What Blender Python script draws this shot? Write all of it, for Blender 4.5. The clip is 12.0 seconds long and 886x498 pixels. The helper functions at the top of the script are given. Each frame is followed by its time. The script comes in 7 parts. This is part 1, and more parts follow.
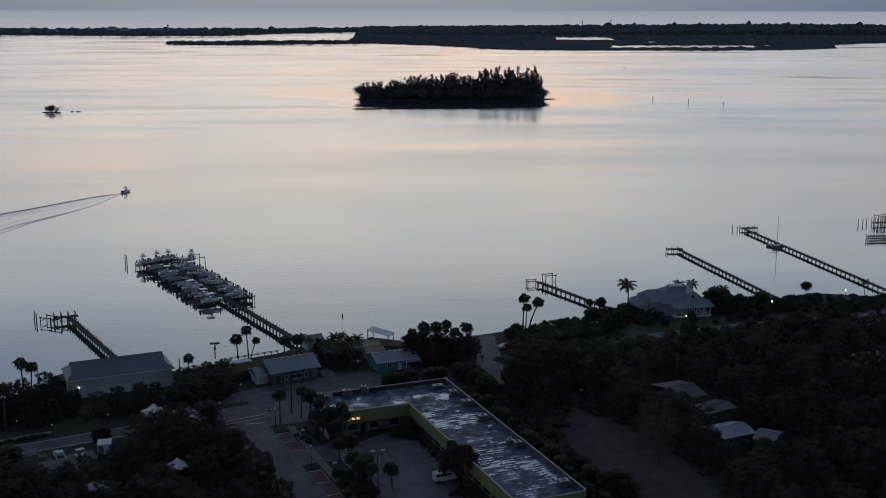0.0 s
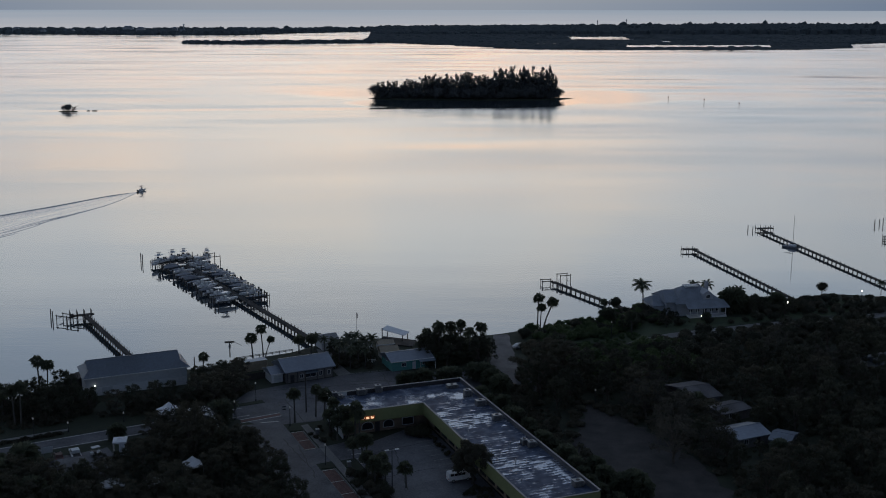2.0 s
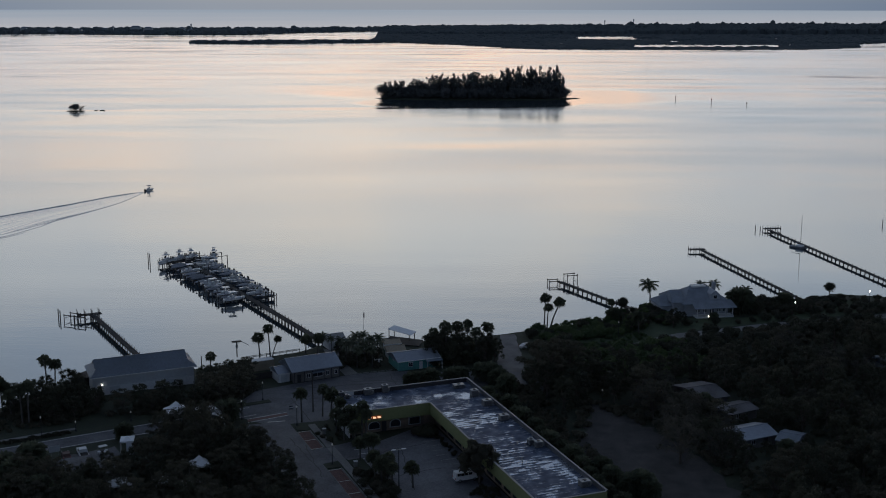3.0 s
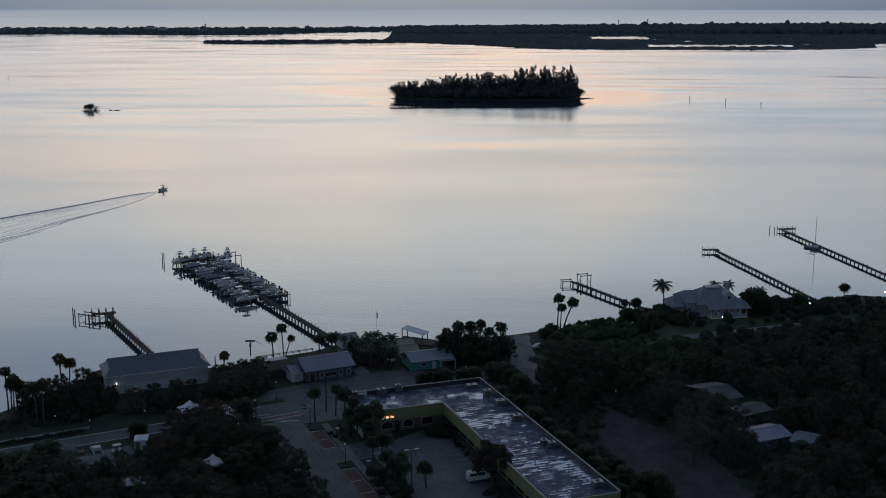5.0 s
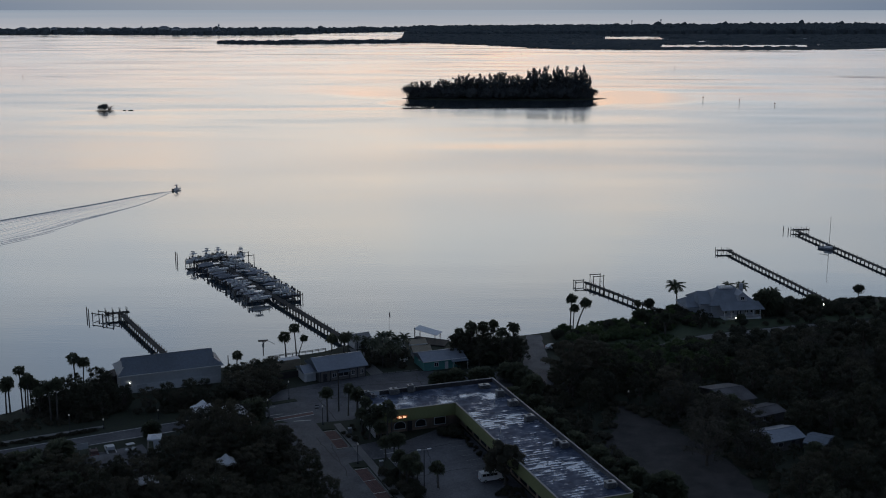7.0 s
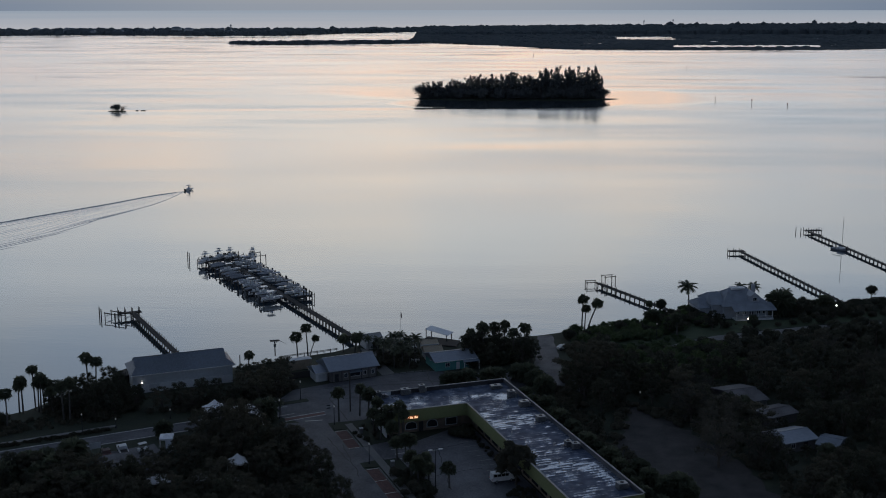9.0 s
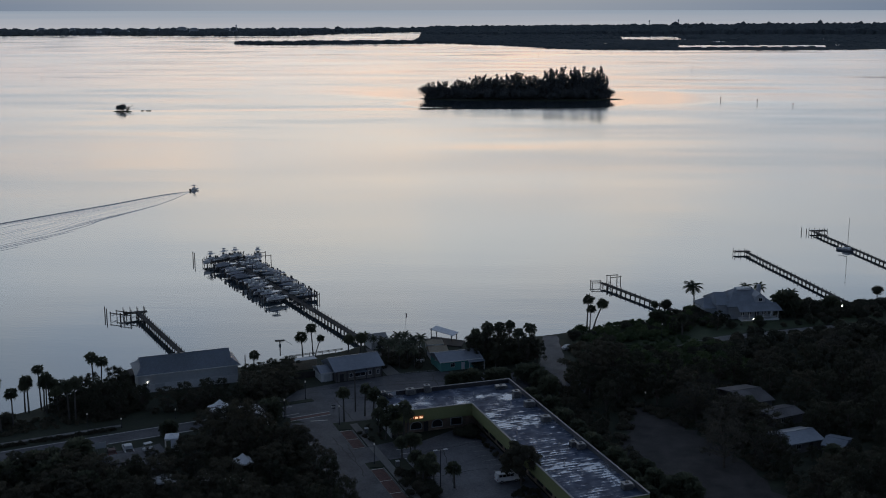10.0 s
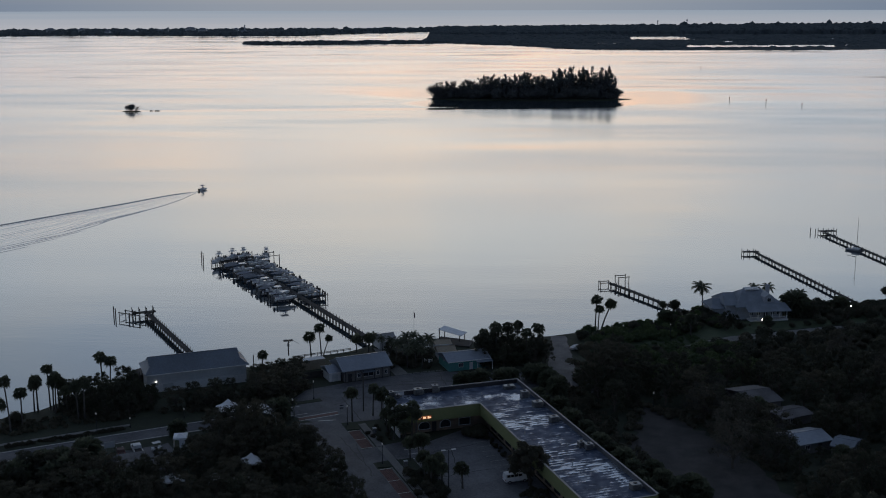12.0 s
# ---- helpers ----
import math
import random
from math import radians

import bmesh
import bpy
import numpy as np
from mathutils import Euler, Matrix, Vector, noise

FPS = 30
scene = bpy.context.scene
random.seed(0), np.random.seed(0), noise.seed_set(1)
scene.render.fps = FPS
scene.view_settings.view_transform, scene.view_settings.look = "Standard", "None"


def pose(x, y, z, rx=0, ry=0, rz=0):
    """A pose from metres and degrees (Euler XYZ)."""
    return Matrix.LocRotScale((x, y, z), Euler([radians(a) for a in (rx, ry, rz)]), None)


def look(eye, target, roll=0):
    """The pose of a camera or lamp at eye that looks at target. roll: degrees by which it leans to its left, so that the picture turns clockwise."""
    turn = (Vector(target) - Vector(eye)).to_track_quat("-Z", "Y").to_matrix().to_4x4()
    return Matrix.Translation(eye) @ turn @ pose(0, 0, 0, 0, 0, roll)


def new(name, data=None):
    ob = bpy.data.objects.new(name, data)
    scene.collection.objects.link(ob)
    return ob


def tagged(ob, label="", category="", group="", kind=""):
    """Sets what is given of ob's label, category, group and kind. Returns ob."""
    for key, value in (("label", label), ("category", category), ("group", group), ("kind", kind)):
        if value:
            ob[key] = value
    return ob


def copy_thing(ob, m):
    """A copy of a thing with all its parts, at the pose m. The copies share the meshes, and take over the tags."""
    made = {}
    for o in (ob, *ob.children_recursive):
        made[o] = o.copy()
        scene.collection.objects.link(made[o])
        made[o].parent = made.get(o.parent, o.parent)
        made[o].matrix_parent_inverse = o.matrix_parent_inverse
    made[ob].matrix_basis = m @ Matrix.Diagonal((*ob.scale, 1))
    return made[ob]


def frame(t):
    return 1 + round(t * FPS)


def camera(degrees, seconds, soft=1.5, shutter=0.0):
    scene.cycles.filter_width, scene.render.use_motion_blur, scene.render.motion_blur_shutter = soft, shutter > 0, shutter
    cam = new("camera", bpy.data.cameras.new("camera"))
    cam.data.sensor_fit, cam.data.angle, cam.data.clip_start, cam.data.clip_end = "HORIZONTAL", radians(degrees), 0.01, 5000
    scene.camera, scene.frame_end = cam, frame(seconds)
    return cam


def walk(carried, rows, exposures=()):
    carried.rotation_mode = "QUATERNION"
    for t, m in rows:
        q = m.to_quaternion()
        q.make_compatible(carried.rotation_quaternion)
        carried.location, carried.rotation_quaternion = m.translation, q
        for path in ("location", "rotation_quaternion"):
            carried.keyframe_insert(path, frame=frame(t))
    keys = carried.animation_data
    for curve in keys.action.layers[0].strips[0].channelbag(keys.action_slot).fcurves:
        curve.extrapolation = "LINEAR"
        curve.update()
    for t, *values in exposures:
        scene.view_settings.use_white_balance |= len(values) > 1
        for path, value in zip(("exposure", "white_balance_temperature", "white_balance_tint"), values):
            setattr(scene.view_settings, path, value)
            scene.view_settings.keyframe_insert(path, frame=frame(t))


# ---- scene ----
cam = camera(42.19, 12.0, 1.0)
PATH = [
    (0.0, -0.000, -0.000, 100.000, -12.032, -0.081, -0.007),
    (0.5, -0.010, -0.006, 100.004, -12.040, -0.081, 0.184),
    (1.0, -0.020, -0.012, 100.007, -12.048, -0.081, 0.370),
    (1.5, -0.031, -0.018, 100.011, -12.054, -0.079, 0.551),
    (2.0, -0.041, -0.024, 100.014, -12.060, -0.075, 0.729),
    (2.5, -0.051, -0.030, 100.018, -12.065, -0.071, 0.904),
    (3.0, -0.061, -0.036, 100.022, -12.069, -0.066, 1.076),
    (5.0, -0.102, -0.060, 100.036, -12.073, -0.035, 1.742),
    (5.5, -0.112, -0.066, 100.040, -12.072, -0.025, 1.903),
    (6.0, -0.122, -0.072, 100.043, -12.070, -0.015, 2.062),
    (6.5, -0.133, -0.078, 100.047, -12.067, -0.005, 2.219),
    (7.0, -0.143, -0.084, 100.050, -12.064, 0.006, 2.372),
    (9.0, -0.184, -0.107, 100.065, -12.049, 0.052, 2.944),
    (9.5, -0.194, -0.113, 100.069, -12.045, 0.063, 3.074),
    (10.0, -0.204, -0.119, 100.072, -12.042, 0.075, 3.196),
    (10.5, -0.214, -0.125, 100.076, -12.040, 0.086, 3.311),
    (11.0, -0.224, -0.131, 100.079, -12.039, 0.097, 3.417),
    (11.5, -0.234, -0.137, 100.083, -12.039, 0.108, 3.513),
    (12.0, -0.245, -0.143, 100.087, -12.041, 0.118, 3.598),
]
walk(cam, [(t, pose(x, y, z, 90 + pitch, roll, yaw)) for t, x, y, z, pitch, roll, yaw in PATH], [(0.0, -0.65), (0.4, -0.575), (12.0, -0.575)])

# ---- world, sun ----
AZ = -5.0        # bearing of the hidden sun, degrees right of straight ahead
world = bpy.data.worlds.new("dusk_sky")
scene.world = world
world.use_nodes = True
wn, wl = world.node_tree.nodes, world.node_tree.links
wn.clear()


def wnode(kind, **props):
    n = wn.new(kind)
    for key, value in props.items():
        if key == "operation":
            n.operation = value
        elif key == "blend":
            n.data_type, n.blend_type = "RGBA", value
    return n


def wmath(op, a, b=None):
    n = wnode("ShaderNodeMath", operation=op)
    for i, v in enumerate((a, b)):
        if v is None:
            continue
        if isinstance(v, (int, float)):
            n.inputs[i].default_value = v
        else:
            wl.new(v, n.inputs[i])
    return n.outputs[0]


def ramp_stops(node, stops):
    el = node.color_ramp.elements
    while len(el) < len(stops):
        el.new(0.5)
    for e, (p, c) in zip(el, stops):
        e.position, e.color = p, (*c, 1)


coord = wn.new("ShaderNodeTexCoord")
sep = wn.new("ShaderNodeSeparateXYZ")
wl.new(coord.outputs["Generated"], sep.inputs[0])
up = wmath("MAXIMUM", sep.outputs[2], 0.0)
# a thin high overcast, warm towards the hidden sun and blue overhead
height = wn.new("ShaderNodeValToRGB")
wl.new(wmath("POWER", up, 0.5), height.inputs[0])
ramp_stops(height, [
    (0.00, (0.335, 0.435, 0.575)),
    (0.10, (0.385, 0.465, 0.58)),
    (0.17, (0.90, 0.80, 0.79)),
    (0.25, (1.27, 1.06, 0.97)),
    (0.30, (1.36, 1.15, 1.03)),
    (0.37, (1.46, 1.345, 1.21)),
    (0.46, (1.155, 1.21, 1.225)),
    (0.53, (0.575, 0.705, 0.86)),
    (0.60, (0.33, 0.45, 0.635)),
    (0.78, (0.11, 0.165, 0.285)),
    (1.00, (0.05, 0.08, 0.16)),
])
# cloud streaks on a high plane
den = wmath("ADD", up, 0.12)
comb = wn.new("ShaderNodeCombineXYZ")
wl.new(wmath("DIVIDE", sep.outputs[0], den), comb.inputs[0])
wl.new(wmath("MULTIPLY", wmath("DIVIDE", sep.outputs[1], den), 1.0), comb.inputs[1])
cloud = wn.new("ShaderNodeTexNoise")
cloud.inputs["Scale"].default_value, cloud.inputs["Detail"].default_value = 1.7, 6.0
cloud.inputs["Distortion"].default_value = 0.9
wl.new(comb.outputs[0], cloud.inputs["Vector"])
cramp = wn.new("ShaderNodeValToRGB")
wl.new(cloud.outputs[0], cramp.inputs[0])
ramp_stops(cramp, [(0.37, (0.76, 0.86, 0.98)), (0.50, (0.97, 0.97, 0.985)), (0.62, (1.20, 1.05, 0.91))])
mixed = wnode("ShaderNodeMix", blend="MULTIPLY")
low_sky = wn.new("ShaderNodeMapRange")      # the lowest sky is an even blue-grey veil
low_sky.inputs[1].default_value, low_sky.inputs[2].default_value = 0.008, 0.05
wl.new(up, low_sky.inputs[0])
wl.new(height.outputs[0], mixed.inputs[6])
wl.new(cramp.outputs[0], mixed.inputs[7])
# the sky darkens away from the sun
turn = wn.new("ShaderNodeValToRGB")
towards = wmath("ADD", wmath("MULTIPLY", sep.outputs[1], math.cos(radians(AZ)) / 2), wmath("MULTIPLY", sep.outputs[0], math.sin(radians(AZ)) / 2))
wl.new(wmath("ADD", towards, 0.5), turn.inputs[0])
ramp_stops(turn, [(0.15, (0.27, 0.34, 0.46)), (0.55, (0.34, 0.42, 0.55)), (0.86, (0.56, 0.63, 0.73)), (0.945, (0.63, 0.69, 0.775)), (0.977, (0.86, 0.88, 0.915)), (0.996, (1.09, 1.06, 1.03))])
dim = wnode("ShaderNodeMix", blend="MULTIPLY")
dim.inputs[0].default_value = 1.0
wl.new(mixed.outputs[2], dim.inputs[6])
wl.new(turn.outputs[0], dim.inputs[7])
# a peach glow low over the place where the sun will rise


def wspread(v, a0, a1, b0, b1):
    m = wn.new("ShaderNodeMapRange")
    m.interpolation_type = "SMOOTHSTEP"
    wl.new(v, m.inputs[0])
    for i, q in zip((1, 2, 3, 4), (a0, a1, b0, b1)):
        m.inputs[i].default_value = q
    return m.outputs[0]


# the streaks thin out higher up
wl.new(wmath("MULTIPLY", low_sky.outputs[0], wspread(up, 0.10, 0.20, 1.0, 0.30)), mixed.inputs[0])
aside = wmath("ABSOLUTE", wmath("ADD", sep.outputs[0], -0.02))
low_band = wmath("MULTIPLY", wspread(up, 0.03, 0.06, 0.0, 1.0), wspread(up, 0.085, 0.13, 1.0, 0.0))
peach = wnode("ShaderNodeMix", blend="MULTIPLY")
wl.new(wmath("MULTIPLY", low_band, wspread(aside, 0.06, 0.24, 1.0, 0.0)), peach.inputs[0])
wl.new(dim.outputs[2], peach.inputs[6])
peach.inputs[7].default_value = (1.12, 0.98, 0.85, 1)
overcast = wn.new("ShaderNodeBackground")
overcast.inputs[1].default_value = 0.905
wl.new(peach.outputs[2], overcast.inputs[0])
sky = wn.new("ShaderNodeTexSky")
sky.sky_type, sky.sun_disc = "NISHITA", False
sky.sun_elevation, sky.sun_rotation = radians(18), radians(AZ)
sky.air_density, sky.dust_density = 1.2, 2.0
clear = wn.new("ShaderNodeBackground")
clear.inputs[1].default_value = 0.003
wl.new(sky.outputs[0], clear.inputs[0])
both = wn.new("ShaderNodeAddShader")
wl.new(overcast.outputs[0], both.inputs[0])
wl.new(clear.outputs[0], both.inputs[1])
wout = wn.new("ShaderNodeOutputWorld")
wl.new(both.outputs[0], wout.inputs[0])

sun = new("sun", bpy.data.lights.new("sun", "SUN"))
# the sun itself stays behind cloud: its light comes evenly from a wide part of the sky
sun.data.energy, sun.data.angle, sun.data.color = 0.54, radians(165), (0.75, 0.88, 1.0)
sun.matrix_world = look((0, 0, 0), (-math.sin(radians(AZ)) * 0.6, -math.cos(radians(AZ)) * 0.6, -0.8))


# ---- materials ----
def mat(name, colour, rough=0.7, vary=0.25, scale=1.0, bump=0.0, bump_scale=8.0, metal=0.0, island=False, random_ob=False, second=None, spec=0.5, emit=None):
    """A surface with stains at a large scale, grain at a small one and fine relief."""
    m = bpy.data.materials.new(name)
    m.use_nodes = True
    n, l = m.node_tree.nodes, m.node_tree.links
    b = n["Principled BSDF"]
    b.inputs["Roughness"].default_value, b.inputs["Metallic"].default_value = rough, metal
    b.inputs["Specular IOR Level"].default_value = spec
    tc = n.new("ShaderNodeTexCoord")
    big, small = n.new("ShaderNodeTexNoise"), n.new("ShaderNodeTexNoise")
    for t, s, d in ((big, 0.18 * scale, 4), (small, 2.7 * scale, 6)):
        t.inputs["Scale"].default_value, t.inputs["Detail"].default_value = s, d
        l.new(tc.outputs["Object"], t.inputs["Vector"])
    add = n.new("ShaderNodeMath")
    add.operation = "ADD"
    l.new(big.outputs[0], add.inputs[0])
    l.new(small.outputs[0], add.inputs[1])
    last = add.outputs[0]
    if island or random_ob:
        g = n.new("ShaderNodeNewGeometry") if island else n.new("ShaderNodeObjectInfo")
        a2 = n.new("ShaderNodeMath")
        a2.operation = "MULTIPLY_ADD"
        l.new(g.outputs["Random Per Island" if island else "Random"], a2.inputs[0])
        a2.inputs[1].default_value = 0.4 if island else 0.7
        l.new(last, a2.inputs[2])
        last = a2.outputs[0]
    if island:
        # each plant has a tone of its own
        oi = n.new("ShaderNodeObjectInfo")
        a3 = n.new("ShaderNodeMath")
        a3.operation = "MULTIPLY_ADD"
        l.new(oi.outputs["Random"], a3.inputs[0])
        a3.inputs[1].default_value = 0.7
        a4 = n.new("ShaderNodeMath")
        a4.operation = "SUBTRACT"
        l.new(last, a4.inputs[0])
        a4.inputs[1].default_value = 0.35
        l.new(a4.outputs[0], a3.inputs[2])
        last = a3.outputs[0]
    mr = n.new("ShaderNodeMapRange")
    hi = 1.65 if (island or random_ob) else 1.3
    mr.inputs[1].default_value, mr.inputs[2].default_value = 0.7, hi
    l.new(last, mr.inputs[0])
    mix = n.new("ShaderNodeMix")
    mix.data_type = "RGBA"
    c2 = second or [min(1, c * (1 + vary)) for c in colour]
    c1 = colour if second else [c * (1 - vary) for c in colour]
    mix.inputs[6].default_value, mix.inputs[7].default_value = (*c1, 1), (*c2, 1)
    l.new(mr.outputs[0], mix.inputs[0])
    l.new(mix.outputs[2], b.inputs["Base Color"])
    if bump:
        bn = n.new("ShaderNodeTexNoise")
        bn.inputs["Scale"].default_value, bn.inputs["Detail"].default_value = bump_scale, 4
        l.new(tc.outputs["Object"], bn.inputs["Vector"])
        bp = n.new("ShaderNodeBump")
        bp.inputs["Strength"].default_value, bp.inputs["Distance"].default_value = bump, 0.05
        l.new(bn.outputs[0], bp.inputs["Height"])
        l.new(bp.outputs[0], b.inputs["Normal"])
    if island:
        thin = n.new("ShaderNodeBsdfTranslucent")
        l.new(mix.outputs[2], thin.inputs[0])
        through_leaf = n.new("ShaderNodeMixShader")
        through_leaf.inputs[0].default_value = 0.42
        l.new(b.outputs[0], through_leaf.inputs[1])
        l.new(thin.outputs[0], through_leaf.inputs[2])
        l.new(through_leaf.outputs[0], n["Material Output"].inputs[0])
    if emit:
        b.inputs["Emission Color"].default_value, b.inputs["Emission Strength"].default_value = (*emit[0], 1), emit[1]
    return m


GRASS = mat("grass", (0.013, 0.019, 0.011), 0.9, scale=1.6, bump=0.6, bump_scale=3, second=(0.034, 0.043, 0.024))
SAND = mat("sand", (0.018, 0.018, 0.019), 0.9, scale=1.5, bump=0.6, second=(0.080, 0.072, 0.071))
GRAVEL = mat("shell_gravel", (0.07, 0.07, 0.074), 0.85, scale=1.4, bump=0.4, second=(0.22, 0.215, 0.215))
ASPHALT = mat("asphalt", (0.038, 0.041, 0.051), 0.7, scale=1.1, bump=0.25, second=(0.126, 0.130, 0.146))
LOT = mat("worn_lot_asphalt", (0.060, 0.064, 0.078), 0.7, scale=1.1, bump=0.25, second=(0.162, 0.168, 0.188))
TAR = mat("tar_seam", (0.020, 0.021, 0.023), 0.6, 0.3, 2)
CONCRETE = mat("concrete", (0.165, 0.165, 0.165), 0.8, 0.3, 1.2, bump=0.2)
DECKWOOD = mat("dock_planks", (0.025, 0.025, 0.026), 0.85, 0.3, 1.5, bump=0.4)
WORNLINE = mat("worn_paint", (0.30, 0.30, 0.29), 0.7, 0.5, 3)
LINE = mat("road_paint", (0.50, 0.50, 0.47), 0.6, 0.2, 2)
BRICK = mat("brick_paver", (0.100, 0.052, 0.047), 0.8, 0.35, 3, random_ob=True)
LEAF = mat("leaf", (0.046, 0.050, 0.036), 0.6, island=True, second=(0.083, 0.086, 0.058), spec=0.25)
LEAF_DARK = mat("leaf_oak", (0.065, 0.064, 0.048), 0.65, island=True, second=(0.115, 0.108, 0.077), spec=0.25)
LEAF_FRESH = mat("leaf_fresh", (0.050, 0.080, 0.036), 0.6, island=True, second=(0.115, 0.155, 0.066), spec=0.25)
LAWN = mat("mown_lawn", (0.028, 0.044, 0.022), 0.9, scale=1.4, bump=0.6, bump_scale=3, second=(0.062, 0.086, 0.042))
LEAF_GREY = mat("leaf_grey", (0.060, 0.060, 0.052), 0.7, island=True, second=(0.105, 0.100, 0.082), spec=0.2)
PALM = mat("palm_leaf", (0.075, 0.088, 0.060), 0.5, island=True, second=(0.150, 0.164, 0.110), spec=0.3)
# island and far-shore foliage paled towards blue, distance haze mixed into the colour
HAZELEAF = mat("far_leaf", (0.12, 0.132, 0.136), 0.8, island=True, second=(0.165, 0.177, 0.180), spec=0.1)
HAZEWOOD = mat("far_woods", (0.125, 0.150, 0.165), 0.85, island=True, second=(0.185, 0.215, 0.230), spec=0.05)
BARK = mat("bark", (0.10, 0.085, 0.07), 0.9, 0.35, 2, bump=0.6)
PALMBARK = mat("palm_bark", (0.095, 0.088, 0.08), 0.9, 0.3, 2, bump=0.5)
WHITE = mat("white_paint", (0.66, 0.67, 0.68), 0.6, 0.12, 0.6)
GREYWALL = mat("grey_siding", (0.50, 0.52, 0.54), 0.65, 0.12, 0.5, bump=0.1)
GREEN = mat("lime_stucco", (0.185, 0.205, 0.092), 0.8, 0.14, 0.6, bump=0.15)
TEAL = mat("teal_paint", (0.10, 0.29, 0.27), 0.7, 0.15, 0.6)
STONE = mat("stone_cladding", (0.22, 0.165, 0.125), 0.85, 0.4, 3, bump=0.7)
METALROOF = mat("metal_roof", (0.24, 0.275, 0.335), 0.38, 0.15, 0.5, metal=0.35)
DARKROOF = mat("slate_metal_roof", (0.125, 0.155, 0.195), 0.5, 0.2, 0.6, metal=0.12)
SHINGLE = mat("shingle", (0.19, 0.22, 0.265), 0.8, 0.25, 2, bump=0.4)
RUSTROOF = mat("weathered_roof", (0.06, 0.058, 0.064), 0.7, scale=1.6, second=(0.155, 0.152, 0.165))
PARAPET = mat("parapet_coping", (0.30, 0.30, 0.30), 0.6, 0.2)
DARK = mat("dark_trim", (0.03, 0.03, 0.035), 0.6, 0.3)
UNITGREY = mat("unit_housing", (0.15, 0.155, 0.16), 0.5, 0.3, 2, metal=0.2)
HVAC = mat("galvanised", (0.30, 0.31, 0.32), 0.45, 0.25, 2, metal=0.3)
WOOD = mat("weathered_wood", (0.046, 0.042, 0.040), 0.85, 0.35, 1.5, bump=0.4)
PILE = mat("pile_wood", (0.050, 0.043, 0.037), 0.85, 0.35, 2, bump=0.4)
GEL = mat("gelcoat", (0.70, 0.71, 0.72), 0.25, 0.15, random_ob=True)
# dark blue hull colour, deepened for the shade on backlit hull sides
GELSHADE = mat("blue_gelcoat", (0.06, 0.08, 0.11), 0.25, 0.2)
COVER = mat("boat_cover", (0.06, 0.07, 0.09), 0.7, 0.25, 1, random_ob=True, second=(0.34, 0.36, 0.40))
MOTOR = mat("outboard_black", (0.02, 0.02, 0.022), 0.35, 0.3)
RUBBER = mat("rubber", (0.02, 0.02, 0.02), 0.8, 0.2)
CARGLASS = mat("car_glass", (0.012, 0.014, 0.017), 0.06, 0.1)
PANE = mat("window_pane", (0.02, 0.024, 0.03), 0.08, 0.1)
CANVAS = mat("canvas", (0.76, 0.78, 0.82), 0.85, 0.12, 0.8)
TAN = mat("tan_roof", (0.34, 0.29, 0.22), 0.8, 0.25)
MAROON = mat("dark_red_paint", (0.05, 0.014, 0.014), 0.55, 0.2)
RED = mat("red_paint", (0.30, 0.035, 0.03), 0.4, 0.2)
STEEL = mat("steel", (0.34, 0.35, 0.36), 0.45, 0.2, metal=0.6)
BULB = mat("lamp_glow", (0.9, 0.9, 0.85), 0.4, 0.02, emit=((1.0, 0.93, 0.82), 8.0))
BULBDIM = mat("lamp_globe", (0.6, 0.6, 0.58), 0.4, 0.05, emit=((1.0, 0.95, 0.88), 0.06))
# siding lightened towards blue-grey, taking in the haze over the shore
HOUSEWALL = mat("house_siding", (0.37, 0.395, 0.44), 0.7, 0.15, 0.6, bump=0.1)
SHOPWALL = mat("shop_siding", (0.17, 0.16, 0.155), 0.7, 0.25, 1.0, bump=0.2)
NEON = mat("sign_glow", (0.9, 0.6, 0.3), 0.4, 0.02, emit=((1.0, 0.60, 0.36), 1.5))
NEONBACK = mat("sign_panel_glow", (0.3, 0.1, 0.04), 0.5, 0.02, emit=((1.0, 0.30, 0.09), 0.16))
FLAGCLOTH = mat("flag_cloth", (0.08, 0.05, 0.07), 0.8, 0.3, 2)

# calm water: mirror-like inshore, ruffled in long streaks further out
WATER = bpy.data.materials.new("lagoon_water")
WATER.use_nodes = True
n, l = WATER.node_tree.nodes, WATER.node_tree.links
n.clear()
tc = n.new("ShaderNodeTexCoord")
sp = n.new("ShaderNodeSeparateXYZ")
l.new(tc.outputs["Object"], sp.inputs[0])
wob = n.new("ShaderNodeTexNoise")
wob.inputs["Scale"].default_value, wob.inputs["Detail"].default_value = 0.004, 3
l.new(tc.outputs["Object"], wob.inputs["Vector"])
shift = n.new("ShaderNodeMath")
shift.operation = "MULTIPLY_ADD"
shift.inputs[1].default_value = 210.0
l.new(wob.outputs[0], shift.inputs[0])
l.new(sp.outputs[1], shift.inputs[2])
dist = n.new("ShaderNodeMapRange")
l.new(shift.outputs[0], dist.inputs[0])
dist.inputs[1].default_value, dist.inputs[2].default_value = 105.0, 2105.0
off = n.new("ShaderNodeValToRGB")
# glassy inshore, ruffled further out
ramp_stops(off, [(0.19, (0.04,) * 3), (0.30, (0.12,) * 3), (0.42, (0.17,) * 3), (0.62, (0.17,) * 3), (1.0, (0.18,) * 3)])
l.new(dist.outputs[0], off.inputs[0])
stretch = n.new("ShaderNodeMapping")
stretch.inputs["Scale"].default_value = (0.0018, 0.0055, 1)
stretch.inputs["Rotation"].default_value = (0, 0, radians(12))
l.new(tc.outputs["Object"], stretch.inputs[0])
streak = n.new("ShaderNodeTexNoise")
streak.inputs["Scale"].default_value, streak.inputs["Detail"].default_value = 1.0, 5
streak.inputs["Distortion"].default_value = 0.8
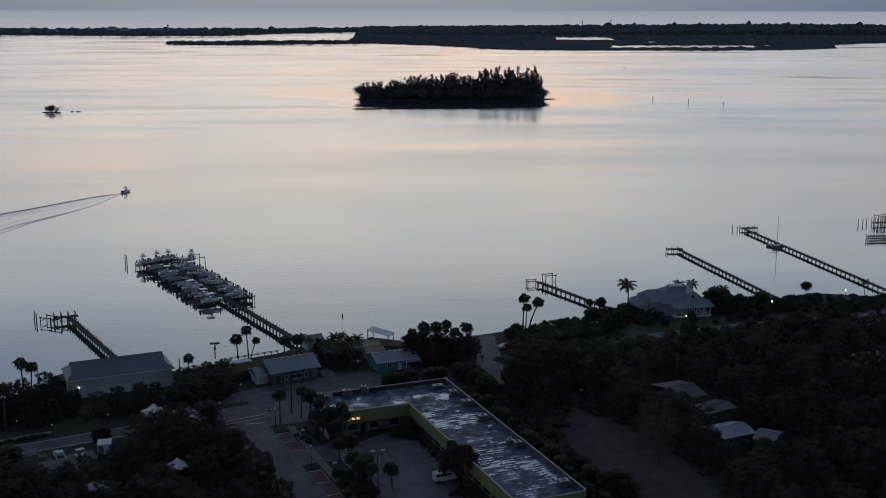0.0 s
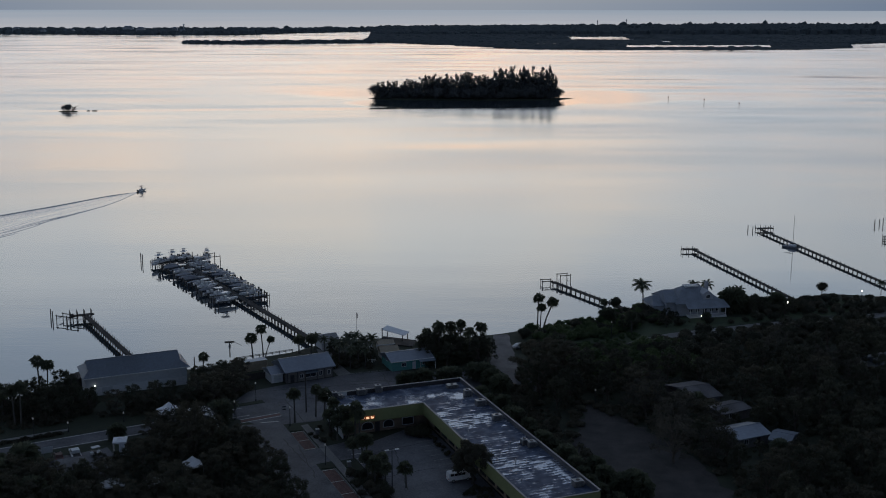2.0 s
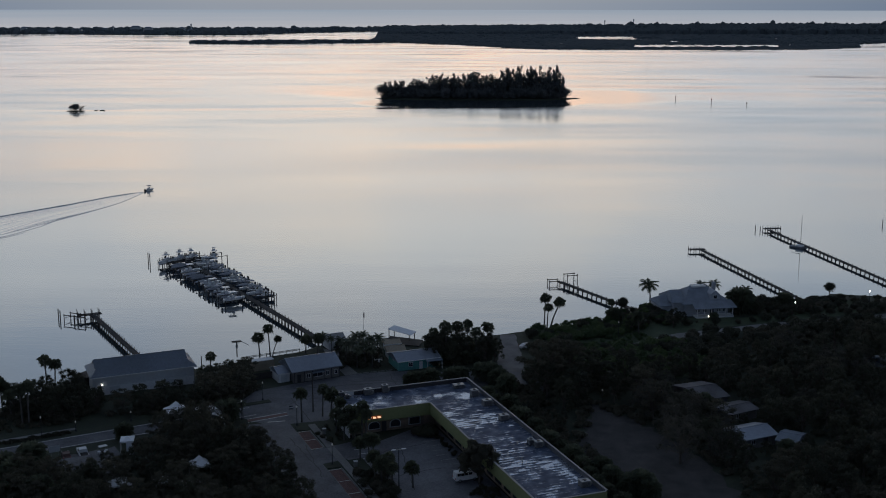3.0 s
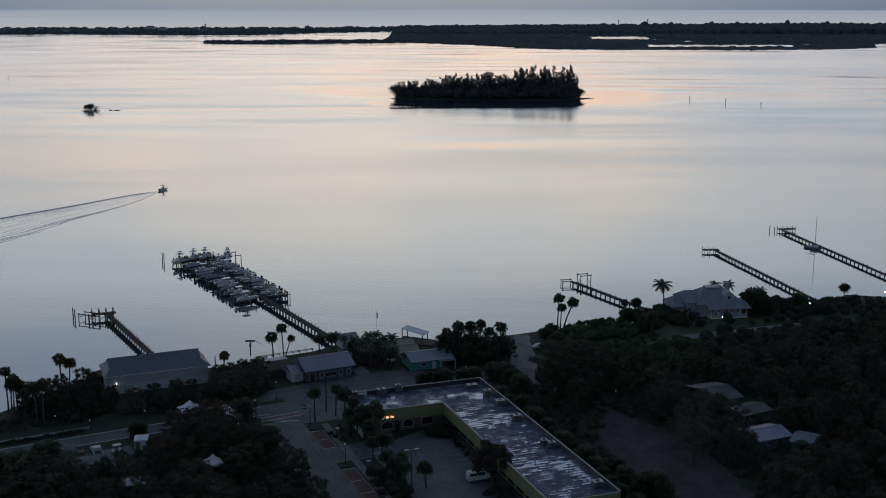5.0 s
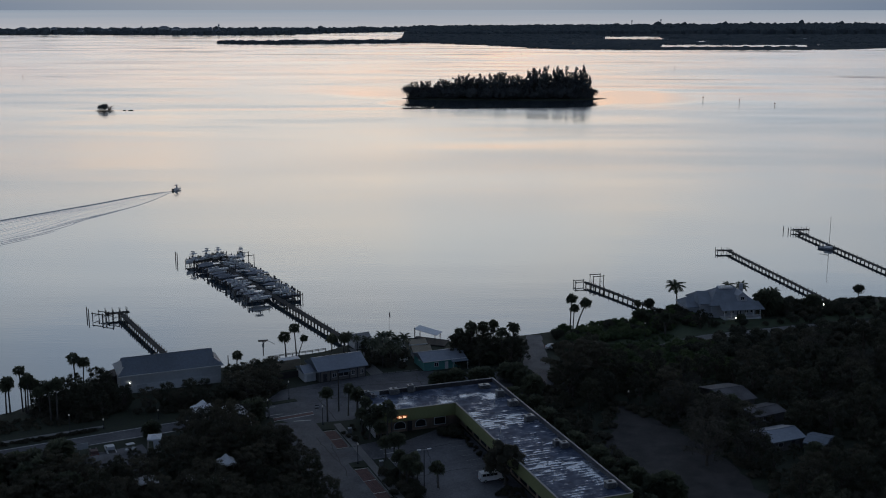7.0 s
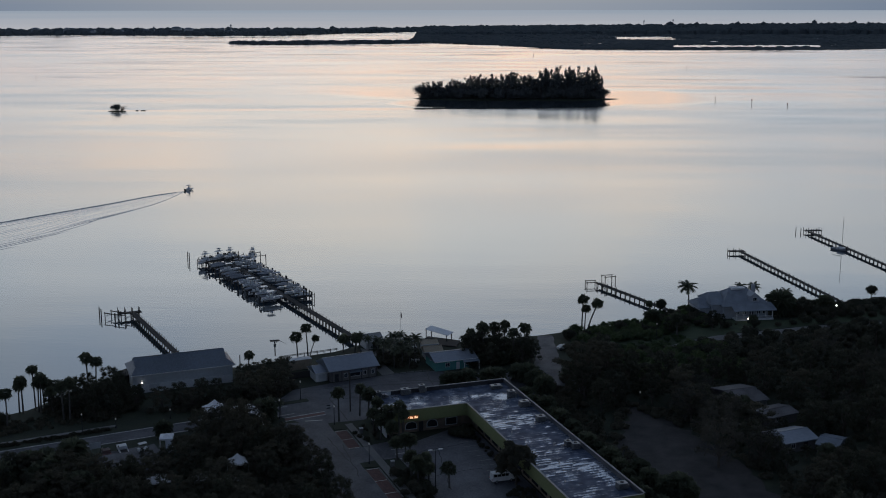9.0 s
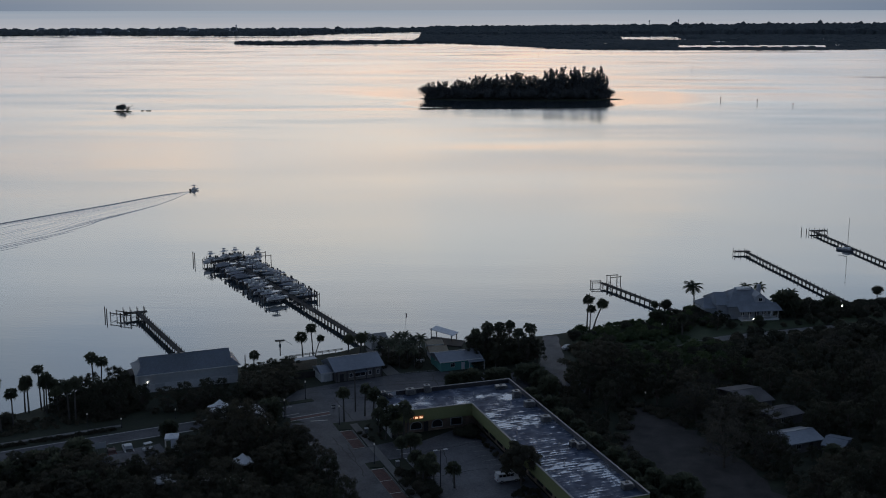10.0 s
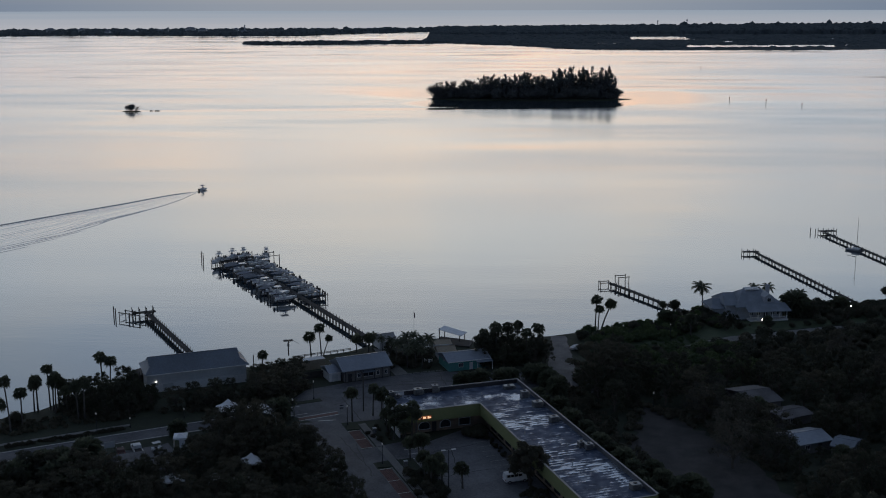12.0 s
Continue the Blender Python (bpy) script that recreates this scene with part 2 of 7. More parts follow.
l.new(stretch.outputs[0], streak.inputs["Vector"])
fine_map = n.new("ShaderNodeMapping")
fine_map.inputs["Scale"].default_value = (0.0035, 0.018, 1)
fine_map.inputs["Rotation"].default_value = (0, 0, radians(7))
l.new(tc.outputs["Object"], fine_map.inputs[0])
fine_n = n.new("ShaderNodeTexNoise")
fine_n.inputs["Scale"].default_value, fine_n.inputs["Detail"].default_value = 1.0, 8
fine_n.inputs["Roughness"].default_value = 0.62
l.new(fine_map.outputs[0], fine_n.inputs["Vector"])
blend = n.new("ShaderNodeMath")
blend.operation = "MULTIPLY_ADD"
blend.inputs[1].default_value = 0.45
l.new(fine_n.outputs[0], blend.inputs[0])
l.new(streak.outputs[0], blend.inputs[2])
sr = n.new("ShaderNodeMapRange")
l.new(blend.outputs[0], sr.inputs[0])
for i, v in zip((1, 2, 3, 4), (0.60, 0.86, 0.62, 1.28)):
    sr.inputs[i].default_value = v
mul = n.new("ShaderNodeMath")
mul.operation = "MULTIPLY"
l.new(off.outputs[0], mul.inputs[0])
l.new(sr.outputs[0], mul.inputs[1])
rip = n.new("ShaderNodeTexNoise")
rip.inputs["Scale"].default_value, rip.inputs["Detail"].default_value = 0.45, 5
rmap = n.new("ShaderNodeMapping")
rmap.inputs["Scale"].default_value = (0.4, 1.2, 1)
l.new(tc.outputs["Object"], rmap.inputs[0])
l.new(rmap.outputs[0], rip.inputs["Vector"])
rb = n.new("ShaderNodeBump")
rb.inputs["Strength"].default_value, rb.inputs["Distance"].default_value = 0.16, 0.10
l.new(rip.outputs[0], rb.inputs["Height"])


def wcalc(op, a, b2=None, c=None):
    m = n.new("ShaderNodeMath")
    m.operation = op
    for i, v in enumerate((a, b2, c)):
        if isinstance(v, (int, float)):
            m.inputs[i].default_value = v
        elif v is not None:
            l.new(v, m.inputs[i])
    return m.outputs[0]


def wspan(v, a0, a1, b0, b1):
    m = n.new("ShaderNodeMapRange")
    l.new(v, m.inputs[0])
    for i, q in zip((1, 2, 3, 4), (a0, a1, b0, b1)):
        m.inputs[i].default_value = q
    return m.outputs[0]


# glassy slicks in the island's lee, each an uneven oval: centre, half length, half width, turn, softness
edge_map = n.new("ShaderNodeMapping")
edge_map.inputs["Scale"].default_value = (0.012, 0.05, 1)
l.new(tc.outputs["Object"], edge_map.inputs[0])
edge_n = n.new("ShaderNodeTexNoise")
edge_n.inputs["Scale"].default_value, edge_n.inputs["Detail"].default_value = 1.0, 4
l.new(edge_map.outputs[0], edge_n.inputs["Vector"])
slick = None
for cx, cy, rx, ry, turned, soft in ((8, 1190, 128, 66, 2, 0.10), (-150, 1114, 250, 15, 8, 0.5), (150, 1268, 72, 122, -5, 0.35), (-118, 1296, 62, 70, 20, 0.6), (-330, 1094, 130, 7, 3, 0.7)):
    ca, sa = math.cos(radians(turned)), math.sin(radians(turned))
    dx, dy = wcalc("SUBTRACT", sp.outputs[0], cx), wcalc("SUBTRACT", sp.outputs[1], cy)
    p = wcalc("MULTIPLY_ADD", dx, ca / rx, wcalc("MULTIPLY", dy, sa / rx))
    q = wcalc("MULTIPLY_ADD", dx, -sa / ry, wcalc("MULTIPLY", dy, ca / ry))
    r = wcalc("SQRT", wcalc("ADD", wcalc("MULTIPLY", p, p), wcalc("MULTIPLY", q, q)))
    r = wcalc("MULTIPLY_ADD", edge_n.outputs[0], 2 * soft, r)
    m1 = wspan(r, 1.0, 1.0 + 1.2 * soft, 1.0, 0.0)
    slick = m1 if slick is None else wcalc("MAXIMUM", slick, m1)
calm = wcalc("SUBTRACT", 1.0, slick)
rough_all = wcalc("MULTIPLY_ADD", mul.outputs[0], calm, wcalc("MULTIPLY", slick, 0.03))
# wave faces turned towards the shore show more than those turned away, unevenly in long streaks
lean = n.new("ShaderNodeValToRGB")
ramp_stops(lean, [(0.36, (0.0,) * 3), (0.50, (0.026,) * 3), (0.62, (0.024,) * 3), (0.78, (0.010,) * 3), (1.0, (0.011,) * 3)])
l.new(dist.outputs[0], lean.inputs[0])
gusts = wcalc("ADD", wcalc("MULTIPLY_ADD", streak.outputs[0], 0.5, -0.25), wcalc("MULTIPLY_ADD", fine_n.outputs[0], 2.4, -1.2))
gusts = wcalc("MULTIPLY", gusts, wspan(dist.outputs[0], 0.25, 0.6, 0.01, 0.075))
face = n.new("ShaderNodeCombineXYZ")
face.inputs[2].default_value = 1.0
l.new(wcalc("MULTIPLY", wcalc("MULTIPLY", wcalc("ADD", lean.outputs[0], gusts), calm), -1.0), face.inputs[1])
# long low undulations bend the mirrored sky into soft streaks
smap = n.new("ShaderNodeMapping")
smap.inputs["Scale"].default_value = (0.010, 0.045, 1)
smap.inputs["Rotation"].default_value = (0, 0, radians(-6))
l.new(tc.outputs["Object"], smap.inputs[0])
swell = n.new("ShaderNodeTexNoise")
swell.inputs["Scale"].default_value, swell.inputs["Detail"].default_value = 1.0, 5
l.new(smap.outputs[0], swell.inputs["Vector"])
sbump = n.new("ShaderNodeBump")
sbump.inputs["Strength"].default_value, sbump.inputs["Distance"].default_value = 0.22, 0.3
l.new(swell.outputs[0], sbump.inputs["Height"])
l.new(face.outputs[0], sbump.inputs["Normal"])
l.new(sbump.outputs[0], rb.inputs["Normal"])
gloss = n.new("ShaderNodeBsdfGlossy")
gloss.inputs[0].default_value = (1, 1, 1, 1)
l.new(rough_all, gloss.inputs["Roughness"])
l.new(rb.outputs[0], gloss.inputs["Normal"])
body = n.new("ShaderNodeBsdfDiffuse")
body.inputs[0].default_value = (0.045, 0.065, 0.08, 1)
fres = n.new("ShaderNodeFresnel")
fres.inputs[0].default_value = 1.45
fr = n.new("ShaderNodeMath")
fr.operation = "MULTIPLY_ADD"
fr.inputs[1].default_value, fr.inputs[2].default_value = 0.65, 0.33
l.new(fres.outputs[0], fr.inputs[0])
ms = n.new("ShaderNodeMixShader")
l.new(fr.outputs[0], ms.inputs[0])
l.new(body.outputs[0], ms.inputs[1])
l.new(gloss.outputs[0], ms.inputs[2])
mo = n.new("ShaderNodeOutputMaterial")
l.new(ms.outputs[0], mo.inputs[0])

# water broken by the boat's wake: its own swells turn the mirror about
WAKE = bpy.data.materials.new("wake_water")
WAKE.use_nodes = True
n, l = WAKE.node_tree.nodes, WAKE.node_tree.links
n.clear()
tc = n.new("ShaderNodeTexCoord")
wn1 = n.new("ShaderNodeTexNoise")
wn1.inputs["Scale"].default_value, wn1.inputs["Detail"].default_value = 0.9, 4
l.new(tc.outputs["Object"], wn1.inputs["Vector"])
wb1 = n.new("ShaderNodeBump")
wb1.inputs["Strength"].default_value, wb1.inputs["Distance"].default_value = 0.2, 0.10
l.new(wn1.outputs[0], wb1.inputs["Height"])
gloss = n.new("ShaderNodeBsdfGlossy")
gloss.inputs[0].default_value = (1, 1, 1, 1)
gloss.inputs["Roughness"].default_value = 0.13
l.new(wb1.outputs[0], gloss.inputs["Normal"])
body = n.new("ShaderNodeBsdfDiffuse")
body.inputs[0].default_value = (0.06, 0.08, 0.095, 1)
fres = n.new("ShaderNodeFresnel")
fres.inputs[0].default_value = 1.45
l.new(wb1.outputs[0], fres.inputs["Normal"])
fr = n.new("ShaderNodeMath")
fr.operation = "MULTIPLY_ADD"
fr.inputs[1].default_value, fr.inputs[2].default_value = 0.65, 0.33
l.new(fres.outputs[0], fr.inputs[0])
ms = n.new("ShaderNodeMixShader")
l.new(fr.outputs[0], ms.inputs[0])
l.new(body.outputs[0], ms.inputs[1])
l.new(gloss.outputs[0], ms.inputs[2])
mo = n.new("ShaderNodeOutputMaterial")
l.new(ms.outputs[0], mo.inputs[0])

# dark membrane roof, its sheets laid in rows, with silvery sheets of standing water
ROOFWET = bpy.data.materials.new("wet_membrane_roof")
ROOFWET.use_nodes = True
n, l = ROOFWET.node_tree.nodes, ROOFWET.node_tree.links
b = n["Principled BSDF"]
tc = n.new("ShaderNodeTexCoord")
sx = n.new("ShaderNodeSeparateXYZ")
l.new(tc.outputs["Object"], sx.inputs[0])


def rnoise(vector, scale, detail, rough=0.5):
    t = n.new("ShaderNodeTexNoise")
    t.inputs["Scale"].default_value, t.inputs["Detail"].default_value, t.inputs["Roughness"].default_value = scale, detail, rough
    l.new(vector, t.inputs["Vector"])
    return t.outputs[0]


def rmath(op, a, b2, c=None):
    m = n.new("ShaderNodeMath")
    m.operation = op
    for i, v in enumerate((a, b2, c)):
        if v is None:
            continue
        if isinstance(v, (int, float)):
            m.inputs[i].default_value = v
        else:
            l.new(v, m.inputs[i])
    return m.outputs[0]


def rrange(v, a0, a1, b0, b1):
    m = n.new("ShaderNodeMapRange")
    l.new(v, m.inputs[0])
    for i, q in zip((1, 2, 3, 4), (a0, a1, b0, b1)):
        m.inputs[i].default_value = q
    return m.outputs[0]


obj = tc.outputs["Object"]
pools = rnoise(obj, 0.115, 2.0)
uneven = rmath("MULTIPLY_ADD", rnoise(obj, 0.7, 3.0), 0.7, sx.outputs[1])
rows_at = n.new("ShaderNodeCombineXYZ")
l.new(rmath("MULTIPLY", sx.outputs[0], 0.30), rows_at.inputs[0])
l.new(rmath("MULTIPLY", rmath("SNAP", uneven, 1.15), 0.9), rows_at.inputs[1])
lap = rmath("FRACT", rmath("DIVIDE", uneven, 1.15), 0.0)   # each sheet drains to its lower lap
rows_n = rnoise(rows_at.outputs[0], 1.0, 4.0, 0.6)
frayed = rnoise(obj, 1.7, 5.0, 0.65)
level = rmath("MULTIPLY_ADD", frayed, 0.42, rmath("MULTIPLY_ADD", rows_n, 0.95, rmath("MULTIPLY", pools, 0.85)))
level = rmath("MULTIPLY_ADD", lap, -0.2, level)
# the short wing and the corner drain badly: broad soft pools instead of rows
broad = rmath("MULTIPLY_ADD", rnoise(obj, 0.16, 3.0, 0.45), 1.7, rmath("MULTIPLY_ADD", frayed, 0.8, -0.29))
corner = rrange(sx.outputs[1], -20.0, -13.0, 0.0, 1.0)
level = rmath("MULTIPLY_ADD", corner, rmath("SUBTRACT", rmath("MULTIPLY_ADD", broad, 0.62, 0.405), level), level)
wet = rrange(level, 1.03, 1.14, 0.0, 1.0)
l.new(rrange(wet, 0.0, 1.0, 0.6, 0.17), b.inputs["Roughness"])
l.new(rrange(wet, 0.0, 1.0, 0.0, 0.78), b.inputs["Metallic"])
dry = n.new("ShaderNodeValToRGB")
ramp_stops(dry, [(0.34, (0.030, 0.042, 0.072)), (0.50, (0.066, 0.088, 0.142)), (0.66, (0.150, 0.180, 0.250))])
l.new(rmath("MULTIPLY_ADD", rnoise(obj, 0.5, 6.0), 0.6, rmath("MULTIPLY", rows_n, 0.4)), dry.inputs[0])
skin = n.new("ShaderNodeMix")
skin.data_type = "RGBA"
l.new(wet, skin.inputs[0])
l.new(dry.outputs[0], skin.inputs[6])
skin.inputs[7].default_value = (0.40, 0.435, 0.50, 1)
l.new(skin.outputs[2], b.inputs["Base Color"])
b.inputs["Specular IOR Level"].default_value = 0.12

# the open sea beyond the barrier islands, a plain backdrop that glows
SEA = bpy.data.materials.new("open_sea_distance")
SEA.use_nodes = True
n, l = SEA.node_tree.nodes, SEA.node_tree.links
n.clear()
tc = n.new("ShaderNodeTexCoord")
sp = n.new("ShaderNodeSeparateXYZ")
l.new(tc.outputs["Object"], sp.inputs[0])
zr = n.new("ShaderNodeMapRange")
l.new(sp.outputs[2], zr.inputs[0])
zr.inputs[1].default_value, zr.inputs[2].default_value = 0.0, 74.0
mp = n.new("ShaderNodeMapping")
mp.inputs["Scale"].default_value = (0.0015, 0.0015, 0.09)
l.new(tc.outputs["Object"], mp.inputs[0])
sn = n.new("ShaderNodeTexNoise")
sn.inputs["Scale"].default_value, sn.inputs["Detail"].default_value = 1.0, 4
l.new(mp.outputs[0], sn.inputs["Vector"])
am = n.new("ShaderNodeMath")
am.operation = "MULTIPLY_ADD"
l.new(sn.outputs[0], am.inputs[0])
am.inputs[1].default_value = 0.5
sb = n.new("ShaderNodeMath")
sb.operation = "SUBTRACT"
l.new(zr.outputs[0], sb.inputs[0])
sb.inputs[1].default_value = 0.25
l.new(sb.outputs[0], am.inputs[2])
# its sky sheen is painted in: pale low down, bluer towards the top
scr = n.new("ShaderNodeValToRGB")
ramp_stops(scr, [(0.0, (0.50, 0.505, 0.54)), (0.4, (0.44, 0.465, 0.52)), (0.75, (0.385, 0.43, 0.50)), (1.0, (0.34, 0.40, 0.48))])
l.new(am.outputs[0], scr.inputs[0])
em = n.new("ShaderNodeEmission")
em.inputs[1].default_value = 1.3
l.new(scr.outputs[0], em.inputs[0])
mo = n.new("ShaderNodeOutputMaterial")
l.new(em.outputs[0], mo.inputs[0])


# ---- builders ----
def mesh_from(name, verts, faces, material, smooth=False):
    me = bpy.data.meshes.new(name)
    me.from_pydata([tuple(v) for v in verts], [], faces)
    me.materials.append(material)
    if smooth:
        me.shade_smooth()
    return me


def thing(name, m, label, category, group="", kind=""):
    ob = new(name)
    ob.empty_display_size = 0.2
    ob.matrix_world = m
    return tagged(ob, label, category, group, kind)


def part(name, data, material, parent, label=""):
    """Links a bmesh, a mesh or a Geo as one mesh object under a thing or a part."""
    if isinstance(data, bpy.types.Mesh):
        me = data
    else:
        me = data.mesh(name, material)
    ob = new(name, me)
    ob.parent = parent
    if label:
        ob["label"] = label
    return ob


class Geo:
    """Collects vertices and faces of one mesh."""

    def __init__(self):
        self.v, self.f = [], []

    def add(self, verts, faces):
        k = len(self.v)
        self.v += [tuple(p) for p in verts]
        self.f += [tuple(i + k for i in face) for face in faces]
        return self

    def box(self, x0, x1, y0, y1, z0, z1, m=None, bevel=0.0):
        if bevel:
            c = bevel
            ring = lambda z, d: [(x0 + d, y0 + c, z), (x0 + c, y0 + d, z), (x1 - c, y0 + d, z), (x1 - d, y0 + c, z), (x1 - d, y1 - c, z), (x1 - c, y1 - d, z), (x0 + c, y1 - d, z), (x0 + d, y1 - c, z)]
            vs = ring(z0, 0) + ring(z1 - c, 0) + ring(z1, c * 0.7)
            fs = [tuple(range(7, -1, -1)), tuple(range(16, 24))]
            for r in (0, 8):
                fs += [(r + i, r + (i + 1) % 8, r + 8 + (i + 1) % 8, r + 8 + i) for i in range(8)]
        else:
            vs = [(x, y, z) for z in (z0, z1) for x, y in ((x0, y0), (x1, y0), (x1, y1), (x0, y1))]
            fs = [(3, 2, 1, 0), (4, 5, 6, 7), (0, 1, 5, 4), (1, 2, 6, 5), (2, 3, 7, 6), (3, 0, 4, 7)]
        if m is not None:
            vs = [m @ Vector(p) for p in vs]
        return self.add(vs, fs)

    def tube(self, pts, radii, sides=6, caps=True):
        pts = [Vector(p) for p in pts]
        vs, fs = [], []
        for i, p in enumerate(pts):
            d = (pts[min(i + 1, len(pts) - 1)] - pts[max(i - 1, 0)]).normalized()
            side = d.cross(Vector((0.31, 0.95, 0.05)) if abs(d.z) > 0.6 else Vector((0, 0, 1))).normalized()
            other = d.cross(side)
            for k in range(sides):
                a = 2 * math.pi * k / sides
                vs.append(p + radii[i] * (math.cos(a) * side + math.sin(a) * other))
        for i in range(len(pts) - 1):
            fs += [(i * sides + k, i * sides + (k + 1) % sides, (i + 1) * sides + (k + 1) % sides, (i + 1) * sides + k) for k in range(sides)]
        if caps:
            fs += [tuple(range(sides - 1, -1, -1)), tuple(range((len(pts) - 1) * sides, len(pts) * sides))]
        return self.add(vs, fs)

    def loft(self, rings, cap0=True, cap1=True):
        k = len(rings[0])
        vs = [p for r in rings for p in r]
        fs = []
        for i in range(len(rings) - 1):
            fs += [(i * k + j, i * k + (j + 1) % k, (i + 1) * k + (j + 1) % k, (i + 1) * k + j) for j in range(k)]
        if cap0:
            fs.append(tuple(range(k - 1, -1, -1)))
        if cap1:
            fs.append(tuple(range((len(rings) - 1) * k, len(rings) * k)))
        return self.add(vs, fs)

    def mesh(self, name, material):
        me = mesh_from(name, self.v, self.f, material)
        bm = bmesh.new()
        bm.from_mesh(me)
        bmesh.ops.recalc_face_normals(bm, faces=bm.faces)
        bm.to_mesh(me)
        bm.free()
        return me


def slab(name, pts, z0, z1, material, label="", category="", kind="structure", parent=None):
    """A flat polygon with thickness."""
    bm = bmesh.new()
    low = [bm.verts.new((x, y, z0)) for x, y in pts]
    top = [bm.verts.new((x, y, z1)) for x, y in pts]
    k = len(pts)
    f = bm.faces.new(top)
    f.normal_update()
    if f.normal.z < 0:
        f.normal_flip()
    for i in range(k):
        bm.faces.new((low[i], low[(i + 1) % k], top[(i + 1) % k], top[i]))
    bmesh.ops.recalc_face_normals(bm, faces=bm.faces)
    bmesh.ops.triangulate(bm, faces=[g for g in bm.faces if len(g.verts) > 4])
    me = bpy.data.meshes.new(name)
    bm.to_mesh(me)
    bm.free()
    me.materials.append(material)
    ob = new(name, me)
    ob.parent = parent
    return tagged(ob, label, category, "", kind)


def strip(centre, width):
    """Left and right edges of a band along a polyline, as one outline."""
    left, right = [], []
    for i, p in enumerate(centre):
        a, b2 = Vector(centre[max(i - 1, 0)]), Vector(centre[min(i + 1, len(centre) - 1)])
        d = (b2 - a).normalized()
        nrm = Vector((-d.y, d.x)) * width / 2
        left.append(tuple(Vector(p) + nrm))
        right.append(tuple(Vector(p) - nrm))
    return left + right[::-1]


GZ = 1.5   # height of the land over the lagoon

# ---- large structure ----
# lagoon: one disc out to the far distance
bm = bmesh.new()
rings = [0, 60, 200, 500, 1000, 2000, 3200, 4200, 4900]
prev = None
for r in rings:
    ring = [bm.verts.new((r * math.sin(2 * math.pi * i / 96), r * math.cos(2 * math.pi * i / 96), 0)) for i in range(96)] if r else [bm.verts.new((0, 0, 0))]
    if prev:
        for i in range(96):
            if len(prev) == 1:
                bm.faces.new((prev[0], ring[(i + 1) % 96], ring[i]))
            else:
                bm.faces.new((prev[i], prev[(i + 1) % 96], ring[(i + 1) % 96], ring[i]))
    prev = ring
me = bpy.data.meshes.new("water")
bmesh.ops.recalc_face_normals(bm, faces=bm.faces)
bm.to_mesh(me)
bm.free()
me.materials.append(WATER)
tagged(new("water", me), "calm pale lagoon mirroring the dusk sky", "water", kind="structure")

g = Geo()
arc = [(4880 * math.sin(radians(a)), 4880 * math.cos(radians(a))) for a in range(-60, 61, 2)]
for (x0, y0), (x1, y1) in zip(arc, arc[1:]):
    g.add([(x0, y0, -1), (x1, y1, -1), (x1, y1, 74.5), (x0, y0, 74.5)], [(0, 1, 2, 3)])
tagged(new("backdrop_sea", mesh_from("backdrop_sea", g.v, g.f, SEA)), "glowing backdrop of pale grey open sea up to the horizon", "sea", kind="structure")

# mainland: one sheet with a sloping bank along the shore
SHORE = [(-4500, -2200), (-900, -180), (-300, 155), (-180, 222), (-140, 245), (-117, 266), (-111, 281), (-97, 303), (-84, 305), (-72, 302.5), (-61, 311), (-48, 318.5), (-40, 328), (-30, 333),
         (-22, 334), (-14, 330), (0, 334), (11, 338), (22, 343.5), (37, 351), (46, 356), (54, 367), (70, 378), (95, 382), (114, 378), (128, 391), (150, 386), (200, 402), (420, 480), (1200, 760), (4500, 1700)]
fine = []
for a, b in zip(SHORE, SHORE[1:]):
    k = max(1, min(14, int(math.dist(a, b) / 4)))
    for i in range(k):
        p = Vector(a).lerp(Vector(b), i / k)
        w = 0.7 if abs(p.x) < 250 else 0
        fine.append((p.x + w * noise.noise((p.x * 0.3, p.y * 0.3, 1)), p.y + w * noise.noise((p.x * 0.3, p.y * 0.3, 7))))
fine.append(SHORE[-1])
bm = bmesh.new()
top = [bm.verts.new((x, y - 1.6, GZ)) for x, y in fine]
foot = [bm.verts.new((x, y + 0.8, -0.5)) for x, y in fine]
back = [bm.verts.new((4500, -4500, GZ)), bm.verts.new((-4500, -4500, GZ))]
for i in range(len(fine) - 1):
    bm.faces.new((top[i], top[i + 1], foot[i + 1], foot[i]))
bm.faces.new(top + back)
bmesh.ops.triangulate(bm, faces=[f for f in bm.faces if len(f.verts) > 4])
bmesh.ops.recalc_face_normals(bm, faces=bm.faces)
me = bpy.data.meshes.new("ground")
bm.to_mesh(me)
bm.free()
me.materials.append(GRASS)
tagged(new("ground", me), "dim grassy shore land with sandy patches", "ground", kind="structure")

def ragged(pts, amp, step=2.0):
    """An outline with an uneven edge."""
    out = []
    for a, b in zip(pts, pts[1:] + pts[:1]):
        k = max(1, int(math.dist(a, b) / step))
        for i in range(k):
            x, y = Vector(a).lerp(Vector(b), i / k)
            out.append((x + amp * noise.noise((x * 0.35, y * 0.35, 5)), y + amp * noise.noise((x * 0.35, y * 0.35, 9))))
    return out


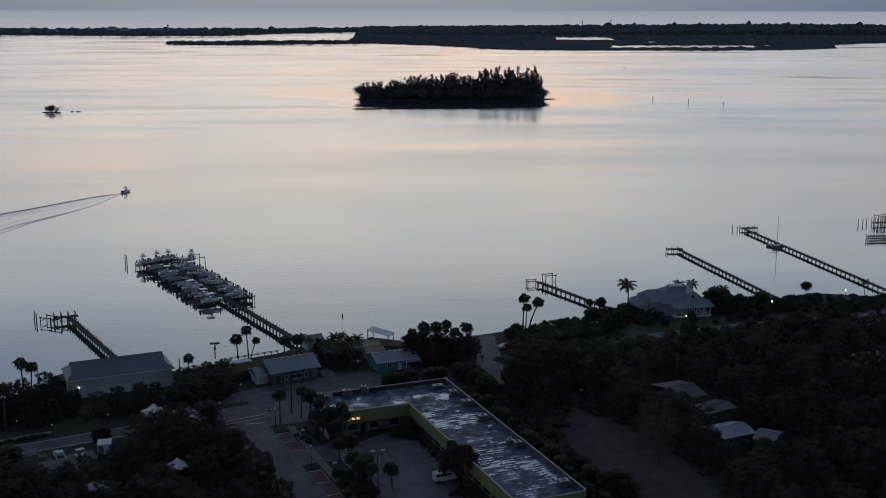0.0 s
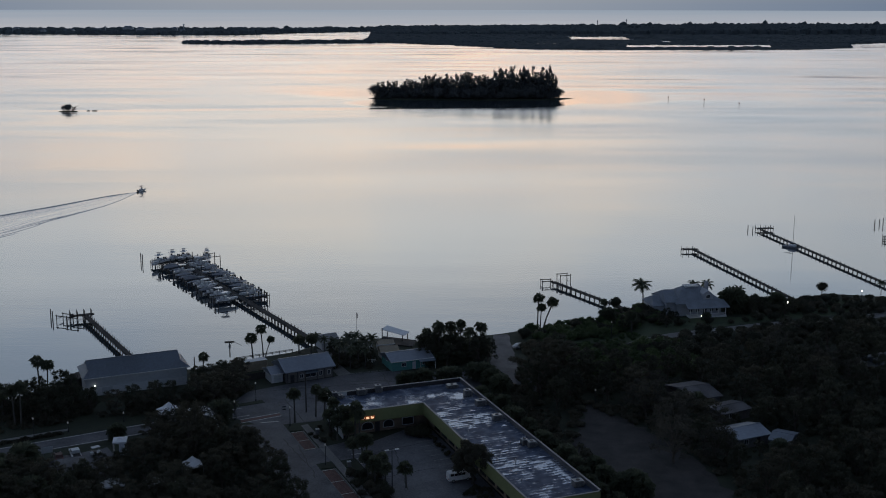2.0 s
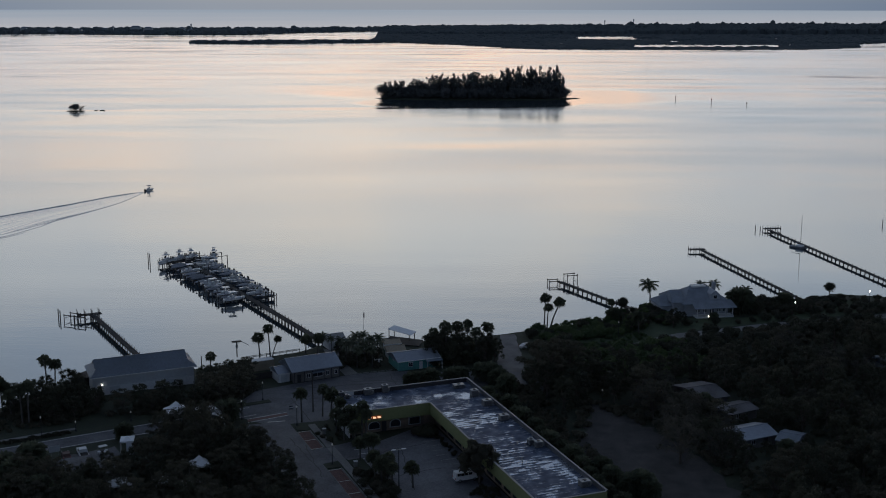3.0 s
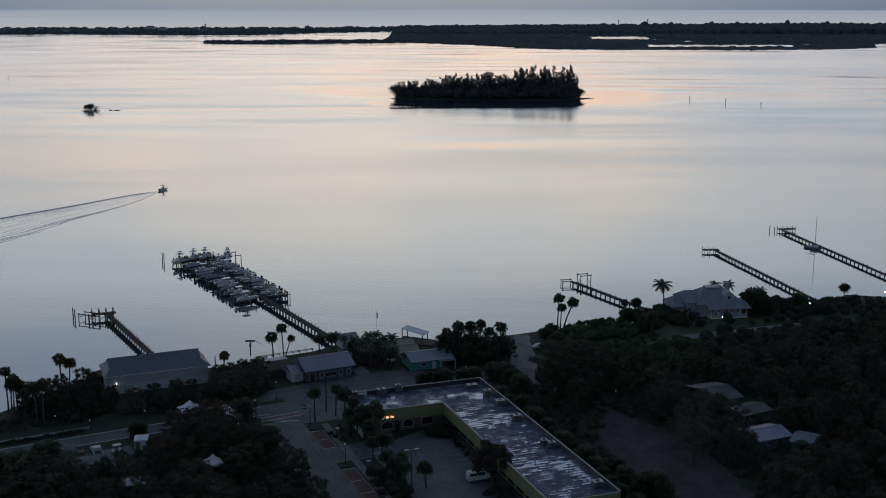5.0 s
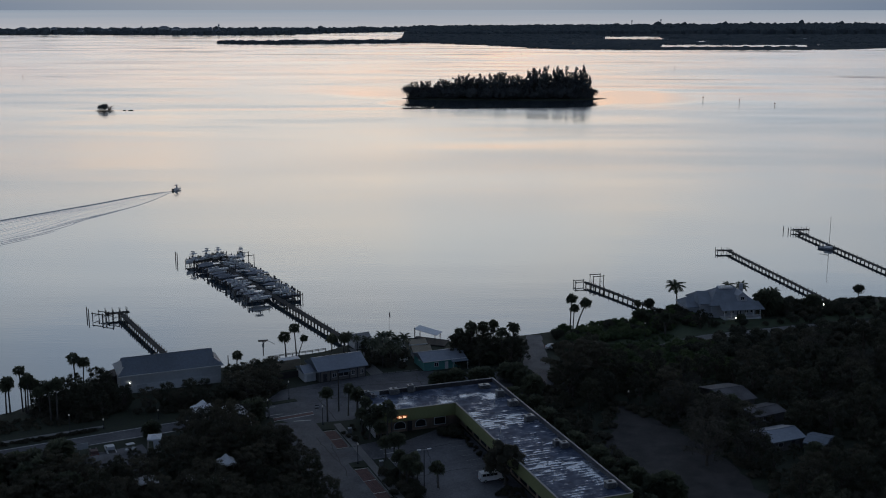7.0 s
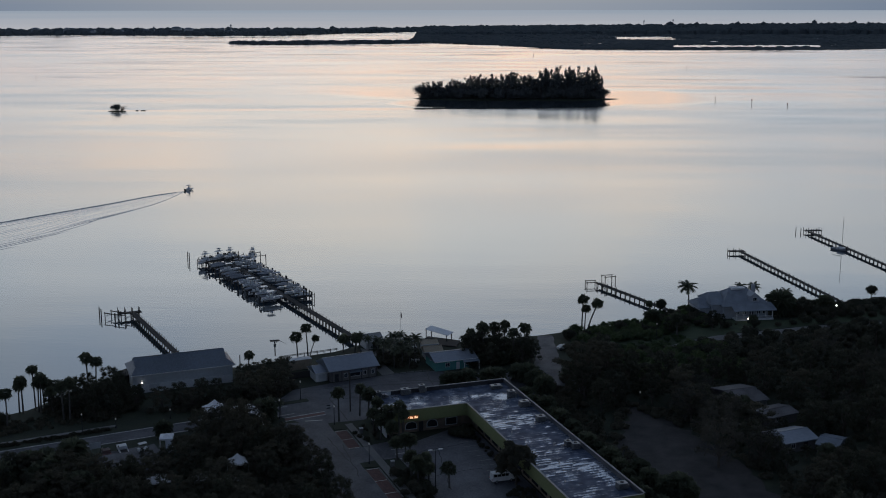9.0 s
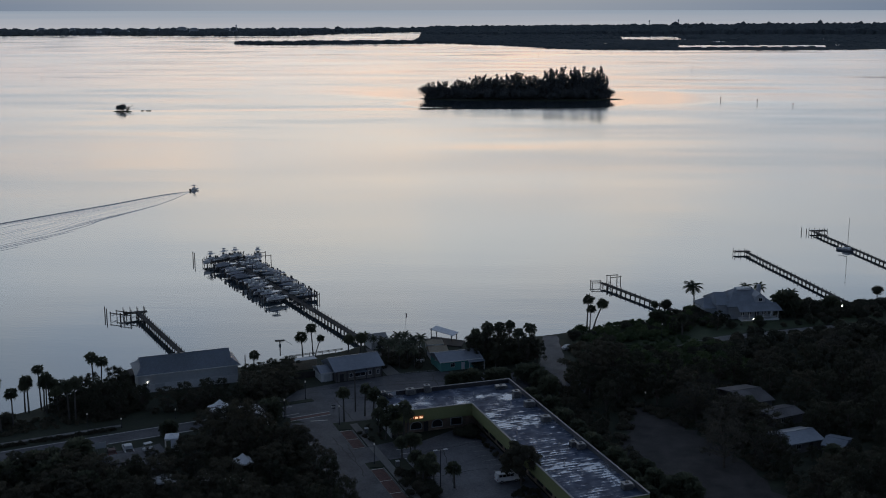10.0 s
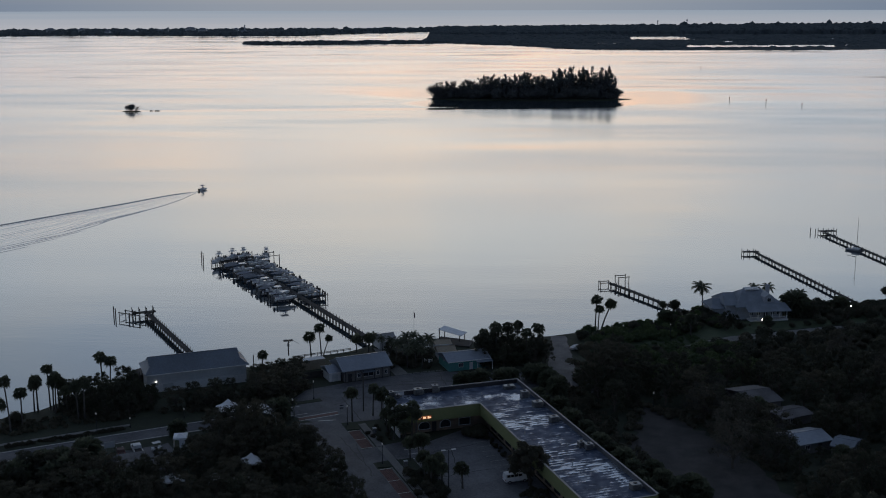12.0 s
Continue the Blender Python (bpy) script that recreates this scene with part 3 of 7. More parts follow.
# main road, its widening before the shops, the side street and the lots
ROAD = [(-420, 48), (-200, 182), (-109, 236.5), (-82, 251.6), (-52, 268)]
slab("road", strip(ROAD, 6.6), GZ - 0.3, GZ + 0.02, ASPHALT, "two-lane asphalt road with white edge lines", "road")
slab("road_junction", [(-54, 263.4), (-46, 258), (-33, 262), (-31, 266), (2, 278), (12, 282), (24, 286), (24, 294), (17, 300), (9, 302), (-5, 299.5), (-19, 300.5), (-29, 297.5), (-33, 295.5), (-45.5, 288.6), (-54, 283), (-57, 273)], GZ - 0.3, GZ + 0.024, ASPHALT, "asphalt junction and shop forecourt", "road")
slab("pier_path", [(-32, 296.2), (-28.6, 297.8), (-33.5, 308), (-36, 318), (-41, 321), (-38, 310)], GZ - 0.3, GZ + 0.03, CONCRETE, "pale concrete path between shop and garden", "pavement")
slab("ramp_road", ragged([(9, 301.9), (17, 299.9), (16.6, 318), (15.5, 337), (11, 336), (10.4, 318)], 0.5), GZ - 0.3, GZ + 0.028, GRAVEL, "pale concrete road down to the water", "road")
slab("driveway", strip([(49, 324), (57, 331), (66, 337), (84, 344), (99, 350), (125, 356), (180, 380)], 4.4), GZ - 0.3, GZ + 0.016, CONCRETE, "pale driveway winding to the waterfront house", "road")
slab("lawn", ragged([(19, 319), (31, 300), (46, 293), (62, 298), (70, 318), (60, 334), (70, 342), (100, 353), (126, 362), (140, 374), (128, 384), (112, 376), (92, 358), (66, 357), (52, 362), (38, 348), (22, 340)], 1.5), GZ - 0.3, GZ + 0.01, LAWN, "green mown lawn sloping to the shore", "lawn")
D2 = Vector((math.cos(radians(-66)), math.sin(radians(-66))))   # side street's way
N2 = Vector((-D2.y, D2.x))                                      # to its right, seen down the clip


def street(u, v):
    """A point u along the side street from its head and v across it."""
    p = Vector((-39.2, 254.4)) + D2 * u + N2 * v
    return (p.x, p.y)


slab("side_street", [street(-9, -10), street(-7, 0), street(140, 0), street(140, -9.4), street(0, -9.4)], GZ - 0.3, GZ + 0.02, ASPHALT, "asphalt side street", "road")
slab("parking_lot", [(-26.6, 240.5), (-12.5, 256.2), (-6, 257), (14, 207), (18, 190), (-6, 190), (-16.5, 216)], GZ - 0.3, GZ + 0.02, LOT, "worn asphalt car park of the strip mall", "parking lot")
slab("lot_entrance", [street(12.6, 0), street(21, 0), street(20, 8.6), street(11, 10.5)], GZ - 0.3, GZ + 0.03, ASPHALT, "worn asphalt driveway apron", "pavement")
slab("sidewalk_5", [street(12.42, 3.6), street(12.42, 5.4), street(21.18, 5.4), street(21.18, 3.6)], GZ - 0.3, GZ + 0.06, CONCRETE, "dropped sidewalk across the car park entrance", "pavement")
for name, u0, u1 in (("sidewalk_1", -3, 12.4), ("sidewalk_2", 21.2, 90)):
    slab(name, [street(u0, 3.6), street(u0, 5.4), street(u1, 5.4), street(u1, 3.6)], GZ - 0.3, GZ + 0.14, CONCRETE, "narrow concrete sidewalk", "pavement")
for name, pts in (("sidewalk_3", [(-103.4, 247.6), (-91.3, 254.4), (-91.9, 255.6), (-104, 248.8), (-140, 228.6), (-139.4, 227.4)]), ("sidewalk_4", [(-73, 264.6), (-56, 274), (-56.6, 275.1), (-73.6, 265.7)])):
    slab(name, pts, GZ - 0.3, GZ + 0.1, CONCRETE, "pale concrete roadside path", "pavement")
slab("sand_yard", ragged([(26, 246), (29, 262), (32.6, 275), (37.4, 268), (43, 263), (47, 254), (52, 245), (55, 231), (58, 215), (62, 198), (37, 198), (31, 225)], 3.0), GZ - 0.3, GZ + 0.02, SAND, "bare sandy yard", "ground")
slab("left_lot", ragged([(-91, 236.5), (-79, 244.0), (-75, 238), (-72, 230), (-84, 227)], 1.0), GZ - 0.3, GZ + 0.015, ASPHALT, "small paved lot beside the road", "parking lot")

# tar seams and cracks in the worn asphalt
seam_set = thing("tar_seam", pose(0, 0, 0), "dark tar seams and cracks across the worn asphalt", "road marking", kind="structure")
for k, (a, b, w) in enumerate((((-48, 284), (-8, 294), 0.35), ((-40, 277), (4, 289), 0.25), ((-30, 291), (12, 297), 0.3), ((-45, 272), (-33, 288), 0.25), ((-16, 279), (-20, 298), 0.25), ((2, 283), (-2, 297), 0.3), ((-37, 262), (-44, 278), 0.25), ((-22, 240), (-8, 248), 0.2), ((-17, 228), (-4, 234), 0.2), ((-10, 222), (-14, 244), 0.2), ((-36, 246), (-30, 228), 0.2), ((-33, 236), (-40, 250), 0.2))):
    pts = [Vector(a).lerp(Vector(b), i / 14) for i in range(15)]
    pts = [(p.x + 0.7 * noise.noise((p.x * 0.4, p.y * 0.4, k)), p.y + 0.7 * noise.noise((p.x * 0.4, p.y * 0.4, k + 20))) for p in pts]
    slab("seam", strip(pts, w), GZ, GZ + 0.029, TAR, kind="", parent=seam_set)

# painted lines
def line(a, b, w, parent, name="painted_line", paint=None):
    slab(name, strip([a, b], w), GZ + 0.02, GZ + 0.034, paint or LINE, kind="", parent=parent)


marks = thing("road_marking", pose(0, 0, 0), "white painted edge and stop lines on asphalt", "road marking", kind="structure")
for k in (-1, 1):
    out = strip(ROAD, 5.7)
    side = out[:len(ROAD)] if k > 0 else out[len(ROAD):][::-1]
    for a, b in zip(side, side[1:]):
        line(a, b, 0.22, marks)
line((-52.3, 262.3), (-43.4, 267.4), 0.22, marks)
line((-51.7, 260.1), (-42.8, 265.3), 0.22, marks)
line((-47.0, 260.4), (-42.9, 261.4), 0.35, marks)
for i in range(9):
    p = Vector((-4.6, 250.4)) + Vector((0.37, -0.93)) * 2.9 * i
    line((p.x - 4.6, p.y - 1.9), (p.x, p.y), 0.12, marks, paint=WORNLINE)
for i in range(4):
    p = Vector((-24.5, 243.4)) + D2 * 2.8 * i
    line((p.x, p.y), (p.x + 3.4, p.y + 1.4), 0.25, marks)
slab("brick_crossing", [(-52.2, 261.9), (-43.4, 266.9), (-43.0, 265.7), (-51.8, 260.6)], GZ, GZ + 0.036, BRICK, "red brick pedestrian crossing", "pavement")


# ---- trees ----
rng = np.random.default_rng(5)


def leaves(centres, radii, n_leaf, size, flat=0.8, shell=0.55, fuzz=(0.72, 1.22)):
    """Many small folded leaf sprays spread through a set of lobes."""
    w = np.array([r ** 2 for r in radii])
    pick = rng.choice(len(radii), n_leaf, p=w / w.sum())
    d = rng.normal(size=(n_leaf, 3))
    d /= np.linalg.norm(d, axis=1)[:, None]
    d[:, 2] = np.where((d[:, 2] < 0) & (rng.random(n_leaf) < 0.6), -d[:, 2], d[:, 2])   # most leaves reach for the light
    rad = np.array(radii)[pick] * (shell + (1 - shell) * rng.random(n_leaf) ** 0.6) * rng.uniform(*fuzz, n_leaf)
    c = np.array(centres)[pick] + d * rad[:, None] * np.array([1, 1, flat])
    out = d + rng.normal(size=(n_leaf, 3)) * 0.42 + np.array([0, 0, 0.25])
    a = np.cross(out, rng.normal(size=(n_leaf, 3)))
    a /= np.linalg.norm(a, axis=1)[:, None]
    b = np.cross(out, a)
    b /= np.linalg.norm(b, axis=1)[:, None]
    s = size * rng.uniform(0.55, 1.3, n_leaf)[:, None]
    v = np.stack([c - a * s - b * s * 0.42, c + a * s * 1.1, c - a * s * 0.7 + b * s * 0.62], 1).reshape(-1, 3)
    f = np.arange(n_leaf * 3).reshape(-1, 3)
    return v, f.tolist()


def broadleaf(name, tall, spread, n_leaf, material, label, flat=0.8, size=0.30, low=0.2, lobes=24, lobe=(0.17, 0.31), own_limbs=False):
    """A trunk that forks into limbs, with a crown of many uneven leafy lobes."""
    t = thing(name, pose(0, 0, 0), label, "tree")
    g = Geo()
    fork = tall * rng.uniform(0.18, 0.28)
    g.tube([(0, 0, -0.3), (0.1, 0.05, fork * 0.5), (0, 0.1, fork)], [tall * 0.034, tall * 0.026, tall * 0.022], 7)
    cen, rad = [], []
    k = lobes
    for i in range(k):
        a = i * 2.399 + rng.uniform(-0.5, 0.5)
        h = low + (0.93 - low) * ((i + rng.random()) / k) ** 0.8
        reach = spread * math.sqrt(max(0.05, 1 - ((h - 0.42) / 0.58) ** 2)) * rng.uniform(0.45, 0.92)
        top = Vector((reach * math.cos(a), reach * math.sin(a), tall * h))
        mid = Vector((top.x * 0.45, top.y * 0.45, fork + (top.z - fork) * 0.55))
        if i % 2 == 0:
            limb = [(0, 0.1, fork * 0.92), mid, top], [tall * 0.014, tall * 0.008, tall * 0.003], 5
            if own_limbs:
                part("limb", Geo().tube(*limb), BARK, t)
            else:
                g.tube(*limb)
        cen.append(tuple(top))
        rad.append(spread * rng.uniform(*lobe))
    part("trunk", g, BARK, t)
    v, f = leaves(cen, rad, n_leaf, size, flat, 0.3)
    part("crown", mesh_from("crown", v, f, material), material, t)
    return t


def casuarina(name, tall, spread, n_leaf, label):
    """A tall feathery island pine."""
    t = thing(name, pose(0, 0, 0), label, "tree")
    g = Geo()
    g.tube([(0, 0, -0.5), (0.3, 0, tall * 0.5), (0.2, 0.3, tall * 0.96)], [tall * 0.016, tall * 0.010, tall * 0.003], 6)
    cen, rad = [], []
    for i in range(24):
        h = 0.02 + 0.93 * (i + rng.random()) / 24
        r = spread * (1.05 - h) ** 0.5 * 0.7
        a = rng.uniform(0, 6.28)
        p = (r * math.cos(a) * 0.7, r * math.sin(a) * 0.7, tall * h)
        g.tube([(0.2 * h, 0, tall * h * 0.9), p], [tall * 0.005, tall * 0.002], 4)
        cen.append(p)
        rad.append(spread * rng.uniform(0.2, 0.36) * (1.15 - 0.7 * h))
    part("trunk", g, BARK, t)
    v, f = leaves(cen, rad, n_leaf, 0.86, 1.7, 0.1, (0.5, 1.5))
    part("crown", mesh_from("crown", v, f, HAZELEAF), HAZELEAF, t)
    return t


def fan_palm(name, tall, label, lean=0.0, crown=1.9, n_fan=40):
    """Cabbage palm: a bare grey trunk and a round head of fans."""
    t = thing(name, pose(0, 0, 0), label, "palm tree")
    g = Geo()
    top = Vector((lean * tall, 0.15 * lean * tall, tall - crown * 0.8))
    g.tube([(0, 0, -0.3), (top.x * 0.35, top.y * 0.3, top.z * 0.4), (top.x * 0.8, top.y * 0.8, top.z * 0.8), top], [0.24, 0.18, 0.17, 0.2], 7)
    part("trunk", g, PALMBARK, t)
    g = Geo()
    for i in range(n_fan):
        a = i * 2.399 + rng.uniform(-0.3, 0.3)
        el = math.asin(1 - 1.72 * (i + 0.5) / n_fan)
        d = Vector((math.cos(a) * math.cos(el), math.sin(a) * math.cos(el), math.sin(el)))
        stem = top + d * crown * rng.uniform(0.36, 0.66) + Vector((0, 0, 0.1))
        g.tube([top, stem], [0.035, 0.02], 3, False)
        side = d.cross(Vector((0, 0, 1)))
        side = side.normalized() if side.length > 0.05 else Vector((1, 0, 0))
        out2 = d.cross(side).normalized()
        reach = crown * rng.uniform(0.45, 0.82)
        for k in range(7):
            b2 = radians(-78 + 26 * k)
            way = d * math.cos(b2) + side * math.sin(b2)
            across = (side * math.cos(b2) - d * math.sin(b2)) * reach * 0.13
            tip = stem + way * reach + Vector((0, 0, -reach * rng.uniform(0.1, 0.7)))
            mid = stem + way * reach * 0.6 + out2 * 0.04
            g.add([stem, mid - across, tip, mid + across], [(0, 1, 2), (0, 2, 3)])
    part("crown", mesh_from("crown", g.v, g.f, PALM), PALM, t)
    return t


def feather_palm(name, tall, label, reach=2.9, n_frond=20):
    """Coconut palm: slender trunk and arching feathered fronds."""
    t = thing(name, pose(0, 0, 0), label, "palm tree")
    g = Geo()
    top = Vector((0.5, 0.2, tall - 1.0))
    g.tube([(0, 0, -0.3), (0.05, 0, tall * 0.4), (0.3, 0.1, tall * 0.75), top], [0.24, 0.16, 0.14, 0.15], 7)
    part("trunk", g, PALMBARK, t)
    g = Geo()
    for i in range(n_frond):
        a = i * 2.399
        el = radians(75 - 95 * i / n_frond)
        out2 = Vector((math.cos(a), math.sin(a), 0))
        side = Vector((-out2.y, out2.x, 0))
        p, pts = top.copy(), []
        for s in range(8):
            pts.append(p.copy())
            e2 = el - s * 0.2
            p = p + (out2 * math.cos(e2) + Vector((0, 0, math.sin(e2)))) * reach / 7
        g.tube(pts, [0.04, 0.035, 0.03, 0.028, 0.024, 0.02, 0.015, 0.01], 3, False)
        for s in range(1, 8):
            ln = reach * 0.3 * math.sin(math.pi * (s + 1.2) / 10)
            fwd = (pts[s] - pts[s - 1]) * 0.55
            for sg in (-1, 1):
                tip = pts[s] + side * sg * ln + fwd + Vector((0, 0, -ln * 0.55))
                g.add([pts[s] - fwd * 0.9, tip, pts[s] + fwd * 0.5], [(0, 1, 2)])
                tip = pts[s] + side * sg * ln * 0.9 + Vector((0, 0, -ln * 0.6))
                g.add([pts[s] - fwd * 1.7, tip, pts[s] - fwd * 0.3], [(0, 1, 2)])
    part("crown", mesh_from("crown", g.v, g.f, PALM), PALM, t)
    return t


def shrub(name, tall, spread, n_leaf, material, label, size=0.28):
    t = thing(name, pose(0, 0, 0), label, "shrub")
    g = Geo()
    cen, rad = [], []
    for i in range(7):
        a, r = rng.uniform(0, 6.28), spread * rng.uniform(0.1, 0.6)
        p = (r * math.cos(a), r * math.sin(a), tall * rng.uniform(0.35, 0.7))
        g.tube([(p[0] * 0.2, p[1] * 0.2, -0.2), p], [0.06, 0.02], 4)
        cen.append(p)
        rad.append(min(tall * 0.42, spread * 0.5))
    part("woody_base", g, BARK, t)
    v, f = leaves(cen, rad, n_leaf, size, 0.9, 0.35)
    part("crown", mesh_from("crown", v, f, material), material, t)
    return t


used = set()


def plant(proto, x, y, s=1.0, turn=None, z=GZ, sz=None, group=""):
    """Sets a copy of a prototype down; the first use moves the prototype itself."""
    turn = float(rng.uniform(0, 360)) if turn is None else turn
    m = pose(x, y, z, 0, 0, turn) @ Matrix.Diagonal((s, s, sz or s, 1))
    if proto.name not in used:
        used.add(proto.name)
        proto.matrix_basis = m
        ob = proto
    else:
        loc, rot, sc = m.decompose()
        ob = copy_thing(proto, Matrix.LocRotScale(loc, rot, None))
        ob.scale = sc
    if group:
        ob["group"] = group
    return ob


OAKS = [broadleaf("oak_tree", 10.5, 6.6, 4500, LEAF_DARK, "dark green spreading live oak in dusk shade", 0.48, 0.27, lobes=34, lobe=(0.15, 0.27)) for i in range(3)]
LEAFY = [broadleaf("broadleaf_tree", 10.5, 4.6, 2850, LEAF, "dense dark green broadleaf tree", 0.95, 0.28, low=0.14) for i in range(4)]
TALLOAK = broadleaf("tall_oak", 15.5, 7.6, 6000, LEAF_DARK, "tall dark oak with a layered crown on bare trunks", 0.42, 0.28, low=0.5, lobes=30, lobe=(0.14, 0.25), own_limbs=True)
GREYTREE = broadleaf("sparse_tree", 10, 5.5, 1700, LEAF_GREY, "sparse grey-green tree with bare limbs showing", size=0.26)
PALMSET = {h: [fan_palm("cabbage_palm", h, "cabbage palm with round head of fans on bare trunk", ln, rng.uniform(1.42, 1.68)) for ln in (0.03, -0.05)] for h in (4.2, 5.4, 6.8, 8.4, 10.0, 12.0, 14.0)}
BUSHPALM = fan_palm("low_palm", 4.8, "broad low cabbage palm with a full drooping head", 0.04, 2.7, 46)
LEANPALM = fan_palm("leaning_palm", 8.0, "cabbage palm leaning over on a slender trunk", 0.3, 1.5)
COCO = feather_palm("coconut_palm", 8.5, "coconut palm with arching feathered fronds")
FRESH = shrub("garden_bush", 2.6, 2.8, 1000, LEAF_FRESH, "leafy bright green garden bush")
SHRUBS = [shrub("shrub", 2.4, 2.6, 1500, LEAF, "rounded dark green shrub", 0.24), shrub("shrub", 2.0, 2.0, 1200, LEAF_DARK, "rounded dark green shrub")]
PINES = [casuarina("island_pine", 30, s, 1900, "tall feathery pine on the wooded island") for s in (6.5, 8.5, 11)]


def palm(x, y, h, group=""):
    """A cabbage palm about h metres tall."""
    k = min(PALMSET, key=lambda q: abs(q - h))
    return plant(PALMSET[k][int(rng.integers(2))], x, y, h / k, group=group)


def inside(p, poly):
    c = False
    for (x0, y0), (x1, y1) in zip(poly, poly[1:] + poly[:1]):
        if (y0 > p[1]) != (y1 > p[1]) and p[0] < (x1 - x0) * (p[1] - y0) / (y1 - y0) + x0:
            c = not c
    return c


def wood(poly, gap, protos, smin, smax, group, holes=(), seed=1):
    """Trees scattered over a stretch of the plan with no two closer than gap."""
    r2 = random.Random(seed)
    xs, ys = [p[0] for p in poly], [p[1] for p in poly]
    got = []
    for _ in range(6000):
        p = (r2.uniform(min(xs), max(xs)), r2.uniform(min(ys), max(ys)))
        if not inside(p, poly) or any(inside(p, h) for h in holes) or any(math.dist(p, q) < gap for q in got):
            continue
        got.append(p)
        plant(r2.choice(protos), p[0], p[1], r2.uniform(smin, smax), r2.uniform(0, 360), group=group)
    return got


def undergrowth(name, poly, n_leaf, tall, label, holes=(), leaf=None):
    """Low scrub under the trees, uneven, as one mass."""
    r2 = random.Random(len(name) + n_leaf)
    xs, ys = [p[0] for p in poly], [p[1] for p in poly]
    cen, rad = [], []
    while len(cen) < n_leaf // 45:
        p = (r2.uniform(min(xs), max(xs)), r2.uniform(min(ys), max(ys)))
        if inside(p, poly) and not any(inside(p, h) for h in holes):
            cen.append((p[0], p[1], GZ + tall * r2.uniform(0.1, 0.6)))
            rad.append(tall * r2.uniform(0.4, 0.9))
    v, f = leaves(cen, rad, n_leaf * 2, 0.36, 0.6, 0.2)
    tagged(new(name, mesh_from(name, v, f, leaf or LEAF_DARK)), label, "scrub", kind="stuff")


YARD = [(24, 246), (27, 262), (32, 277), (39, 270), (45, 264), (49, 255), (54, 246), (57, 231), (60, 215), (64, 198), (34, 198), (30, 222)]
COTS = [[(57, 264), (51, 284), (62, 289), (73, 272)], [(63, 254), (58, 268), (69, 274), (76, 260)], [(62, 233), (55, 248), (68, 258), (82, 255), (84, 240), (73, 233)]]
DRV = strip([(30, 300), (50, 325), (66, 337), (84, 344), (99, 350), (125, 356)], 7)
EAST = [(18, 276), (16.5, 299), (17.5, 316), (27, 311), (32, 299), (44, 293), (58, 296), (68, 304), (80, 310), (100, 322), (130, 340), (158, 358), (150, 320), (120, 240), (100, 205), (66, 205), (60, 230), (53, 252), (45, 267), (33, 280), (26, 268)]
wood(EAST, 6.0, LEAFY * 3 + OAKS[:2] + [GREYTREE], 0.62, 0.9, "woods by the shore", (YARD, *COTS), 3)
undergrowth("east_undergrowth", EAST, 36000, 2.0, "dark scrub under the shore woods", (YARD, *COTS), LEAF)
wood([(60, 314), (62, 335), (80, 337), (100, 345), (128, 356), (128, 343), (100, 325), (80, 315)], 3.6, SHRUBS, 0.9, 1.6, "low trees by the driveway", (DRV,), 33)
wood([(100, 360), (112, 373), (126, 383), (150, 380), (175, 388), (180, 372), (140, 362)], 3.4, SHRUBS, 0.7, 1.25, "waterfront thicket", (), 4)
wood([(-125, 203), (-125, 214), (-96, 222), (-84, 216), (-72, 226), (-60, 232), (-46, 236), (-36, 222), (-27, 203)], 5.2, OAKS + LEAFY[:2], 0.5, 0.72, "trees round the camp", ([(-62, 218), (-62, 229), (-52, 232), (-51, 222)], [(-75, 209), (-75, 219), (-63, 221), (-61, 211)]), 5)
for i, (x, y, s, sz) in enumerate(((-58.6, 239.6, 0.66, 1.27), (-64.8, 238.0, 0.62, 0.86), (-57.4, 235.4, 0.72, 0.92), (-51.0, 235.9, 0.72, 0.80), (-46.9, 234.5, 0.66, 0.88), (-43.6, 233.0, 0.62, 0.80), (-66.2, 230.4, 0.66, 0.74), (-71.6, 228.6, 0.55, 0.56), (-50.0, 225.0, 0.66, 0.72), (-60.6, 245.6, 0.72, 0.80), (-47.6, 228.6, 0.62, 0.72), (-64.8, 248.6, 0.62, 0.74), (-69.6, 249.0, 0.55, 0.66), (-55.2, 246.2, 0.58, 0.66))):
    plant((OAKS + LEAFY[:1])[i % 4], x, y, s, 40 * i, sz=sz, group="tall oaks round the camp")
for i, (x, y, s) in enumerate(((-99, 222.7, 0.6), (-91.8, 223.0, 0.64), (-84.8, 220.5, 0.68), (-105, 225.4, 0.5), (-76, 217.5, 0.6), (-79.5, 222.5, 0.42), (-101.5, 228.0, 0.34), (-88.4, 223.4, 0.46))):
    plant((OAKS + LEAFY)[i % 7], x, y, s, 55 * i, group="trees south of the road")
undergrowth("camp_undergrowth", [(-140, 195), (-140, 214), (-108, 226), (-90, 231), (-78, 231), (-70, 234), (-72, 246), (-56, 258), (-48, 252), (-36, 222), (-30, 190)], 16000, 2.0, "dark scrub under the camp trees", ([(-66, 244), (-62, 258), (-50, 256), (-55, 246)],))
wood([(-84, 266), (-78, 273), (-68, 279), (-60, 284), (-55.5, 282), (-57, 276), (-72, 267)], 4.2, OAKS[:2] + LEAFY[:1], 0.5, 0.68, "trees before the boathouse", (), 6)
wood([(-69, 284), (-64, 292), (-58.5, 294), (-56, 286), (-60, 284)], 3.6, OAKS[:2] + LEAFY[:1], 0.5, 0.66, "trees beside the shop", (), 36)
undergrowth("roadside_undergrowth", [(-87, 264), (-80, 272), (-60, 287), (-53, 284), (-55, 276), (-72, 266)], 5000, 1.6, "dark scrub before the boathouse")
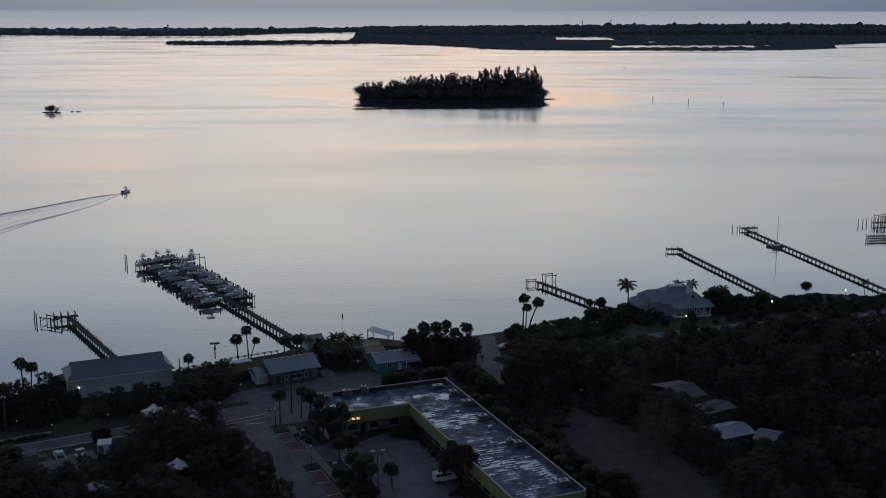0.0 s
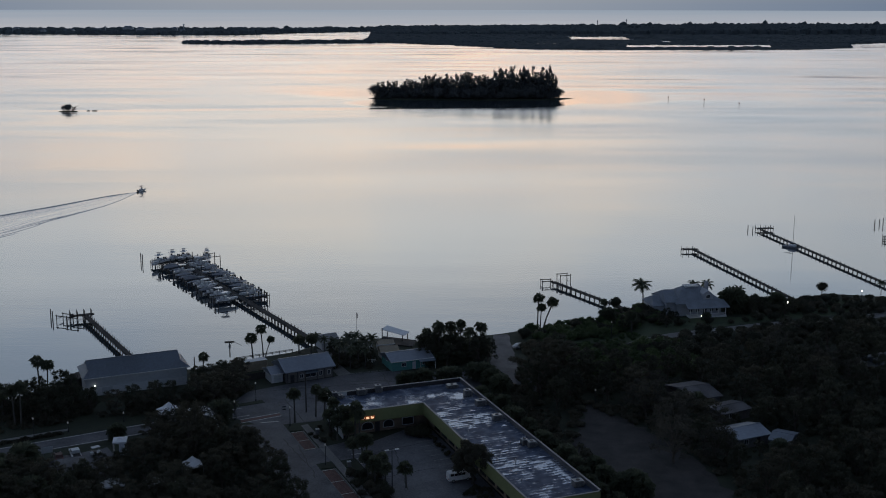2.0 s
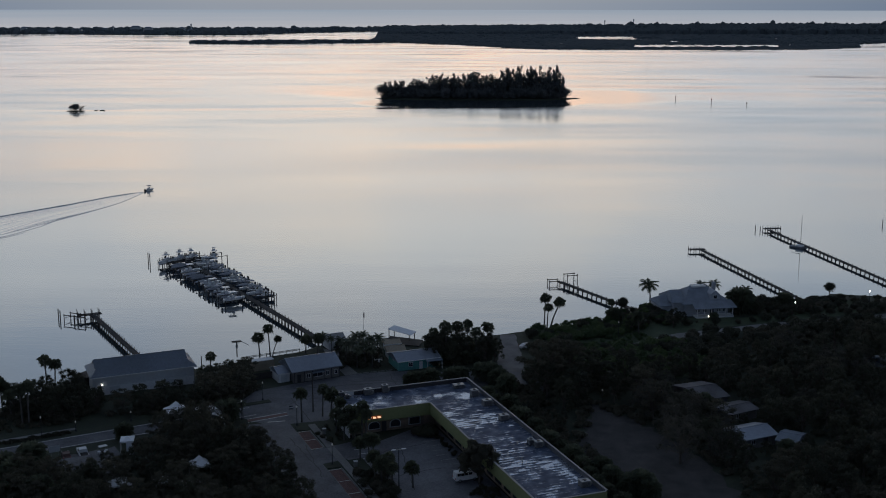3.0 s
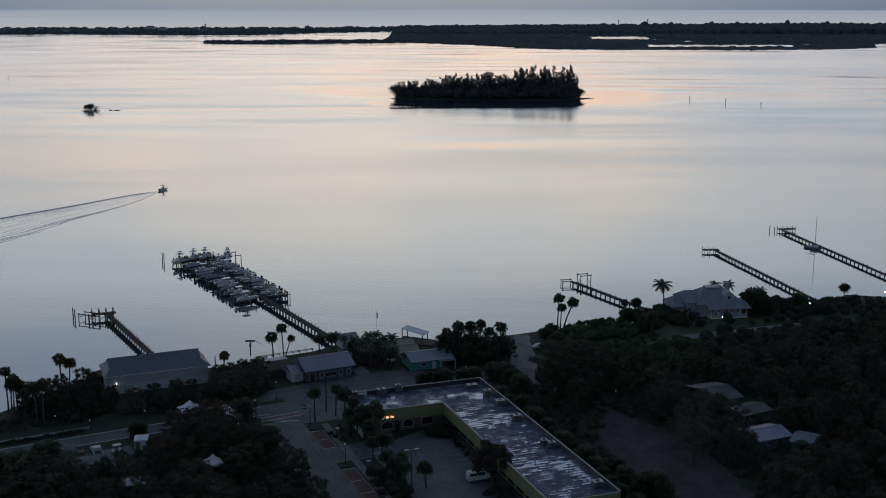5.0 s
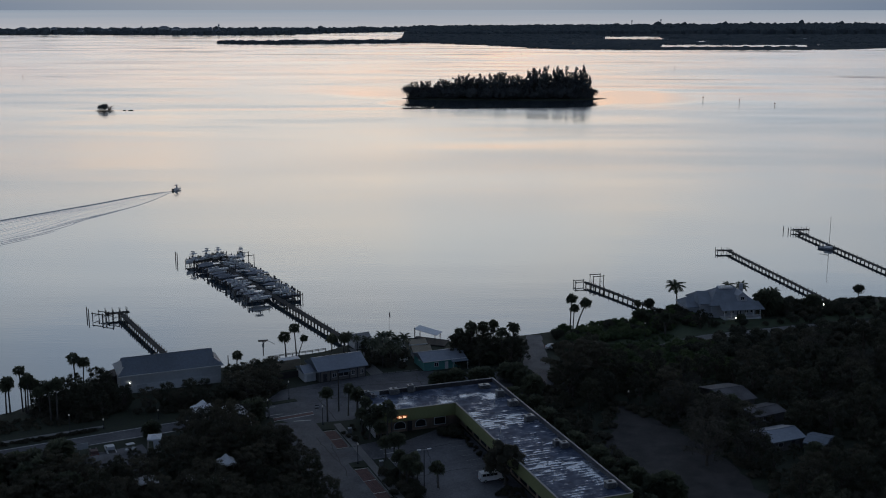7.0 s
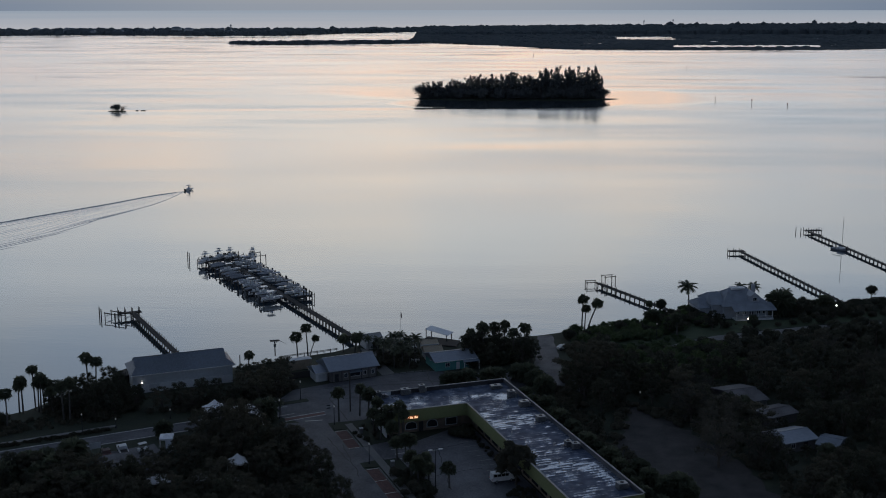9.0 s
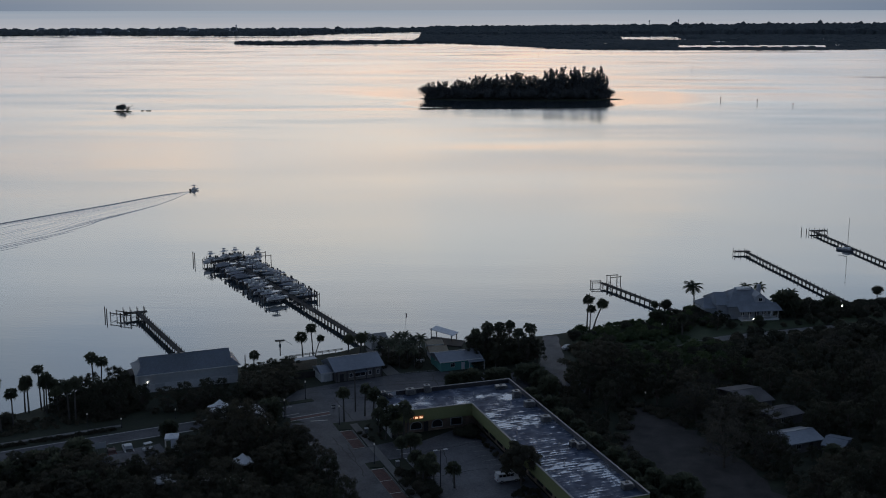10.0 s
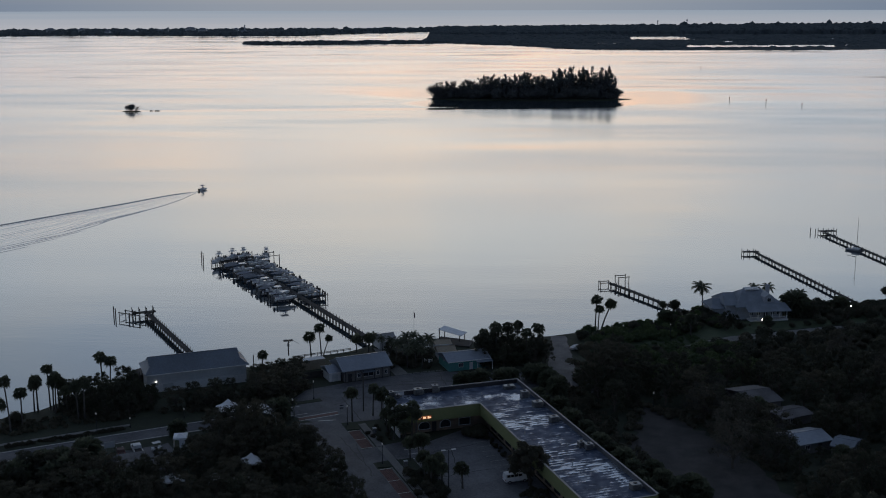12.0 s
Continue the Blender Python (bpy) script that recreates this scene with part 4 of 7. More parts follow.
wood([(-113, 263), (-109, 277), (-100, 281), (-93, 272), (-88, 266), (-97, 258)], 3.6, LEAFY, 0.46, 0.68, "trees beside the boathouse", (), 7)
undergrowth("shore_undergrowth", [(-113, 262), (-109, 277), (-100, 281), (-90, 266), (-97, 257)], 5000, 2.0, "dark scrub beside the boathouse")
wood([(-9, 305), (-9, 316), (2, 320), (9, 318), (9, 306)], 3.2, LEAFY + [BUSHPALM] * 2, 0.6, 0.84, "tall clump by the ramp", (), 8)
undergrowth("garden_undergrowth", [(-35, 301), (-36, 314), (-25, 316), (-23, 303)], 2600, 1.7, "dark shrubs under the garden palms")
wood([(-34, 302), (-36, 313), (-26, 317), (-23, 304)], 5.6, LEAFY, 0.32, 0.46, "garden trees by the pier", (), 9)
FLANK = [(9, 284), (14, 292), (20, 298), (19, 278), (25, 262), (23, 246), (28, 224), (33, 200), (36, 190), (36, 205), (29, 222), (11, 268)]
wood(FLANK, 4.0, LEAFY[:2] + SHRUBS + SHRUBS, 0.3, 0.44, "thicket behind the mall", (), 41)
undergrowth("flank_undergrowth", FLANK, 7000, 1.5, "dark scrub behind the mall")
undergrowth("yard_undergrowth", [(24, 246), (31, 280), (42, 270), (52, 253), (60, 230), (67, 198), (62, 198), (55, 231), (48, 253), (40, 264), (33, 273), (28, 250), (33, 222), (36, 198), (32, 198)], 8000, 1.5, "dark scrub round the sandy yard")
wood([(27, 313), (34, 322), (46, 322), (58, 330), (66, 322), (66, 304), (56, 296), (44, 294), (33, 300)], 3.0, [FRESH, FRESH, SHRUBS[0]], 0.7, 1.4, "green bushes at the wood edge", (strip([(48, 322), (57, 331), (66, 337)], 6),), 71)
undergrowth("lawn_scrub", [(18, 320), (32, 302), (46, 296), (60, 300), (66, 318), (64, 330), (50, 352), (40, 350), (24, 338)], 6500, 1.3, "low green scrub on the shore lawn", (strip([(48, 322), (57, 331), (66, 337)], 6),), LEAF_FRESH)


undergrowth("roadside_hedge", strip([(-116, 239.3), (-103, 246.4), (-92, 252.6)], 1.3), 5200, 0.5, "low dark hedge between path and road")
undergrowth("verge_scrub", [(-81, 263.5), (-70, 269.5), (-58, 276.5), (-59, 279), (-72, 272.5), (-83, 266)], 2200, 0.8, "dark low scrub along the roadside")

undergrowth("bank_scrub", [(-130, 239), (-116, 247.5), (-100, 256.5), (-92, 261), (-97, 264), (-112, 258.5), (-124, 252)], 8500, 0.8, "dark rough scrub on the shore bank", (), LEAF_DARK)

# ---- islands and the far shore ----
def mound(name, cx, cy, a, b, tall, label):
    """A low island of sand and scrub with an uneven edge."""
    g = Geo()
    k, rows = 40, [(1.0, -0.4), (0.93, 0.5), (0.6, tall), (0.2, tall * 1.2)]
    rr = []
    for s, z in rows:
        rr.append([(cx + a * s * math.cos(2 * math.pi * i / k) * (1 + 0.12 * noise.noise((i * 0.5, cx, 0))), cy + b * s * math.sin(2 * math.pi * i / k) * (1 + 0.2 * noise.noise((i * 0.4, cy, 3))), z) for i in range(k)])
    g.loft(rr)
    return tagged(new(name, g.mesh(name, GRASS)), label, "island", kind="structure")


mound("island_1", 12, 1243, 112, 24, 1.2, "low wooded island in the lagoon")
r3 = random.Random(11)
for i in range(118):
    x = -86 + 192 * (i + r3.random()) / 118
    y = 1244 + r3.uniform(-16, 16) * (1 - abs(x - 12) / 130)
    h = 17 + 10 * min(1, max(0, (x + 75) / 60)) + (7 if 40 < x < 112 else 0)
    h *= r3.uniform(0.55, 1.04)
    plant(PINES[i % 3], x, y, r3.uniform(0.75, 1.05), r3.uniform(0, 360), 0.6, h / 30, "pines on the wooded island")
SKIRT = shrub("island_scrub", 12, 10, 3000, HAZELEAF, "dark scrub fringing the island shore", 0.5)
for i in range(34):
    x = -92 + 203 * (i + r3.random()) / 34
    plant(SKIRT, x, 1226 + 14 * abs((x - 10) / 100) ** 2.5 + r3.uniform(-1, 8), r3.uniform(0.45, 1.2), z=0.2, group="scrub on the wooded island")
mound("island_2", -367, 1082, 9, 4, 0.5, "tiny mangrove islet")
plant(shrub("mangrove", 6.0, 5.0, 2200, HAZELEAF, "dark mangrove clump on a tiny islet", 0.5), -369, 1082, 1.15, 30, 0.1)
bt = thing("dead_mangrove", pose(-364, 1082, 0.2), "bare dead branches leaning from the islet", "tree")
g = Geo()
for i in range(16):
    a = radians(-150 + 19 * i)
    up2 = 2.6 + 3.2 * abs(math.sin(i * 2.1))
    tip = (2.0 + 4.6 * math.cos(a) * 0.8 + 2.0, 2.5 * math.sin(a), up2)
    mid = (tip[0] * 0.45, tip[1] * 0.4, up2 * 0.62)
    g.tube([(0.2 * math.sin(i), 0, -0.3), mid, tip], [0.16, 0.11, 0.04], 5)
    g.tube([mid, (mid[0] + 1.5, mid[1] - 0.6, mid[2] + 1.4)], [0.09, 0.03], 4)
part("branches", g, BARK, bt)
for dx in (17, 22, 24):
    mound("islet_rock", -367 + dx, 1088, 1.5, 1, 0.6, "dark oyster bar awash in the lagoon")


def far_land(name, outline, tall, gap, label, ponds=(), seed=1, low=None, vary=(0.72, 1.1)):
    """Low far land under a continuous uneven canopy of small trees."""
    slab(name, outline, -0.5, 0.6, GRASS, label, "island")
    r4 = random.Random(seed)
    xs, ys = [p[0] for p in outline], [p[1] for p in outline]
    g = Geo()
    y = min(ys)
    while y < max(ys):
        step = gap * (1 + 0.3 * max(0, (y - min(ys)) / 1500))
        x = min(xs)
        while x < max(xs):
            p = (x + r4.uniform(-0.5, 0.5) * step, y + r4.uniform(-0.5, 0.5) * step * 1.5)
            x += step
            if not inside(p, outline) or any(inside(p, q) for q in ponds):
                continue
            t2 = (low(p) if low else tall) * r4.uniform(*vary) * (1.35 if r4.random() < 0.012 else 1)
            w = step * r4.uniform(0.8, 1.15)
            a0 = r4.uniform(0, 6)
            r5 = [[(p[0] + w * s * math.cos(a0 + 6.283 * i / 5) * r4.uniform(0.75, 1.2), p[1] + w * s * math.sin(a0 + 6.283 * i / 5), z * t2) for i in range(5)] for s, z in ((0.95, 0.1), (0.62, 0.8))]
            tip = (p[0] + w * 0.25 * r4.uniform(-1, 1), p[1], t2)
            b0 = len(g.v)
            g.v += r5[0] + r5[1] + [tip]
            g.f += [(b0 + i, b0 + (i + 1) % 5, b0 + 5 + (i + 1) % 5, b0 + 5 + i) for i in range(5)]
            g.f += [(b0 + 5 + i, b0 + 5 + (i + 1) % 5, b0 + 10) for i in range(5)]
        y += step * 1.5
    tagged(new(name.replace("land", "woods"), mesh_from(name, g.v, g.f, HAZEWOOD)), "far dark wooded shore in silhouette", "woods", kind="stuff")


PONDS = [[(330, 3300), (505, 3300), (520, 3660), (300, 3660)], [(390, 2730), (760, 2760), (770, 2900), (400, 2890)], [(780, 2830), (850, 2850), (850, 2930), (780, 2920)],
         [(190, 2900), (260, 2900), (260, 3000), (190, 3000)], [(830, 3250), (920, 3250), (920, 3450), (830, 3450)], [(540, 3080), (640, 3080), (640, 3200), (540, 3200)]]
far_land("far_land_1", [(-240, 3060), (-150, 3030), (0, 2860), (148, 2640), (332, 2585), (584, 2592), (800, 2640), (921, 2735), (925, 2760), (1000, 3000), (1193, 3150), (2200, 3300), (2600, 4000), (1900, 4400), (1300, 4680), (0, 4840), (-330, 4700), (-300, 4280)],
         15, 14, "far barrier island under low dark woods", PONDS, 2, lambda p: (2.6 if p[1] < 2740 and p[0] > 330 else 5.0) if p[1] < 2960 else (3.2 if p[1] < 3350 and 200 < p[0] < 560 else 7.5 if p[1] < 3700 else 15 + 8 * min(1.6, max(0, p[0] / 800))))
for q in PONDS:
    slab("pond_water", ragged(q, 12, 25), 0.0, 0.75, WATER, "bright pond among the far mangroves", "water")
far_land("far_land_2", [(-712, 2980), (-640, 2930), (-540, 2912), (-405, 2955), (-212, 3045), (-180, 3120), (-400, 3040), (-560, 3000)], 9, 14, "long thin wooded spit", (), 3)
far_land("far_land_3", [(-2600, 3500), (-1900, 3640), (-1450, 3830), (-1150, 3770), (-870, 3725), (-700, 3800), (-591, 4030), (-298, 4290), (-290, 4500), (-900, 4300), (-1600, 4260), (-2700, 3900)], 11, 15, "far barrier strip with low woods and houses", (), 4, None, (0.45, 1.55))


def far_house(x, y, w, h, label):
    t = thing("far_house", pose(x, y, 0), label, "house", "houses on the far shore")
    g = Geo().box(-w / 2, w / 2, -8, 8, 0, h)
    part("wall", g, GREYWALL, t)
    g = Geo()
    g.add([(-w / 2 - 1, -9, h), (w / 2 + 1, -9, h), (w / 2 + 1, 9, h), (-w / 2 - 1, 9, h), (-w / 4, 0, h + 5), (w / 4, 0, h + 5)], [(0, 1, 5, 4), (1, 2, 5), (2, 3, 4, 5), (3, 0, 4), (3, 2, 1, 0)])
    part("roof", g, DARKROOF, t)


for x in (-1600, -1490, -1370, -1300, -1220, -1120, -1040, -960, -905):
    far_house(x, 3800 + 160 * abs(math.sin(x)), 24 + 10 * math.sin(x * 3), 16 + 4 * math.sin(x * 7), "pale house among trees on the far shore")
for x, y, h in ((-905, 3850, 34), (-1180, 3900, 26), (560, 4700, 36), (675, 4700, 40)):
    t = thing("water_tower", pose(x, y, 0), "slim tower standing over the far shore", "tower")
    part("shaft", Geo().tube([(0, 0, 0), (0, 0, h * 0.8), (0, 0, h)], [2.2, 1.6, 1.6], 8), GREYWALL, t)
    part("head", Geo().tube([(0, 0, h * 0.84), (0, 0, h * 0.9), (0, 0, h * 0.98)], [2.4, 3.4, 1.0], 10), GREYWALL, t)


# ---- buildings ----
def window(parent, x, z, w, h, y=0.0, name="window", face="front", depth=0.0):
    """A framed pane set in a wall that faces the local -y (front) or -x (left) side."""
    t = 0.05
    m = Matrix.Translation((x, y, z)) if face == "front" else Matrix.Translation((y, x, z)) @ Matrix.Rotation(-math.pi / 2, 4, "Z")
    g = Geo()
    for x0, x1, z0, z1 in ((-w / 2 - t, -w / 2 + t, 0, h), (w / 2 - t, w / 2 + t, 0, h), (-w / 2 - t, w / 2 + t, -t, t), (-w / 2 - t, w / 2 + t, h - t, h + t), (-0.03, 0.03, 0, h)):
        g.box(x0, x1, -0.07, 0.02, z0, z1, m)
    fr = part(name, g, WHITE, parent)
    part("pane", Geo().box(-w / 2, w / 2, -0.03, 0.01, 0, h, m), PANE, fr, "dark glass pane")
    return fr


def door(parent, x, w=1.0, h=2.1, y=0.0, material=None):
    g = Geo().box(x - w / 2, x + w / 2, y - 0.06, y + 0.02, 0, h)
    d = part("door", g, material or DARK, parent)
    part("handle", Geo().box(x + w * 0.3, x + w * 0.36, y - 0.12, y - 0.06, 0.98, 1.08), STEEL, d)
    return d


def roof_solid(L, W, e, r, hl, hr, o, th=0.18):
    """Gable or hipped roof over an L by W plan, eaves at e, ridge at r along x."""
    g = Geo()
    v = [(-o, -o, e), (L + o, -o, e), (L + o, W + o, e), (-o, W + o, e), (-o + hl, W / 2, r), (L + o - hr, W / 2, r)]
    v += [(x, y, z - th) for x, y, z in v]
    f = [(0, 1, 5, 4), (2, 3, 4, 5), (1, 2, 5), (3, 0, 4), (7, 6, 10, 11), (9, 8, 11, 10), (8, 7, 11), (6, 9, 10), (0, 6, 7, 1), (1, 7, 8, 2), (2, 8, 9, 3), (3, 9, 6, 0)]
    return g.add(v, f)


def gablet_roof(L, W, e, r, hl, hr, o, rise=0.52, th=0.2):
    """A roof hipped below and gabled above, eaves at e, ridge at r along x."""
    zc, y1 = e + (r - e) * rise, -o + (W / 2 + o) * rise
    x0, x1 = -o + hl, L + o - hr
    v = [(-o, -o, e), (L + o, -o, e), (L + o, W + o, e), (-o, W + o, e), (x0, y1, zc), (x1, y1, zc), (x1, W - y1, zc), (x0, W - y1, zc), (x0, W / 2, r), (x1, W / 2, r)]
    v += [(x, y, e - th) for x, y, _ in v[:4]]
    f = [(0, 1, 5, 9, 8, 4), (2, 3, 7, 8, 9, 6), (3, 0, 4, 7), (1, 2, 6, 5), (4, 8, 7), (5, 6, 9), (0, 10, 11, 1), (1, 11, 12, 2), (2, 12, 13, 3), (3, 13, 10, 0), (13, 12, 11, 10)]
    g = Geo().add(v, f)
    for x, s in ((x0, -1), (x1, 1)):      # barge ends standing proud of the gablets
        for ya, yb in ((y1, W / 2), (W - y1, W / 2)):
            g.add([(x, ya, zc + 0.05), (x, yb, r + 0.05), (x + 0.45 * s, yb, r + 0.05), (x + 0.45 * s, ya, zc + 0.05), (x, ya, zc - 0.12), (x, yb, r - 0.12), (x + 0.45 * s, yb, r - 0.12), (x + 0.45 * s, ya, zc - 0.12)],
                  [(0, 1, 2, 3), (7, 6, 5, 4), (3, 2, 6, 7), (0, 3, 7, 4)])
    return g


def seams(L, W, e, r, hl, hr, o, gap):
    """Standing seams down both slopes."""
    g = Geo()
    k = int((L + 2 * o) / gap)
    for i in range(1, k):
        x = -o + i * gap
        top = 1.0
        if hl and x < -o + hl:
            top = (x + o) / hl
        if hr and x > L + o - hr:
            top = (L + o - x) / hr
        for y0, y1 in ((-o, W / 2), (W + o, W / 2)):
            ye, ze = y0 + (y1 - y0) * top, e + (r - e) * top
            g.add([(x - 0.025, y0, e), (x + 0.025, y0, e), (x + 0.025, ye, ze), (x - 0.025, ye, ze), (x - 0.025, y0, e + 0.07), (x + 0.025, y0, e + 0.07), (x + 0.025, ye, ze + 0.07), (x - 0.025, ye, ze + 0.07)],
                  [(4, 5, 6, 7), (0, 4, 7, 3), (1, 2, 6, 5), (0, 1, 5, 4)])
    return g


def house(name, label, x, y, ang, L, W, e, r, wallm, roofm, hl=0.0, hr=0.0, o=0.5, seam=0.0, z=GZ, category="building", gablet=False):
    """A block with a pitched roof; its origin is the front left corner."""
    t = thing(name, pose(x, y, z, 0, 0, ang), label, category)
    g = Geo()
    th = 0.2
    v = [(0, 0, -0.3), (L, 0, -0.3), (L, W, -0.3), (0, W, -0.3), (0, 0, e), (L, 0, e), (L, W, e), (0, W, e)]
    f = [(0, 1, 5, 4), (2, 3, 7, 6)]
    if hl:
        f.append((3, 0, 4, 7))
    else:
        v.append((0, W / 2, r - 0.2))
        f.append((3, 0, 4, len(v) - 1, 7))
    if hr:
        f.append((1, 2, 6, 5))
    else:
        v.append((L, W / 2, r - 0.2))
        f.append((1, 2, 6, len(v) - 1, 5))
    part("wall", g.add(v, f), wallm, t)
    rf = part("roof", gablet_roof(L, W, e + 0.02, r, hl, hr, o) if gablet else roof_solid(L, W, e + 0.02, r, hl, hr, o), roofm, t)
    if seam:
        part("standing_seams", seams(L, W, e + 0.02, r, hl, hr, o, seam), roofm, rf)
    part("ridge_cap", Geo().box(-o + hl, L + o - hr, W / 2 - 0.15, W / 2 + 0.15, r - 0.03, r + 0.06), roofm, rf)
    trim = roofm if wallm is SHOPWALL else WHITE
    part("gutter", Geo().box(-o, L + o, -o - 0.1, -o, e - 0.2, e + 0.02), trim, t)
    part("gutter", Geo().box(-o, L + o, W + o, W + o + 0.1, e - 0.2, e + 0.02), trim, t)
    return t


# boathouse: long grey hall with a lower band and a hipped metal roof
bh = house("boathouse", "long grey waterfront hall with hipped slate-metal roof", -94.6, 277.95, 24.8, 25.8, 10.5, 5.0, 8.15, GREYWALL, DARKROOF, 2.0, 2.4, 0.7, 0.45, gablet=True)
part("lower_band", Geo().box(-0.06, 25.66, -0.06, 0, 0.0, 2.3), WHITE, bh, "paler lower wall band")
part("string_course", Geo().box(-0.1, 25.7, -0.12, 0, 2.3, 2.45), GREYWALL, bh)
g = Geo()
for i in range(9):
    g.box(-0.02, 25.62, -0.025, 0, 2.62 + i * 0.26, 2.66 + i * 0.26)
part("siding_joint", g, GREYWALL, bh)
for x in (4.0, 18.0):
    part("roller_door", Geo().box(x, x + 2.6, -0.12, -0.06, 0, 2.1), GREYWALL, bh)
part("eave_light", Geo().tube([(2.2, -0.3, 2.75), (2.2, -0.3, 3.0)], [0.12, 0.10], 8), BULB, bh, "lit white wall lamp")
slab("boathouse_deck", [(-103, 288), (-99, 285), (-96, 290), (-100, 293)], 1.0, GZ + 2.4, WOOD, "raised timber deck beside the boathouse", "deck", "")

rl = thing("deck_rail", pose(-103, 288, GZ + 2.4, 0, 0, -37), "grey timber rail round the raised deck", "railing")
for i in range(6):
    part("rail_post", Geo().box(i * 1.0 - 0.05, i * 1.0 + 0.05, 0.05, 0.15, 0, 1.15), WOOD, rl)
for z in (0.3, 0.7, 1.1):
    part("rail", Geo().box(0, 5.0, 0.06, 0.14, z, z + 0.07), WOOD, rl)

# shop with blue-grey roof, its lean-to shed, a container and fences
sh = house("bait_shop", "low pale shop with blue-grey metal roof", -45.0, 289.6, 28.0, 13.0, 9.6, 3.2, 5.5, SHOPWALL, METALROOF, 0, 0, 0.7, 0.5)
for x, w, h in ((4.2, 1.0, 1.1), (6.8, 3.0, 1.4), (9.6, 0.9, 1.2), (12.0, 0.8, 1.2)):
    window(sh, x, 0.9, w, h)
door(sh, 1.6, 1.1, 2.1)
for x in (0.1, 2.9, 5.2, 8.4, 10.6, 12.9):
    part("porch_post", Geo().box(x - 0.09, x + 0.09, -0.62, -0.44, 0, 3.0), DARK, sh)
part("porch_beam", Geo().box(0, 13, -0.64, -0.42, 2.86, 3.04), DARK, sh)
part("awning", Geo().add([(5, 0, 2.7), (8.6, 0, 2.7), (8.6, -1.1, 2.3), (5, -1.1, 2.3), (5, 0, 2.6), (8.6, 0, 2.6), (8.6, -1.1, 2.2), (5, -1.1, 2.2)], [(0, 1, 2, 3), (7, 6, 5, 4), (3, 2, 6, 7), (0, 3, 7, 4), (1, 5, 6, 2)]), DARKROOF, sh)
part("gable_vent", Geo().box(-0.05, 0, 4.2, 5.2, 3.6, 4.4), WHITE, sh)
sd = house("garden_shed", "small white gabled shed beside the shop", -49.0, 289.6, 28.0, 3.2, 6.5, 2.5, 3.6, WHITE, METALROOF, 0, 0, 0.25, 0.5)
door(sd, 1.6, 1.8, 2.0, material=GREYWALL)
cn = thing("storage_container", pose(-57.5, 298.8, GZ, 0, 0, 28), "tan steel storage container", "container")
part("body", Geo().box(0, 6.1, 0, 2.4, -0.02, 2.75), TAN, cn)
g = Geo()
for i in range(20):
    g.box(0.2 + i * 0.3, 0.32 + i * 0.3, -0.04, 0, 0.3, 2.6)
part("corrugation", g, TAN, cn)
part("top_rail", Geo().box(-0.05, 6.15, -0.05, 2.45, 2.7, 2.8), WHITE, cn)

bf = thing("board_fence", pose(-56.6, 291.4, GZ, 0, 0, 28), "dark board fence between container and shed", "fence")
for i in range(24):
    part("board", Geo().box(i * 0.3, i * 0.3 + 0.28, -0.02, 0.02 + 0.01 * (i % 2), 0, 1.8 + 0.03 * (i % 3)), WOOD, bf)
for z in (0.4, 1.4):
    part("rail", Geo().box(0, 7.2, 0.03, 0.1, z, z + 0.1), WOOD, bf)

# teal building
tl = house("teal_building", "low teal building with blue-grey metal roof", -17.7, 300.2, 23.0, 11.8, 8.4, 2.8, 4.2, TEAL, METALROOF, 0, 0, 0.5, 0.6)
window(tl, 3.5, 1.0, 1.2, 1.1)
window(tl, 9.5, 1.0, 1.2, 1.1)
window(tl, 4.2, 1.9, 0.9, 1.0, 0.0, face="left")
door(tl, 6.5, 1.0, 2.1, material=WHITE)
part("porch_roof", Geo().add([(7.6, -0.5, 2.72), (12.3, -0.5, 2.72), (12.3, -1.9, 2.4), (7.6, -1.9, 2.4), (7.6, -0.5, 2.6), (12.3, -0.5, 2.6), (12.3, -1.9, 2.28), (7.6, -1.9, 2.28)], [(0, 1, 2, 3), (7, 6, 5, 4), (3, 2, 6, 7), (0, 3, 7, 4), (1, 5, 6, 2)]), DARKROOF, tl)
for x in (7.8, 12.1):
    part("porch_post", Geo().box(x - 0.07, x + 0.07, -1.8, -1.66, 0, 2.3), WHITE, tl)
# tan sheds, gabled pavilion and a tilted deck roof by the shore
house("tan_shed", "small shed with tan roof behind the teal building", -21.2, 310.8, 16, 4.8, 4.6, 2.3, 3.3, GREYWALL, TAN, o=0.4)
house("tan_shed", "small shed with tan roof behind the teal building", -22.4, 318.2, 16, 4.2, 4.0, 2.3, 3.0, GREYWALL, TAN, o=0.4)
pv = house("pier_pavilion", "small gabled grey pavilion at the pier head", -39.0, 319.5, 28, 5.0, 5.2, 2.4, 4.0, GREYWALL, PARAPET, o=0.4)
door(pv, 2.5)
dr = thing("deck_shelter", pose(-22.6, 330.6, GZ, 0, 0, -24), "tilted white shelter roof over a waterfront deck", "shelter")
part("roof", Geo().add([(0, 0, 3.3), (7.6, 0, 2.3), (7.6, 3.8, 2.4), (0, 3.8, 3.5), (0, 0, 3.15), (7.6, 0, 2.15), (7.6, 3.8, 2.25), (0, 3.8, 3.35)], [(0, 1, 2, 3), (7, 6, 5, 4), (0, 4, 5, 1), (1, 5, 6, 2), (2, 6, 7, 3), (3, 7, 4, 0)]), CANVAS, dr)
for x, y, h in ((0.2, 0.2, 3.6), (0.2, 3.6, 3.4), (7.0, 0.2, 2.3), (7.0, 3.6, 2.4)):
    part("post", Geo().box(x - 0.1, x + 0.1, y - 0.1, y + 0.1, 0, h), WOOD, dr)
